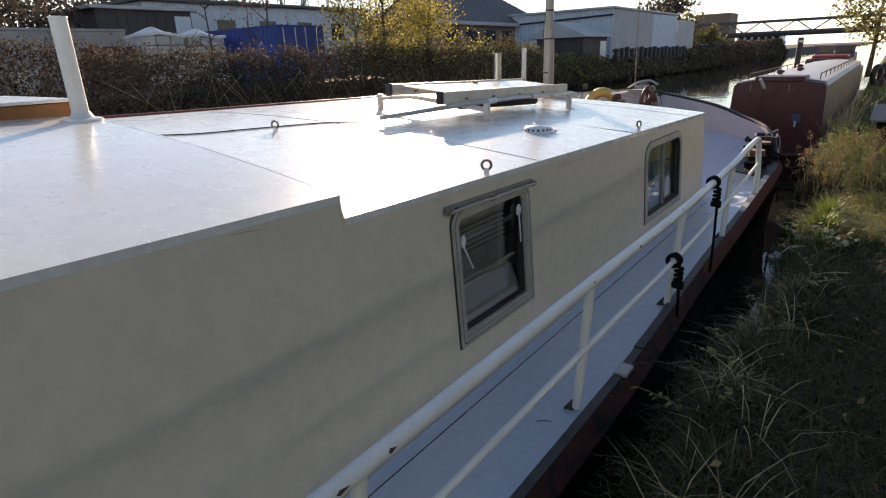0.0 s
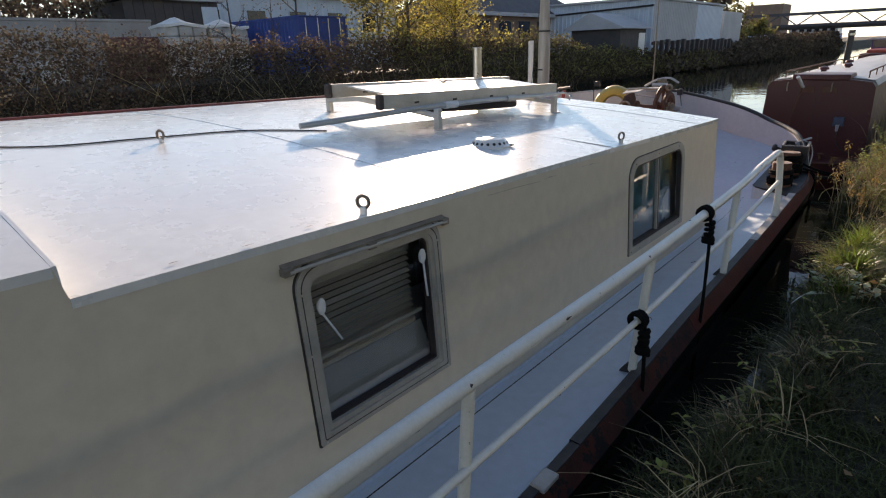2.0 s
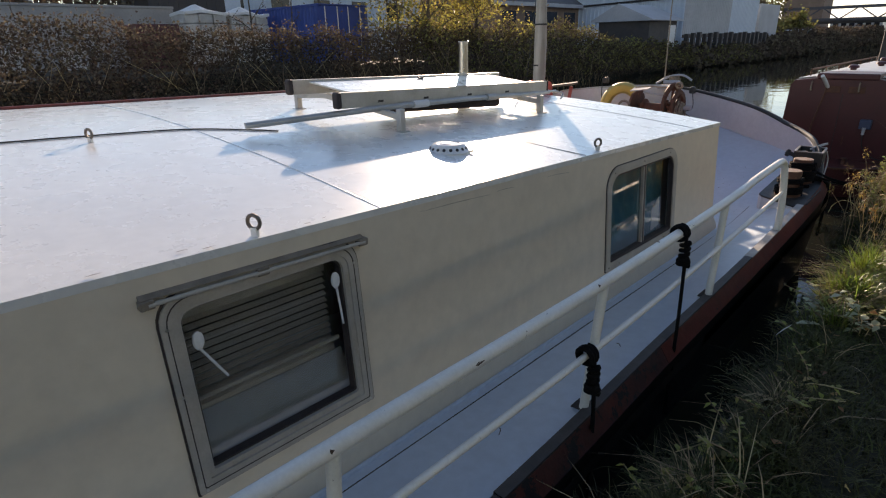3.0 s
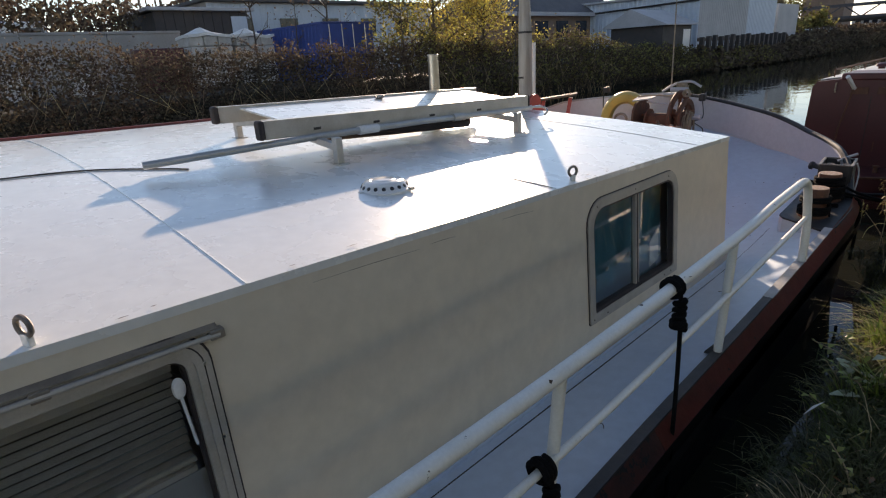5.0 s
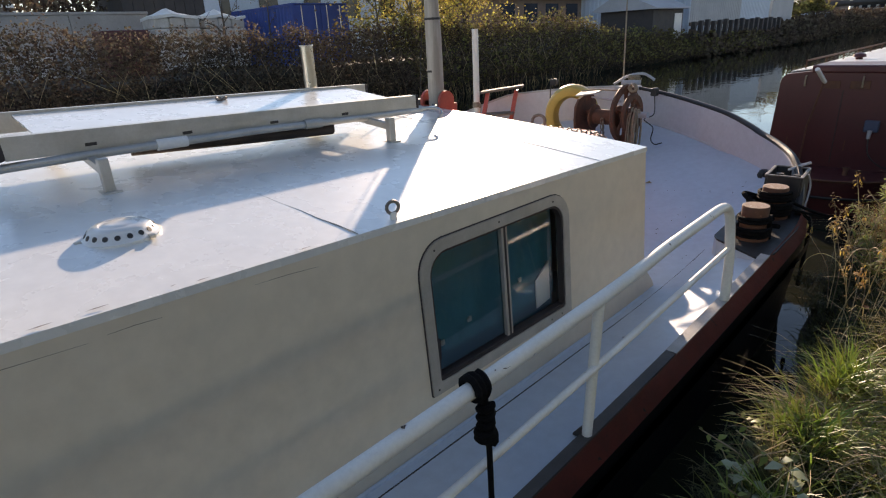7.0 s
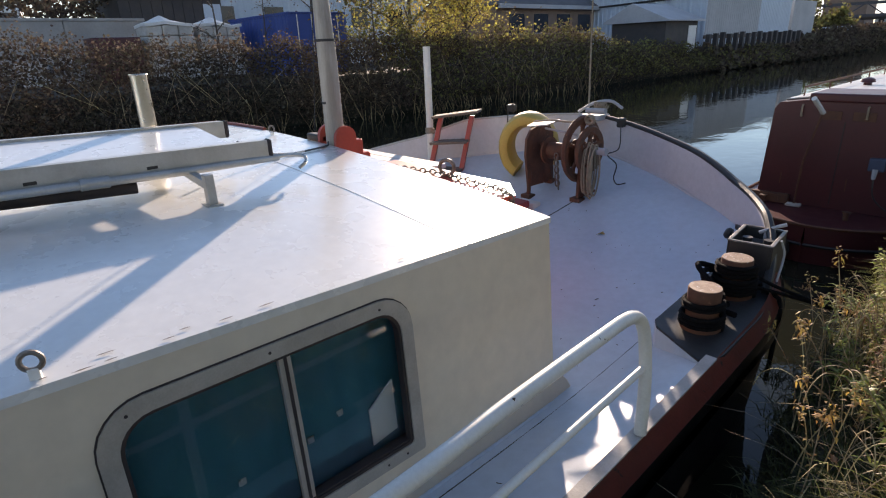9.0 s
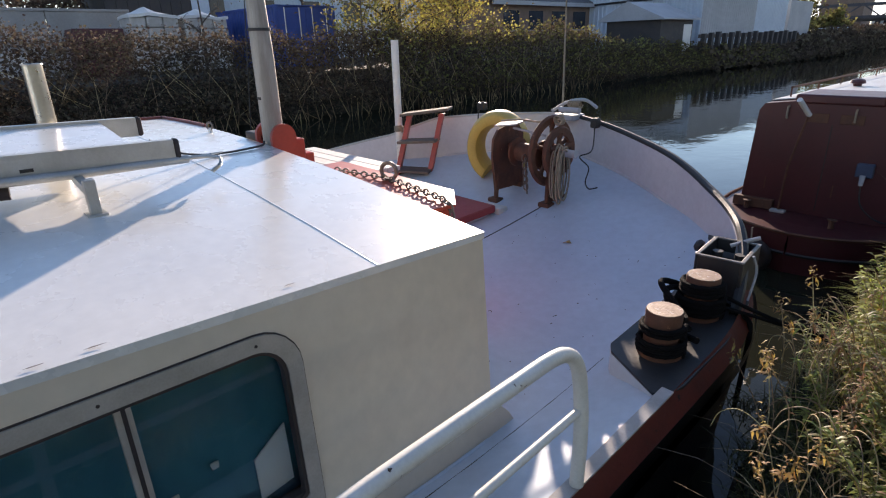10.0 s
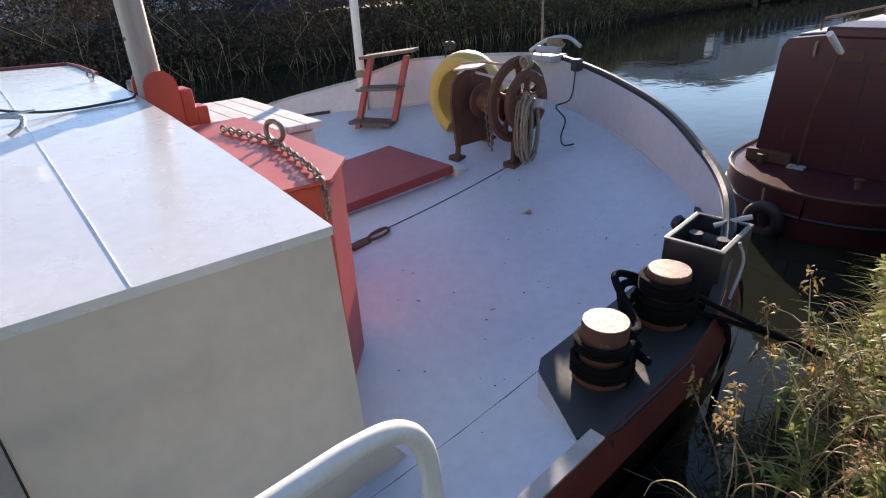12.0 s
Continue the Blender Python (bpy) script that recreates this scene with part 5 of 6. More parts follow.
for dy in (-0.03, 0.02, 0.06):
    tube(bm, curve_pts([(-1.05 - dy, 7.98, pz(7.9) + 0.12 + dy), (-1.22 + dy, 8.12, pz(8.1) + 0.06 + dy), (-1.32 - dy, 8.28, pz(8.3) + 0.13 + dy), (-1.27, 8.45, pz(8.4) + 0.12)], 8), 0.018, 8)
tube(bm, curve_pts([(-1.08, 8.46, pz(8.4) + 0.12), (-0.95, 8.55, 0.17), (-0.75, 8.6, 0.12), (-0.4, 8.7, 0.06), (0.1, 8.8, 0.02)], 8), 0.012, 8)
tube(bm, curve_pts([(-1.08, 8.40, pz(8.4) + 0.08), (-0.95, 8.52, 0.15), (-0.75, 8.62, 0.10), (-0.4, 8.74, 0.03), (0.1, 8.86, 0.0)], 8), 0.011, 8)
tube(bm, curve_pts([(-1.02, 8.50, 0.14), (-0.945, 8.52, 0.1), (-0.93, 8.5, -0.1), (-0.93, 8.47, -0.45)], 6), 0.014, 8)
tagged(part("mooring_rope", bm, M_ROPEB, None, smooth=True), "thick black mooring rope wound round the bollards", "rope")

# roller box at the bow shoulder
fb = thing("roller_fairlead", (-1.22, 8.8, 0.12), "black steel fairlead box with worn pale rim and guide rollers", "fairlead")
bx = Matrix.Translation((-1.215, 8.80, 0)) @ Matrix.Rotation(radians(6), 4, "Z")
for x0, x1, y0, y1 in ((-0.135, -0.118, -0.20, 0.20), (0.118, 0.135, -0.20, 0.20), (-0.118, 0.118, -0.20, -0.183), (-0.118, 0.118, 0.183, 0.20)):
    part("side_plate", nb(x0, x1, y0, y1, 0.10, 0.40, 0.003, m=bx), M_BLACK, fb)
    e = 0.004
    part("rim", nb(x0 - e, x1 + e, y0 - e, y1 + e, 0.401, 0.411, 0.004, m=bx), M_RIM, fb, "worn pale rim")
part("floor", nb(-0.125, 0.125, -0.19, 0.19, 0.10, 0.16, m=bx), M_RUST, fb)
for yy in (-0.10, 0.10):
    bm = tube(bmesh.new(), [bx @ Vector((-0.117, yy, 0.30)), bx @ Vector((0.117, yy, 0.30))], 0.05, 16)
    part("roller", bm, M_GUN, fb, "dark worn roller", smooth=True)
for xx in (-0.06, 0.07):
    part("upright_roller", tube(bmesh.new(), [bx @ Vector((xx, 0.0, 0.16)), bx @ Vector((xx, 0.0, 0.385))], 0.032, 14), M_BLACK, fb, smooth=True)
part("lever", tube(bmesh.new(), [bx @ Vector((-0.02, 0.12, 0.39)), bx @ Vector((0.08, 0.15, 0.44)), bx @ Vector((0.13, 0.17, 0.46))], 0.013, 8), M_CLADG, fb, "pale bare lever", smooth=True)
part("strap", tube(bmesh.new(), curve_pts([bx @ Vector((0.15, -0.05, 0.41)), bx @ Vector((0.175, -0.02, 0.30)), bx @ Vector((0.17, -0.12, 0.12))], 6), 0.008, 6), M_CLADG, fb, "frayed pale strap")

# ---------------------------------------------------------------- the maroon boat ahead
SY = 12.7
mb = thing("maroon_narrowboat", (-1.75, 20, WATER), "dark maroon narrowboat with a long pale roof moored ahead", "boat")


def rb_half(y):
    """Half breadth of its hull; a round stern."""
    s = max(0.0, min(1.0, (13.1 - y) / 1.3))
    return 1.10 * max(0.0, 1 - s ** 2.3) ** 0.55


RC = -1.66
yy = [11.8, 11.82, 11.86, 11.93, 12.02, 12.15, 12.3, 12.5, 12.75, 13.1, 16, 22, 30]
for sgn in (1, -1):
    rows = [[(RC + sgn * rb_half(y), y, -0.36), (RC + sgn * (rb_half(y) + 0.012), y, -0.50), (RC + sgn * rb_half(y) * 0.99, y, -0.60), (RC + sgn * rb_half(y) * 0.93, y + 0.04, -1.0)] for y in yy]
    part("hull", loft(bmesh.new(), rows), M_MAROON, mb, smooth=True)
    part("rubbing_band", tube(bmesh.new(), [(RC + sgn * (rb_half(y) + 0.01), y, -0.58) for y in yy], 0.02, 6), M_BLACK, mb)
    part("deck_edge", tube(bmesh.new(), [(RC + sgn * rb_half(y), y, -0.355) for y in yy], 0.018, 6), M_RUST, mb, smooth=True)
part("stern_deck", loft(bmesh.new(), [[(RC + u * rb_half(y), y, -0.365) for u in (-1, 0, 1)] for y in yy], (0, 0, -0.02)), M_MAROON, mb)
CW = 0.83


def cab(u, v):
    """Cabin outline: across and height, leaning in towards the roof."""
    return (RC + u * (CW - 0.06 * max(0, v)), v)


prof = [cab(-1, -0.36), cab(-1, 0.80), (RC - CW + 0.10, 0.88), (RC - 0.3, 0.935), (RC, 0.945), (RC + 0.3, 0.935), (RC + CW - 0.10, 0.88), cab(1, 0.80), cab(1, -0.36)]
bm = bmesh.new()
loft(bm, [[(x, SY + max(0, -v) * -0.02 if k == 0 else y, v) for x, v in prof] for k, y in enumerate((SY, 16, 20, 27))])
bm.faces.new([bm.verts.new((x, SY, v)) for x, v in prof])
part("cabin", bm, M_MAROON, mb)
bm = bmesh.new()
loft(bm, [[(x * 1.0, y, v + 0.012) for x, v in prof[1:-1]] for y in (SY + 0.25, 16, 20, 27)], (0, 0, 0.012))
part("roof", bm, M_ROOFRB, mb, "pale worn grey roof")
part("hatch_hood", nb(RC - 0.42, RC + 0.42, SY - 0.02, SY + 0.75, 0.90, 1.0, 0.02), M_MAROON, mb, "maroon sliding hatch")
for dx in (-0.28, 0.05):
    part("vent_slot", nb(RC + dx, RC + dx + 0.22, SY - 0.012, SY - 0.004, 0.70, 0.80, 0.004), M_RUST, mb, "dull slot panel")
for dx in (-0.02,):
    part("door_seam", nb(RC + dx, RC + dx + 0.008, SY - 0.006, SY + 0.002, -0.3, 0.68), M_BLACK, mb)
for sgn in (1, -1):
    rail_pts = [(RC + sgn * 0.62, y, 1.03) for y in (SY + 0.5, 16, 20, 24, 26.5)]
    rr = part("hand_rail", tube(bmesh.new(), rail_pts, 0.014, 6), M_RUST, mb)
    for y in [13.2 + 1.1 * k for k in range(13)]:
        part("stanchion", tube(bmesh.new(), [(RC + sgn * 0.62, y, 0.88), (RC + sgn * 0.62, y, 1.03)], 0.01, 6), M_RUST, rr)
for x, y in ((RC - 0.25, 14.6), (RC - 0.05, 16.2), (RC - 0.3, 18.5)):
    part("mushroom_vent", lathe(bmesh.new(), [(0.05, 0.0), (0.05, 0.06), (0.09, 0.07), (0.08, 0.11), (0.03, 0.13)], (x, y, 0.93), 14), M_MAROON, mb, smooth=True)
chy = 19.5
part("chimney", tube(bmesh.new(), [(-2.15, chy, 0.9), (-2.15, chy, 1.75)], 0.075, 14), M_BLACK, mb, "black chimney pipe", smooth=True)
part("chimney_collar", tube(bmesh.new(), [(-2.15, chy, 1.62), (-2.15, chy, 1.68)], 0.09, 14), M_STEEL, mb, smooth=True)
tube_lamp = part("tiller_bar", tube(bmesh.new(), [(-1.92, SY - 0.45, 0.98), (-1.86, SY - 0.22, 0.80)], 0.028, 12), M_WHITE, mb, "white painted tiller end", smooth=True)
part("tiller_rod", tube(bmesh.new(), [(-1.86, SY - 0.24, 0.82), (-1.99, SY - 0.16, 0.2), (-2.02, SY - 0.1, -0.34)], 0.012, 8), M_RUST, mb, smooth=True)
part("rod_foot", nb(-2.10, -1.94, SY - 0.16, SY - 0.06, -0.36, -0.33, 0.005), M_GUNW, mb)
for x, y in ((-2.36, 12.55), (-1.4, 12.3)):
    part("dolly", lathe(bmesh.new(), [(0.03, 0.0), (0.028, 0.08), (0.045, 0.085), (0.045, 0.10)], (x, y, -0.36), 12), M_RUST, mb, smooth=True)
part("tread_plate", nb(-2.55, -2.1, 12.62, 12.69, -0.36, -0.24, 0.008), M_RUST, mb)
fen = part("tyre_fender", tube(bmesh.new(), [(-1.95 + 0.13 * math.cos(a), 11.76 - 0.02 * math.sin(a), -0.66 + 0.14 * math.sin(a)) for a in frange(0, 6.2832, 25)[:-1]], 0.06, 10, closed=True), M_RUBBER, mb, "black tyre fender", smooth=True)
part("fender_line", tube(bmesh.new(), [(-2.02, 11.80, -0.36), (-1.99, 11.76, -0.54)], 0.01, 6), M_ROPEW, mb)
shore = part("shore_socket", nb(-1.36, -1.20, SY - 0.07, SY - 0.001, 0.16, 0.31, 0.012), M_SOCKET, mb, "blue-grey shore power socket")
part("plug", tube(bmesh.new(), [(-1.28, SY - 0.09, 0.19), (-1.28, SY - 0.10, 0.08)], [0.028, 0.020], 10), M_CLADG, shore, smooth=True)
part("power_lead", tube(bmesh.new(), curve_pts([(-1.28, SY - 0.10, 0.08), (-1.24, SY - 0.12, -0.12), (-1.10, SY - 0.10, -0.26), (-0.95, SY - 0.08, -0.30)], 6), 0.009, 6), M_BLACK, mb, smooth=True)
for x in (-2.131, -1.474):
    part("grab_handle", tube(bmesh.new(), curve_pts([(x, SY, 0.86), (x, SY - 0.035, 0.85), (x, SY - 0.035, 0.74), (x, SY, 0.73)], 4), 0.011, 6), M_ROPEW, mb, "pale worn grab handle", smooth=True)
for x in (-2.25, -1.55):
    part("drain_slit", nb(x, x + 0.012, SY - 0.008, SY - 0.002, -0.12, 0.02), M_RUST, mb)

pb = thing("purple_boat", (-2.2, 33, WATER), "far purple cabin boat with a glazed wheelhouse", "boat")
part("hull", nb(-3.1, -1.2, 29.2, 42, -1.0, 0.3, 0.1), M_MAROON, pb)
part("cabin", nb(-2.95, -1.35, 29.4, 33, 0.3, 0.95, 0.06), M_MAROON, pb)
part("wheelhouse", nb(-2.95, -1.4, 33, 36, 0.3, 1.12, 0.05), M_PURPLE, pb)
part("wheelhouse_roof", nb(-3.05, -1.3, 32.8, 36.3, 1.42, 1.50, 0.03), M_CLADG, pb)
for x in (-2.93, -2.18, -1.46):
    part("window_post", nb(x, x + 0.07, 32.98, 33.06, 1.1, 1.43), M_PURPLE, pb)
for x in (-2.86, -2.11):
    part("pane", nb(x, x + 0.66, 33.0, 33.02, 1.12, 1.42), M_PANE, pb)
part("cover", nb(-2.8, -1.5, 30.2, 32.4, 0.95, 1.08, 0.05), M_REDB, pb, "faded red cover")

# ---------------------------------------------------------------- things on the near bank
jt = thing("timber_staging", (0.3, 15, 0), "low grey timber staging on the grass bank", "staging")
for i in range(5):
    part("board", nb(-0.15 + i * 0.26, 0.09 + i * 0.26, 13.3, 16.8, 0.14, 0.18, 0.006), M_WOOD, jt)
for x in (-0.12, 1.0):
    for y in (13.4, 16.6):
        part("leg", nb(x, x + 0.09, y, y + 0.09, -0.15, 0.14), M_WOOD, jt)
stake = part("mooring_stake", tube(bmesh.new(), [(-0.30, 11.6, -0.1), (-0.28, 11.62, 0.32)], 0.018, 8), M_GUNW, None)
tagged(stake, "pale metal mooring stake driven into the bank", "stake")
ty = thing("tyre_rack", (-0.3, 27, 0), "old black tyres stood up on the grass", "tyre rack")
for k, (x, y, z) in enumerate(((-0.35, 27.0, 0.38), (-0.15, 27.6, 0.42))):
    part("tyre", tube(bmesh.new(), [(x + 0.10 * math.cos(a), y + 0.25 * math.cos(a), z + 0.30 * math.sin(a)) for a in frange(0, 6.2832, 25)[:-1]], 0.1, 9, closed=True), M_RUBBER, ty, smooth=True)
bg = part("plastic_scrap", loft(bmesh.new(), [[(-0.47, 4.93, -0.02), (-0.43, 4.96, 0.03)], [(-0.45, 5.00, 0.0), (-0.41, 4.98, 0.05)]], (0.004, 0, 0.003)), M_WHITE, None)
tagged(bg, "scrap of white plastic caught in the grass", "litter")



# ---------------------------------------------------------------- plants
def np_mesh(name, verts, faces, material, label, category, kind="stuff", parent=None):
    me = bpy.data.meshes.new(name)
    v = np.asarray(verts, dtype=np.float32).reshape(-1, 3)
    f = np.asarray(faces, dtype=np.int32)
    k = f.shape[1]
    me.vertices.add(len(v))
    me.vertices.foreach_set("co", v.ravel())
    me.loops.add(f.size)
    me.loops.foreach_set("vertex_index", f.ravel())
    me.polygons.add(len(f))
    me.polygons.foreach_set("loop_start", np.arange(0, f.size, k, dtype=np.int32))
    me.update(calc_edges=True)
    me.validate()
    ob = link_mesh(name, me, material, parent)
    if parent is None:
        tagged(ob, label, category, kind=kind)
    return ob


rng = np.random.default_rng(7)


def blades(pos, h, w, bend, droop=0.4, rng=rng, toward=None):
    """Bent grass blades as strips of three quads; pos (n, 3), h and w (n)."""
    n = len(pos)
    a = rng.uniform(0, 2 * np.pi, n)
    if toward is not None:
        a = toward + rng.normal(0, 0.7, n)
    d = np.stack([np.cos(a), np.sin(a), np.zeros(n)], 1)
    s = np.stack([-np.sin(a), np.cos(a), np.zeros(n)], 1)
    tw = rng.uniform(-1, 1, n)[:, None]
    s = s * np.cos(tw) + d * np.sin(tw) * 0.7
    out = []
    for t, ww in ((0, 1.0), (0.4, 0.9), (0.75, 0.6), (1.0, 0.08)):
        c = pos + d * (h * bend * t ** 2)[:, None] + np.array([0, 0, 1.0]) * (h * (t - droop * bend * t ** 3))[:, None]
        out += [c - s * (w * ww / 2)[:, None], c + s * (w * ww / 2)[:, None]]
    v = np.stack(out, 1)
    base = np.arange(n)[:, None, None] * 8
    f = base + np.array([[0, 1, 3, 2], [2, 3, 5, 4], [4, 5, 7, 6]])[None]
    return v.reshape(-1, 3), f.reshape(-1, 4)


def leaves(pos, size, rng=rng, flat=0.5, aspect=0.55):
    """Pointed leaves, each of two folded triangles-pairs, at pos."""
    n = len(pos)
    d = rng.normal(0, 1, (n, 3))
    d[:, 2] *= flat
    d /= np.linalg.norm(d, axis=1)[:, None]
    u = rng.normal(0, 1, (n, 3))
    s = np.cross(d, u)
    s /= np.linalg.norm(s, axis=1)[:, None] + 1e-9
    nrm = np.cross(d, s)
    L = size[:, None]
    v = np.stack([pos - d * L * 0.5, pos + s * L * aspect * 0.5 + nrm * L * 0.12, pos + d * L * 0.5 - nrm * L * 0.08, pos - s * L * aspect * 0.5 + nrm * L * 0.12], 1)
    f = np.arange(n)[:, None] * 4 + np.array([[0, 1, 2, 3]])
    return v.reshape(-1, 3), f


def heights(fn, x, y):
    return np.array([fn(float(a), float(b)) for a, b in zip(x, y)])


# grass of the near bank: short turf, then longer tufts along the edge
n = 165000
gx = rng.uniform(-0.75, 2.4, n)
gy = rng.uniform(-0.6, 14.0, n)
be = np.array([bank_edge(float(v)) for v in gy])
keep = (gx > be - 0.05) & (rng.random(n) < np.where(gx > 0.55, 0.55, 1.0))
gx, gy = gx[keep], gy[keep]
pos = np.stack([gx, gy, heights(ground_height, gx, gy) - 0.01], 1)
v, f = blades(pos, rng.uniform(0.03, 0.12, len(gx)), rng.uniform(0.004, 0.009, len(gx)), rng.uniform(0.4, 1.5, len(gx)))
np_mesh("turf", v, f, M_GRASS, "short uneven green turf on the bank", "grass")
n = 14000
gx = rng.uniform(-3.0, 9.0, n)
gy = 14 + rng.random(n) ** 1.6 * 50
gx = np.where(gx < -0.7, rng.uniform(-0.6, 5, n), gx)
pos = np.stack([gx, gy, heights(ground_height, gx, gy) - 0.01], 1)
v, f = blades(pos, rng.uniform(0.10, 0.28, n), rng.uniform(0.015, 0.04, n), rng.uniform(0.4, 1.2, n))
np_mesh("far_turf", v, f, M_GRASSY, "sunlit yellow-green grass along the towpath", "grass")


def tufts(centres, per, h, spread, material, label, name="grass_tuft", w=(0.004, 0.009), bend=(0.4, 1.2), toward=None):
    vs, fs, off = [], [], 0
    for (x, y) in centres:
        p = rng.normal(0, spread, (per, 2)) + (x, y)
        z = heights(ground_height, p[:, 0], p[:, 1])
        q = np.stack([p[:, 0], p[:, 1], np.maximum(z, -0.35) - 0.02], 1)
        a, b = blades(q, rng.uniform(*h, per), rng.uniform(*w, per), rng.uniform(*bend, per), toward=toward)
        vs.append(a), fs.append(b + off)
        off += len(a)
    np_mesh(name, np.concatenate(vs), np.concatenate(fs), material, label, "grass")


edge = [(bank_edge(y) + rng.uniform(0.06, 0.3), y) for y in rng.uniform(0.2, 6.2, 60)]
tufts(edge, 150, (0.07, 0.20), 0.065, M_GRASS, "long grass hanging over the bank edge, coloured dark as in shade")
tufts([(bank_edge(y) + rng.uniform(-0.12, 0.08), y) for y in rng.uniform(0.2, 8.5, 80)], 70, (0.06, 0.16), 0.06, M_GRASS, "grass on the sloping lip of the bank, coloured dark as in shade", bend=(0.8, 1.6))
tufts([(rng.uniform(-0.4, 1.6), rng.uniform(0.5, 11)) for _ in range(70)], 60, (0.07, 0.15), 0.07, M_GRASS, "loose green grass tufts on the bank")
# tufts beyond the cabin's shadow take the sun-bright grass colour
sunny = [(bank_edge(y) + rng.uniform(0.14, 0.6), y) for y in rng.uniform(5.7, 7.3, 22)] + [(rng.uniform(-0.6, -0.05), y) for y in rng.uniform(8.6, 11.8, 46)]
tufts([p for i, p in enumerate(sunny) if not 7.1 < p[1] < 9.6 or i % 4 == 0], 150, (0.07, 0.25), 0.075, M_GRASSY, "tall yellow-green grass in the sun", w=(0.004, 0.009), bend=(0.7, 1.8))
tufts([p for p in sunny if p[1] < 7.6], 34, (0.10, 0.30), 0.10, M_DRY, "curled straw mixed into the sunny grass", name="curled_straw", w=(0.003, 0.006), bend=(1.0, 2.0))
tufts([(bank_edge(y) + rng.uniform(0.03, 0.35), y) for y in rng.uniform(1.5, 12, 46)], 7, (0.16, 0.36), 0.07, M_DRY, "dry straw-coloured grass stems at the bank edge", name="dry_grass", w=(0.004, 0.007), bend=(0.6, 1.7))
tufts([(rng.uniform(-0.62, -0.35), y) for y in rng.uniform(11.6, 12.6, 6)], 30, (0.5, 1.05), 0.06, M_DRY, "tall dry reed stems beside the maroon boat", name="dry_reeds", w=(0.007, 0.016), bend=(0.1, 0.5))


tufts([(-0.45, 3.5), (-0.42, 3.62), (-0.36, 2.75), (-0.30, 4.3)], 130, (0.07, 0.20), 0.05, M_DRY, "brown dead grass tuft on the bank edge", name="dead_grass", w=(0.003, 0.006), bend=(0.7, 1.5))
tufts([(bank_edge(y) + rng.uniform(0.05, 0.25), y) for y in rng.uniform(5.2, 6.6, 10)], 50, (0.16, 0.34), 0.04, M_GREENB, "long green grass blades coloured bright as in sun", w=(0.006, 0.012), bend=(0.3, 0.9))


# nettles, dock and withered stems in the clump by the water
def lances(pos, way, size, aspect=0.24, droop=0.35):
    """Narrow leaves growing from pos along way, bent down at the tip; four quads' worth of outline in two."""
    n = len(pos)
    up = np.array([0, 0, 1.0])
    side = np.cross(way, up)
    side /= np.linalg.norm(side, axis=1)[:, None] + 1e-9
    L, W_ = size[:, None], size[:, None] * aspect * 0.5
    m1 = pos + way * L * 0.45
    t1 = pos + way * L - up * L * droop
    v = np.stack([pos - side * W_ * 0.2, pos + side * W_ * 0.2, m1 + side * W_, m1 - side * W_, t1 + side * W_ * 0.1, t1 - side * W_ * 0.1], 1)
    f = np.arange(n)[:, None, None] * 6 + np.array([[0, 1, 2, 3], [3, 2, 4, 5]])[None]
    return v.reshape(-1, 3), f.reshape(-1, 4)


def weed_clump(centres, label, leafm, height, leaf_n, size, name, aspect=0.24, seed_heads=0.0):
    stems, lp, lw = bmesh.new(), [], []
    for (x, y) in centres:
        z = max(ground_height(x, y), -0.25)
        h = rng.uniform(*height)
        lean = rng.normal(0, 0.13, 2)
        top = Vector((x + lean[0] - 0.12 * h, y + lean[1], z + h))
        mid = Vector((x + lean[0] * 0.3, y + lean[1] * 0.3, z + h * 0.55))
        tube(stems, curve_pts([(x, y, z - 0.02), mid, top], 3), [0.0045, 0.004, 0.0038, 0.003, 0.003, 0.0025, 0.002], 4)
        for k in range(leaf_n):
            t = 0.12 + 0.88 * (k + rng.random()) / leaf_n
            b = Vector((x, y, z)).lerp(mid, t * 2) if t < 0.5 else mid.lerp(top, t * 2 - 1)
            a, el = rng.uniform(0, 6.283), rng.uniform(-0.1, 0.9)
            lp.append(tuple(b))
            lw.append((math.cos(a) * math.cos(el), math.sin(a) * math.cos(el), math.sin(el)))
        if rng.random() < seed_heads:
            for k in range(26):
                p = top + Vector(rng.normal(0, 0.014, 3)) + Vector((0, 0, 0.03 * rng.normal()))
                lp.append(tuple(p))
                lw.append(tuple(Vector(rng.normal(0, 1, 3)).normalized()))
    ob = part(name + "_stems", stems, M_DRY, None)
    tagged(ob, "thin brown weed stems growing at the water's edge", "plant", kind="stuff")
    lp, lw = np.array(lp), np.array(lw)
    v, f = lances(lp, lw, rng.uniform(*size, len(lp)), aspect)
    np_mesh(name + "_leaves", v, f, leafm, label, "plant")


clump = [(bank_edge(y) + rng.uniform(0.2, 0.85), y) for y in rng.uniform(7.3, 9.9, 270)]
weed_clump(clump[:160], "green and yellowing willowherb leaves in a thick clump", M_LEAFG, (0.14, 0.42), 70, (0.03, 0.075), "willowherb", 0.2)
weed_clump(clump[160:], "withered brown curled leaves on dead weeds", M_LEAFB, (0.16, 0.46), 26, (0.012, 0.034), "withered_weed", 0.32, 0.6)
weed_clump([(bank_edge(y) + rng.uniform(0.0, 0.16), y) for y in rng.uniform(6.9, 8.6, 14)], "withered orange-brown leaves hanging on tall dead stalks", M_OLEAF, (0.38, 0.58), 7, (0.015, 0.035), "dead_stalk", 0.4, 1.0)
bm = bmesh.new()
for y in rng.uniform(6.9, 8.8, 34):
    x0 = bank_edge(y) + rng.uniform(0.05, 0.4)
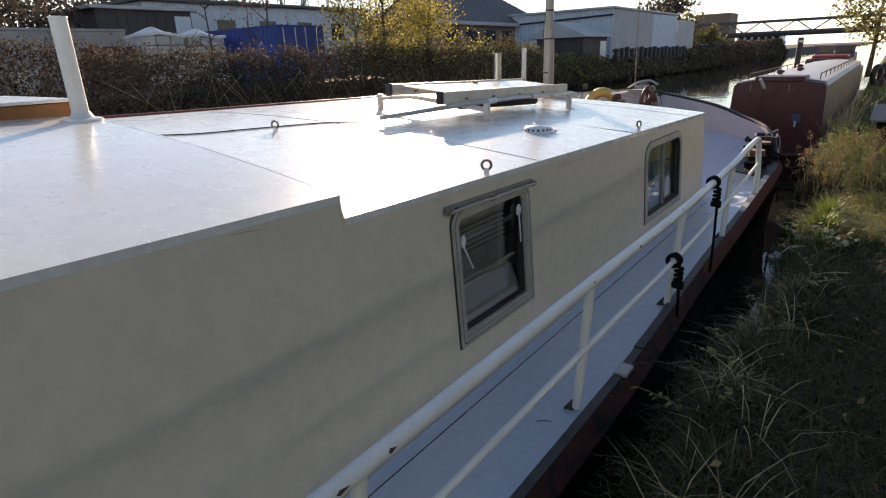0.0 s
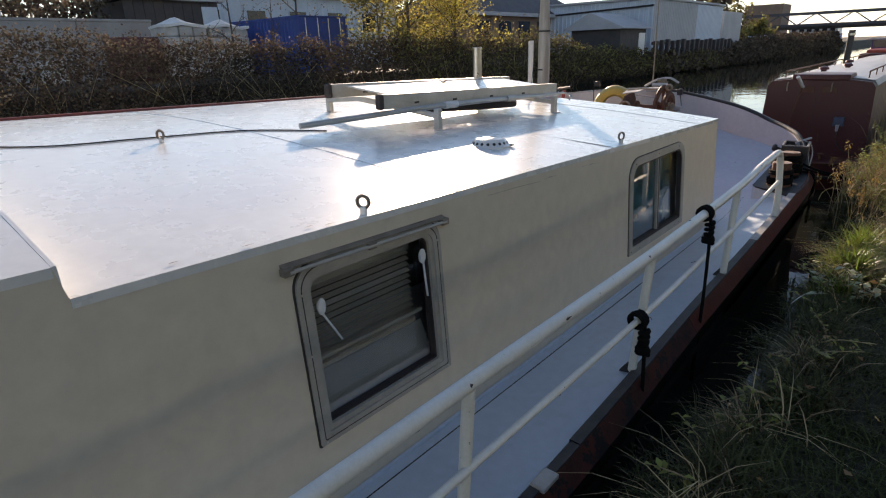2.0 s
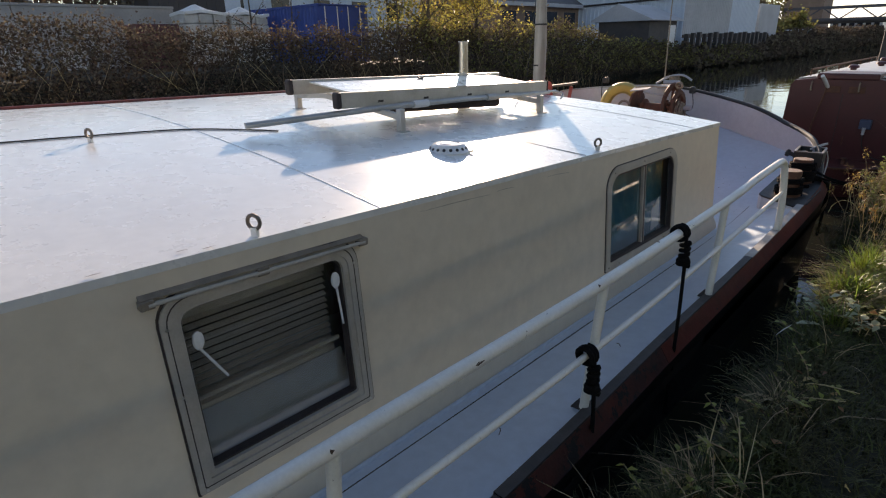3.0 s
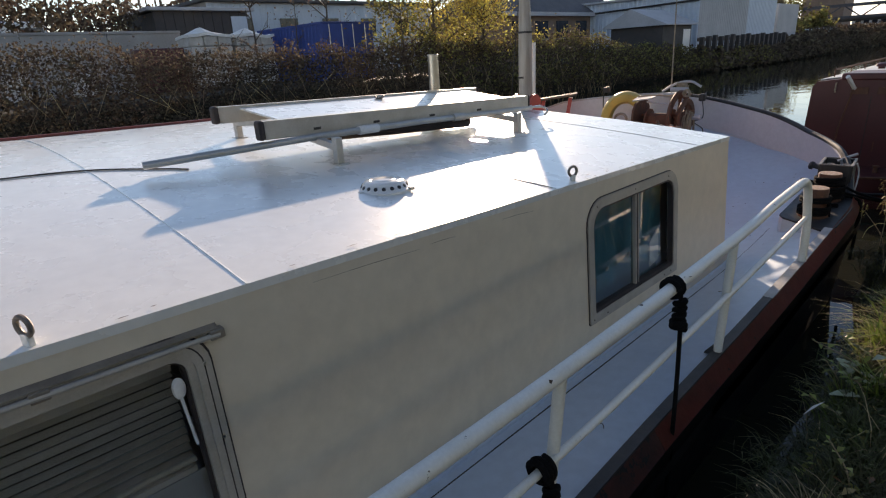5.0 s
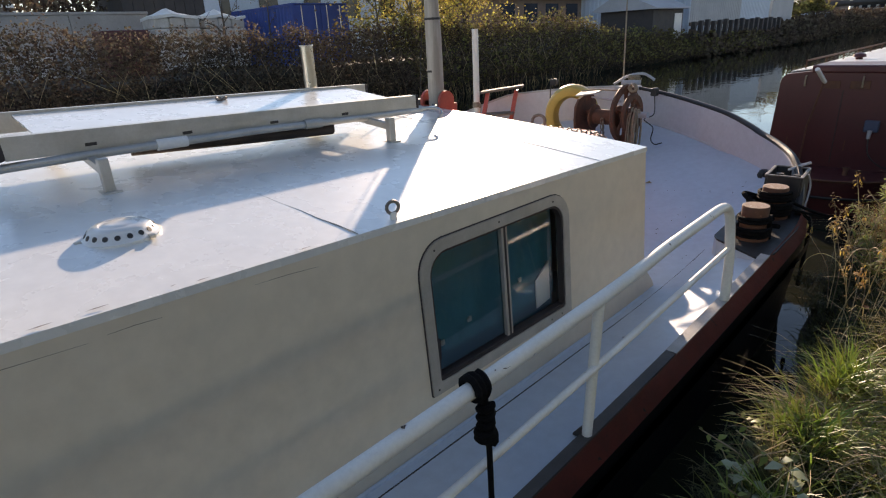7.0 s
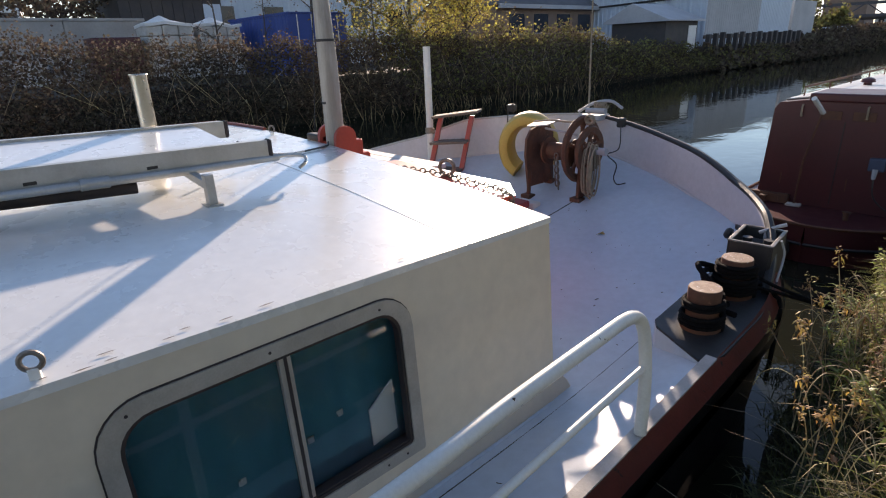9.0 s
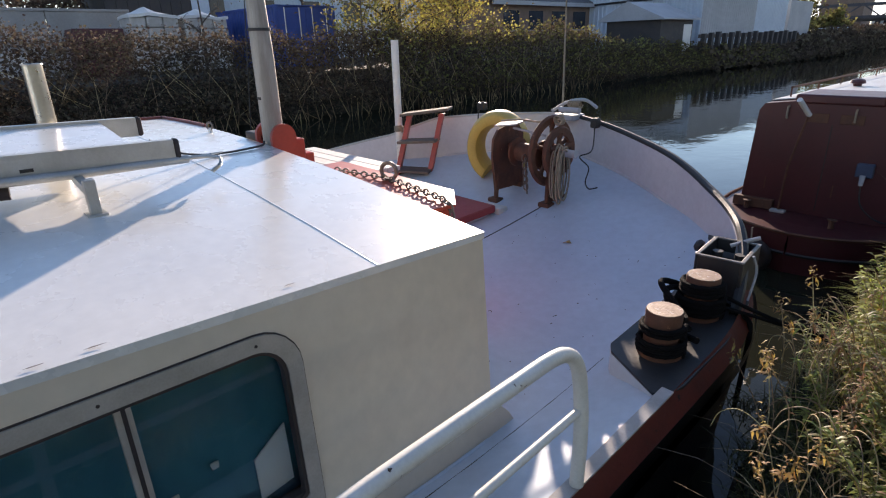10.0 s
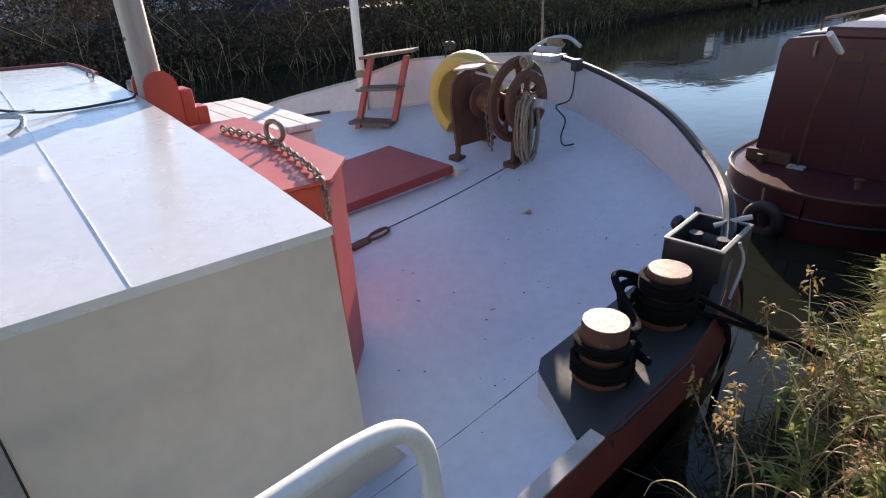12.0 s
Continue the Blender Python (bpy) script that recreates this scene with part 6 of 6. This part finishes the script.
    z0, a, ln, h = max(ground_height(x0, y), -0.25), rng.uniform(0, 6.283), rng.uniform(0.08, 0.28), rng.uniform(0.18, 0.42)
    dx, dy = math.cos(a) * ln, math.sin(a) * ln
    tube(bm, curve_pts([(x0, y, z0), (x0 + dx * 0.3, y + dy * 0.3, z0 + h * 0.8), (x0 + dx * 0.7, y + dy * 0.7, z0 + h), (x0 + dx, y + dy, z0 + h * 0.85), (x0 + dx * 1.1, y + dy * 1.1, z0 + h * 0.6)], 5), 0.0022, 4)
tagged(part("bent_stalks", bm, M_DRY, None), "bent dry pale stalks curling over the weeds", "plant", kind="stuff")
tufts([(bank_edge(y) + rng.uniform(0.12, 0.7), y) for y in rng.uniform(7.2, 10.0, 6)], 24, (0.12, 0.3), 0.05, M_GRASSY, "arching yellow grass among the weeds", bend=(0.7, 1.6))
tufts([(bank_edge(y) + rng.uniform(0.08, 0.6), y) for y in rng.uniform(7.0, 9.6, 26)], 7, (0.12, 0.32), 0.05, M_DRY, "curled straw stems among the weeds", name="curled_straw", w=(0.003, 0.006), bend=(0.9, 2.0))
weed_clump([(bank_edge(y) + rng.uniform(0.0, 0.25), y) for y in rng.uniform(2.5, 6.5, 40)], "small green weed leaves in the shaded grass", M_LEAFG, (0.08, 0.2), 12, (0.03, 0.06), "weed", 0.5)
weed_clump([(rng.uniform(-0.42, -0.05), y) for y in rng.uniform(5.3, 5.8, 8)], "broad pale bramble leaves over the grass, coloured brighter as in sun", M_PALEL, (0.10, 0.22), 9, (0.04, 0.075), "bramble", 0.68)
weed_clump([(bank_edge(y) + rng.uniform(0.1, 0.6), y) for y in rng.uniform(8.9, 11.6, 120)], "yellow-green weed leaves coloured bright as in sun along the bank", M_SUNNY, (0.15, 0.5), 30, (0.03, 0.075), "sunny_weed", 0.4)
pts = np.stack([rng.uniform(-0.4, 2.2, 260), rng.uniform(0.3, 12, 260), np.zeros(260)], 1)
pts[:, 2] = heights(ground_height, pts[:, 0], pts[:, 1]) + rng.uniform(0.04, 0.10, 260)
v, f = leaves(pts, rng.uniform(0.03, 0.065, 260), flat=0.15)
np_mesh("fallen_leaves", v, f, M_LEAFB, "brown fallen leaves scattered in the grass", "leaves")

# unseen hedge landward of the towpath, added to keep low sky off the cabin
n = 36000
hy = rng.uniform(-9, 13, n)
hx = 3.3 + rng.random(n) ** 0.7 * 1.6
hz = 0.05 + np.sqrt(rng.random(n)) * (3.7 + np.array([noise.noise(Vector((float(a) * 0.7, float(b) * 0.7, 6))) for a, b in zip(hy, hx)]) * 0.8)
v, f = leaves(np.stack([hx, hy, hz], 1), rng.uniform(0.06, 0.16, n), flat=0.8, aspect=0.7)
np_mesh("towpath_hedge", v, f, M_BUSH, "unseen olive hedge added to screen low sky from the cabin", "hedge")

# far bank: a thick wall of brambles and bushes
def far_top(y):
    return interp(y, [-20, 5, 7, 9, 12, 17, 22, 27, 31, 36, 40, 46, 52, 64, 75, 90, 140], [2.2, 2.3, 2.35, 2.1, 2.0, 2.05, 2.0, 2.1, 2.3, 1.6, 1.2, 0.9, 0.6, 0.6, 1.6, 2.0, 2.4])


def bramble(n, y0, y1, material, label, size, lift=(0.0, 1.0), name="brambles"):
    y = rng.uniform(y0, y1, n)
    e = np.array([far_edge(float(v)) for v in y])
    dep = rng.random(n) ** 1.4 * 2.6
    tp = np.array([far_top(float(v)) for v in y])
    nz = np.array([noise.noise(Vector((float(a) * 0.9, float(b) * 0.9, 3))) * 0.5 + noise.noise(Vector((float(a) * 2.6, float(b) * 2.0, 9))) * 0.3 for a, b in zip(y, dep)])
    roof = -0.75 + (tp + 0.75 + nz * 1.1) * np.minimum(1, 0.30 + dep / 1.7)
    z = -0.75 + (roof + 0.75) * (lift[0] + (lift[1] - lift[0]) * np.sqrt(rng.random(n)))
    x = e - dep + 0.35 + nz * 0.5
    p = np.stack([x, y, z], 1) + rng.normal(0, 0.06, (n, 3))
    v, f = leaves(p, rng.uniform(*size, n), flat=0.8, aspect=0.7)
    np_mesh(name, v, f, material, label, "bushes")


bramble(95000, -8, 48, M_BRAM, "dark tangled brambles down the far bank", (0.05, 0.125))
bramble(34000, -8, 24, M_BRAM, "thick dark top of the bramble bank", (0.05, 0.12), (0.45, 1.0), "bramble_tops")
bramble(7000, -8, 34, M_BRAMR, "reddish bramble leaves along the top of the far bank", (0.05, 0.11), (0.75, 1.06), "red_brambles")
bramble(16000, 19, 62, M_BUSH, "olive bushes leaning over the far water's edge", (0.08, 0.2), (0.3, 1.08), "olive_bushes")
bramble(22000, 48, 150, M_BRAM, "dark distant bushes on the far bank", (0.2, 0.5), (0, 1.05), "far_bushes")
stems = bmesh.new()
for _ in range(260):
    y = rng.uniform(-4, 34)
    e = far_edge(y)
    z1 = rng.uniform(-0.1, 1.4)
    tube(stems, [(e + 0.15, y, -0.8), (e + rng.uniform(-0.2, 0.45), y + rng.normal(0, 0.3), (z1 - 0.8) / 2), (e + rng.uniform(-0.4, 0.3), y + rng.normal(0, 0.6), z1)], [0.012, 0.01, 0.006], 4)
tagged(part("bare_canes", stems, M_DRY, None), "pale bare bramble canes and reeds over the water", "plant", kind="stuff")


def tree(name, base, height, spread, trunk_r, leaf_m, leaf_n, leaf_size, label, limbs=9, seed=1, crown_from=0.3, squash=1.0):
    r = np.random.default_rng(seed)
    t = thing(name, base, label, "tree")
    bm = bmesh.new()
    b = Vector(base)
    trunk = curve_pts([b - Vector((0, 0, 0.3)), b + Vector((r.normal(0, 0.08), r.normal(0, 0.08), height * 0.4)), b + Vector((r.normal(0, 0.2), r.normal(0, 0.2), height * 0.95))], 6)
    tube(bm, trunk, [trunk_r * (1 - 0.85 * i / (len(trunk) - 1)) for i in range(len(trunk))], 8)
    ends = []
    for k in range(limbs):
        s = r.uniform(crown_from, 0.95)
        p0 = trunk[min(len(trunk) - 1, int(s * (len(trunk) - 1)))]
        a = r.uniform(0, 6.28)
        ln = spread * (1.15 - 0.6 * s) * r.uniform(0.7, 1.1)
        p1 = p0 + Vector((math.cos(a) * ln * 0.5, math.sin(a) * ln * 0.5, ln * 0.4 * squash))
        p2 = p0 + Vector((math.cos(a) * ln, math.sin(a) * ln, ln * 0.65 * squash + r.normal(0, 0.1)))
        tube(bm, [p0, p1, p2], [trunk_r * 0.4, trunk_r * 0.25, 0.008], 5)
        ends += [p1.lerp(p2, q) for q in (0.1, 0.5, 1.0)]
        for _ in range(4):
            q0 = p0.lerp(p2, r.uniform(0.3, 1))
            q1 = q0 + Vector(r.normal(0, ln * 0.28, 3)) + Vector((0, 0, ln * 0.12))
            tube(bm, [q0, q1], [0.014, 0.005], 4)
            ends.append(q1)
    part("trunk", bm, M_BARK, t)
    if leaf_n:
        e = np.array([tuple(p) for p in ends])
        pick = r.integers(0, len(e), leaf_n)
        p = e[pick] + r.normal(0, spread * 0.17, (leaf_n, 3))
        v, f = leaves(p, r.uniform(*leaf_size, leaf_n), rng=r, flat=0.7, aspect=0.75)
        np_mesh("crown", v, f, leaf_m, "", "", parent=t)
    return t


tree("autumn_tree", (-20.4, 21.8, 0.4), 5.6, 2.6, 0.13, M_YLEAF, 5200, (0.07, 0.15), "young tree with thinning yellow autumn leaves", 16, 3, 0.15)
tree("autumn_tree", (-20.2, 25.2, 0.4), 4.6, 2.4, 0.11, M_YLEAF, 4600, (0.07, 0.15), "bushy tree with yellow-green autumn leaves", 15, 5, 0.12)
tree("olive_tree", (-19.9, 19.6, 0.4), 3.6, 2.0, 0.08, M_BUSH, 1700, (0.09, 0.19), "low tree with olive leaves in front of the container", 13, 8, 0.15)
tree("bare_tree", (-24.5, 14.6, 0.6), 5.0, 1.4, 0.07, M_BRAMR, 60, (0.08, 0.14), "thin nearly bare young tree in the yard", 9, 11, 0.25)
tree("bare_tree", (-25.0, 17.0, 0.6), 4.6, 1.2, 0.06, M_BRAMR, 40, (0.08, 0.14), "thin nearly bare young tree in the yard", 8, 12, 0.25)
tree("bare_tree", (-34.0, 25.0, 0.6), 7.5, 2.6, 0.12, M_BRAMR, 200, (0.1, 0.2), "bare leafless tree behind the container", 12, 13, 0.25)
tree("willow", (1.0, 31.0, 0.0), 7.0, 1.7, 0.16, M_OLEAF, 8000, (0.05, 0.11), "orange autumn willow on the near bank", 18, 21, 0.4, -0.3)
tree("olive_tree", (1.9, 25.0, 0.0), 6.5, 2.6, 0.16, M_BUSH, 7000, (0.07, 0.14), "green and olive bank tree beside the towpath", 15, 22, 0.2)
tree("olive_tree", (-0.9, 40.0, 0.0), 6.0, 2.4, 0.14, M_BUSH, 2400, (0.12, 0.25), "sparse olive tree beyond the far boats", 14, 23, 0.3)
tree("autumn_tree", (-25.5, 108.0, 0.5), 3.4, 2.4, 0.2, M_BUSH, 2500, (0.3, 0.7), "distant yellowed tree before the bridge", 14, 25, 0.1)
tree("olive_tree", (-30.0, 100.0, 0.5), 8.0, 5.0, 0.3, M_BRAM, 3500, (0.3, 0.7), "distant dark tree on the far bank", 14, 26, 0.1)
tree("olive_tree", (-24.0, 84.0, 0.5), 4.0, 3.0, 0.2, M_BUSH, 2500, (0.25, 0.5), "distant round bush beside the quay", 14, 27, 0.05)
n = 16000
wy = rng.uniform(-60, 75, n)
wx = -58 - rng.random(n) * 8
wz = 0.3 + np.sqrt(rng.random(n)) * (7.6 + np.array([noise.noise(Vector((float(a) * 0.16, 0, 5))) * 2.6 for a in wy]))
v, f = leaves(np.stack([wx, wy, wz], 1), rng.uniform(0.3, 0.7, n), flat=0.9, aspect=0.8)
np_mesh("far_woods", v, f, M_BRAM, "dark brown distant woods behind the yards", "woods")

trunks = bmesh.new()
for y in rng.uniform(-40, 60, 90):
    x, h, r = -50 - rng.uniform(0, 7), rng.uniform(9, 15), rng.uniform(0.06, 0.17)
    tube(trunks, [(x, y, 0.4), (x, y + rng.normal(0, 0.2), h * 0.5), (x, y + rng.normal(0, 0.5), h)], [r, r * 0.75, r * 0.3], 5)
    for k in range(5):
        z = h * rng.uniform(0.45, 0.9)
        tube(trunks, [(x, y, z), (x, y + rng.normal(0, 0.8), z + rng.uniform(0.6, 1.6))], [r * 0.4, r * 0.12], 4)
tagged(part("bare_wood_trunks", trunks, M_BARK, None), "bare trunks of a far wood against the sky", "woods", kind="stuff")
n = 15000
sy = rng.uniform(-22, 12.6, n)
sx = -31.2 - rng.random(n) * 3
sz = 0.5 + np.sqrt(rng.random(n)) * (4.5 + np.array([noise.noise(Vector((float(a) * 0.5, 1.0, 8))) * 0.9 for a in sy]))
v, f = leaves(np.stack([sx, sy, sz], 1), rng.uniform(0.12, 0.3, n), flat=0.9, aspect=0.7)
np_mesh("yard_scrub", v, f, M_BRAM, "dark brown scrub behind the concrete yard wall", "bushes")

# ---------------------------------------------------------------- the far yards and buildings
yw = thing("yard_wall", (-30, 0, 0.6), "long stained grey concrete yard wall on the far bank", "wall", kind="structure")
for k in range(12):
    y0 = -26 + k * 3.3
    part("wall_panel", nb(-30.15, -30.0, y0, y0 + 3.27, 0.4, 3.30, 0.02), M_CONC, yw)
    part("coping", nb(-30.2, -29.95, y0, y0 + 3.29, 3.30, 3.42, 0.02), M_CONC, yw)
for k in range(5):
    ob = part("sheeted_pallet", nb(-29.6, -28.6, 4.5 + k * 1.2, 5.5 + k * 1.2, 0.6, 1.5 + 0.15 * (k % 2), 0.05), M_WHBAG if k % 2 else M_CONC, None)
    tagged(ob, "pale sheeted pallet load standing in the yard", "pallet", group="sheeted pallets")
sh = thing("dark_timber_hut", (-33, 15.5, 0.6), "dark boarded timber hut with a flat felt roof", "hut")
for k in range(10):
    part("board", nb(-31.56, -31.5, 13.0 + k * 0.5, 13.48 + k * 0.5, 0.5, 4.45), M_DARKW, sh)
part("body", nb(-36, -31.57, 13.0, 18.0, 0.5, 4.4), M_DARKW, sh)
part("roof", nb(-36.3, -31.2, 12.7, 18.3, 4.45, 4.62, 0.03), M_CLADG, sh)
part("pale_door", nb(-31.5, -31.44, 17.0, 17.9, 0.6, 4.2), M_CLADB, sh)


def pallet(x, y, w, d, h, seed):
    r = np.random.default_rng(seed)
    p = thing("pallet_load", (x, y, 0.65), "white wrapped stack of bags on a pallet in the yard", "pallet", group="wrapped pallets")
    for k in range(3):
        part("pallet_board", nb(x - d / 2, x + d / 2, y - w / 2 + k * w / 2.6, y - w / 2 + k * w / 2.6 + 0.12, 0.66, 0.80), M_WOOD, p)
    layers = 5
    for k in range(layers):
        z0 = 0.80 + k * (h - 0.9) / layers
        for j in range(3):
            y0 = y - w / 2 + j * w / 3
            part("bag", nb(x - d / 2 + r.normal(0, 0.03), x + d / 2 + r.normal(0, 0.03), y0 + 0.01, y0 + w / 3 - 0.01, z0, z0 + (h - 0.9) / layers - 0.01, 0.06), M_WHBAG, p)
    bm = bmesh.new()
    g = [[(x - d / 2 - 0.04 + (d + 0.08) * a, y - w / 2 - 0.04 + (w + 0.08) * b, h - 0.10 + 0.10 * r.random() + 0.30 * max(0.0, 1 - abs(b - 0.4) / 0.4) * (1 if 0 < a < 1 else 0.3)) for a in (0, 0.33, 0.66, 1)] for b in (0, 0.2, 0.4, 0.6, 0.8, 1)]
    loft(bm, g, (0, 0, -0.12))
    part("top_sheet", bm, M_WHITE, p, "loose white top sheet")


pallet(-26.8, 13.4, 1.9, 1.5, 3.05, 1)
pallet(-26.8, 15.5, 1.9, 1.5, 3.0, 2)
rs = part("rusty_skip", nb(-27.6, -26.2, 10.4, 12.2, 0.6, 2.5, 0.05), M_MAROON, None)
tagged(rs, "dark red steel skip standing in the yard", "skip")

ct = thing("shipping_container", (-26, 18.5, 0.7), "blue corrugated shipping container on the far bank", "container")
X0, X1, Y0, Y1, Z0, Z1 = -29.2, -23.1, 17.3, 20.1, 0.7, 3.30


def corrugated(bm, a, b, z0, z1, pitch, depth, nrm):
    """A folded sheet from a to b, folds standing out along nrm."""
    a, b, nrm = Vector(a), Vector(b), Vector(nrm)
    L = (b - a).length
    k = int(L / pitch)
    top, d = [], (b - a) / k
    for i in range(k):
        for q, o in ((0.0, 0), (0.35, 0), (0.5, depth), (0.85, depth)):
            top.append(a + d * (i + q) + nrm * o)
    top.append(b)
    return loft(bm, [[Vector((p.x, p.y, z)) for p in top] for z in (z0, z1)], -nrm * 0.01)


part("core", nb(X0 + 0.08, X1 - 0.08, Y0 + 0.08, Y1 - 0.08, Z0 + 0.1, Z1 - 0.05), M_BLUE, ct)
part("long_side", corrugated(bmesh.new(), (X0, Y0 + 0.03, 0), (X1, Y0 + 0.03, 0), Z0 + 0.15, Z1 - 0.08, 0.28, 0.035, (0, -1, 0)), M_BLUE, ct)
part("roof", nb(X0, X1, Y0, Y1, Z1 - 0.05, Z1, 0.01), M_BLUE, ct)
for y in (Y0, Y1):
    for z in (Z0, Z1 - 0.1):
        part("rail", nb(X0, X1, y - 0.05, y + 0.05, z, z + 0.1), M_BLUE, ct)
    part("corner_post", nb(X1 - 0.1, X1 + 0.02, y - 0.06, y + 0.06, Z0, Z1), M_BLUE, ct)
for k in range(2):
    y0 = Y0 + 0.08 + k * (Y1 - Y0 - 0.16) / 2
    dr_ = part("door", nb(X1 - 0.06, X1, y0, y0 + (Y1 - Y0 - 0.16) / 2 - 0.02, Z0 + 0.12, Z1 - 0.1, 0.01), M_BLUE, ct)
    for q in (0.3, 1.0):
        part("lock_rod", tube(bmesh.new(), [(X1 + 0.03, y0 + q, Z0 + 0.1), (X1 + 0.03, y0 + q, Z1 - 0.1)], 0.025, 6), M_ALU, dr_)

wb = thing("pale_workshop", (-40, 27, 0.6), "long pale grey clad workshop behind the container", "building")
part("wall", nb(-44, -37.9, 18.5, 38, 0.4, 5.6), M_CLADG, wb)
part("cladding", corrugated(bmesh.new(), (-37.88, 18.5, 0), (-37.88, 38, 0), 0.5, 5.5, 0.9, 0.06, (1, 0, 0)), M_CLADB, wb)
part("roof", nb(-44.4, -37.4, 18.1, 38.4, 5.6, 5.8, 0.03), M_SLATE, wb)
for k in range(5):
    part("window", nb(-37.82, -37.78, 20 + k * 3.5, 21.4 + k * 3.5, 3.3, 4.6), M_PANE, wb)
vn = thing("white_van", (-46, 10, 0.6), "white van parked far behind the yard wall", "van")
part("body", nb(-47, -45, 6, 11, 0.4, 5.0, 0.25), M_WHITE, vn)
part("windscreen", nb(-45.02, -44.97, 9.4, 10.7, 3.6, 4.6, 0.02), M_PANE, vn)

bk = thing("brick_workshop", (-33, 48, 0.6), "low brick workshop with a dark hipped slate roof", "building")
part("wall", nb(-38, -30, 38, 57, 0.4, 4.4), M_BRICK, bk)
bm = bmesh.new()
prism(bm, [(-38.5, 4.4), (-29.5, 4.4), (-34, 7.4)], lambda u, v, d: (u, d + (0 if v < 5 else (3.5 if d < 45 else -3.5)), v), 37.6, 57.4)
part("roof", bm, M_SLATE, bk)
part("eaves_board", nb(-29.6, -29.4, 37.8, 57.2, 4.15, 4.45), M_CLADG, bk)
for k in range(6):
    wn_ = part("window", nb(-30.02, -29.96, 39.5 + k * 3, 41.3 + k * 3, 2.4, 3.8), M_PANE, bk)
    part("sill", nb(-30.05, -29.9, 39.4 + k * 3, 41.4 + k * 3, 2.28, 2.4), M_CONC, wn_)

hs = thing("lean_to_shed", (-21, 46, 0.4), "dark boarded shed with a pale sheet roof and a white door", "shed")
part("wall", nb(-23.5, -19.4, 43.4, 48.2, 0.2, 2.75), M_DARKW, hs)
bm = bmesh.new()
prism(bm, [(-24.0, 2.7), (-19.0, 2.7), (-19.0, 2.78), (-21.8, 3.95), (-24.0, 2.8)], lambda u, v, d: (u, d, v), 43.0, 48.6)
part("roof", bm, M_CLADG, hs, "pale sheeted roof")
part("door", nb(-19.42, -19.36, 46.8, 48.0, 0.4, 2.4), M_WHITE, hs)

wh = thing("corrugated_warehouse", (-26, 60, 0.5), "pale blue corrugated warehouse on a quay wall", "building")
part("core", nb(-33.9, -20.15, 51.1, 69.9, 0.4, 5.0), M_CLADB, wh)
part("front_cladding", corrugated(bmesh.new(), (-20.1, 51, 0), (-20.1, 62, 0), 1.7, 5.15, 0.4, 0.05, (1, 0, 0)), M_CLADG, wh, "greyed cladding")
part("front_cladding", corrugated(bmesh.new(), (-20.1, 62, 0), (-20.1, 70, 0), 1.7, 5.05, 0.4, 0.05, (1, 0, 0)), M_CLADB, wh)
part("gable_cladding", corrugated(bmesh.new(), (-34, 51, 0), (-20.05, 51, 0), 0.5, 5.15, 0.4, 0.05, (0, -1, 0)), M_CLADB, wh)
part("roof", nb(-34.3, -19.9, 50.7, 70.3, 5.1, 5.3, 0.04), M_CLADG, wh)
part("gutter", tube(bmesh.new(), [(-34, 50.8, 4.2), (-20, 50.8, 4.6)], 0.08, 6), M_BLACK, wh)
qw = thing("sheet_pile_quay", (-18.3, 58, -0.5), "rusty sheet-pile quay with upright timber fenders", "quay", kind="structure")
part("quay_wall", nb(-20.0, -18.75, 48, 72, -1.5, 0.9), M_PILE, qw)
for k in range(17):
    y0 = 48.3 + k * 1.25
    part("pile", nb(-18.75, -18.45, y0, y0 + 0.35, -1.5, 1.75 + 0.06 * (k % 3)), M_DARKW, qw)
part("waling", nb(-18.8, -18.72, 48, 70, 1.45, 1.7), M_PILE, qw)
gc = part("grey_container", nb(-24, -20.4, 72, 79, 0.6, 4.7, 0.05), M_CLADG, None)
tagged(gc, "grey-green steel store beyond the warehouse", "container")

br = thing("truss_bridge", (-20, 140, 0.5), "dark steel truss pipe bridge crossing the canal", "bridge")
for z in (4.1, 6.3):
    for y in (140, 143):
        part("chord", nb(-60, 14, y - 0.2, y + 0.2, z - 0.22, z + 0.22), M_TRUSS, br)
for k in range(24):
    x = -60 + k * 3.1
    part("diagonal", tube(bmesh.new(), [(x, 140, 4.1 if k % 2 else 6.3), (x + 3.1, 140, 6.3 if k % 2 else 4.1)], 0.12, 5), M_TRUSS, br)
part("pipe", tube(bmesh.new(), [(-60, 141.5, 3.8), (14, 141.5, 3.8)], 0.5, 10), M_TRUSS, br)
for x in (-46, 6):
    part("pier", nb(x - 0.6, x + 0.6, 139.5, 143.5, -1.5, 4.0), M_CONC, br)
tw = part("brick_tower_block", nb(-40, -32, 155, 163, 0.2, 9.2), M_BRICK, None)
tagged(tw, "square dark brick tower behind the bridge", "building")
lb = thing("low_pavilion", (-23, 150, 0.4), "far low white and blue building with a row of windows", "building")
part("wall", nb(-29, -19.6, 148, 154, 0.2, 2.4, 0.05), M_BLUE, lb)
part("upper_wall", nb(-28.8, -19.8, 148.2, 154, 2.4, 4.0, 0.05), M_WHITE, lb)
for k in range(6):
    part("window", nb(-28.2 + k * 1.4, -27.3 + k * 1.4, 148.12, 148.22, 2.8, 3.6), M_PANE, lb)
lb2 = thing("blue_work_boat", (-21, 88, WATER), "small dark blue work boat by the far bank", "boat")
part("hull", nb(-22.5, -19.2, 86, 92, -1.0, 0.9, 0.2), M_BLUE, lb2)
part("cabin", nb(-21.6, -19.4, 87, 91, 0.9, 2.1, 0.1), M_CLADB, lb2)
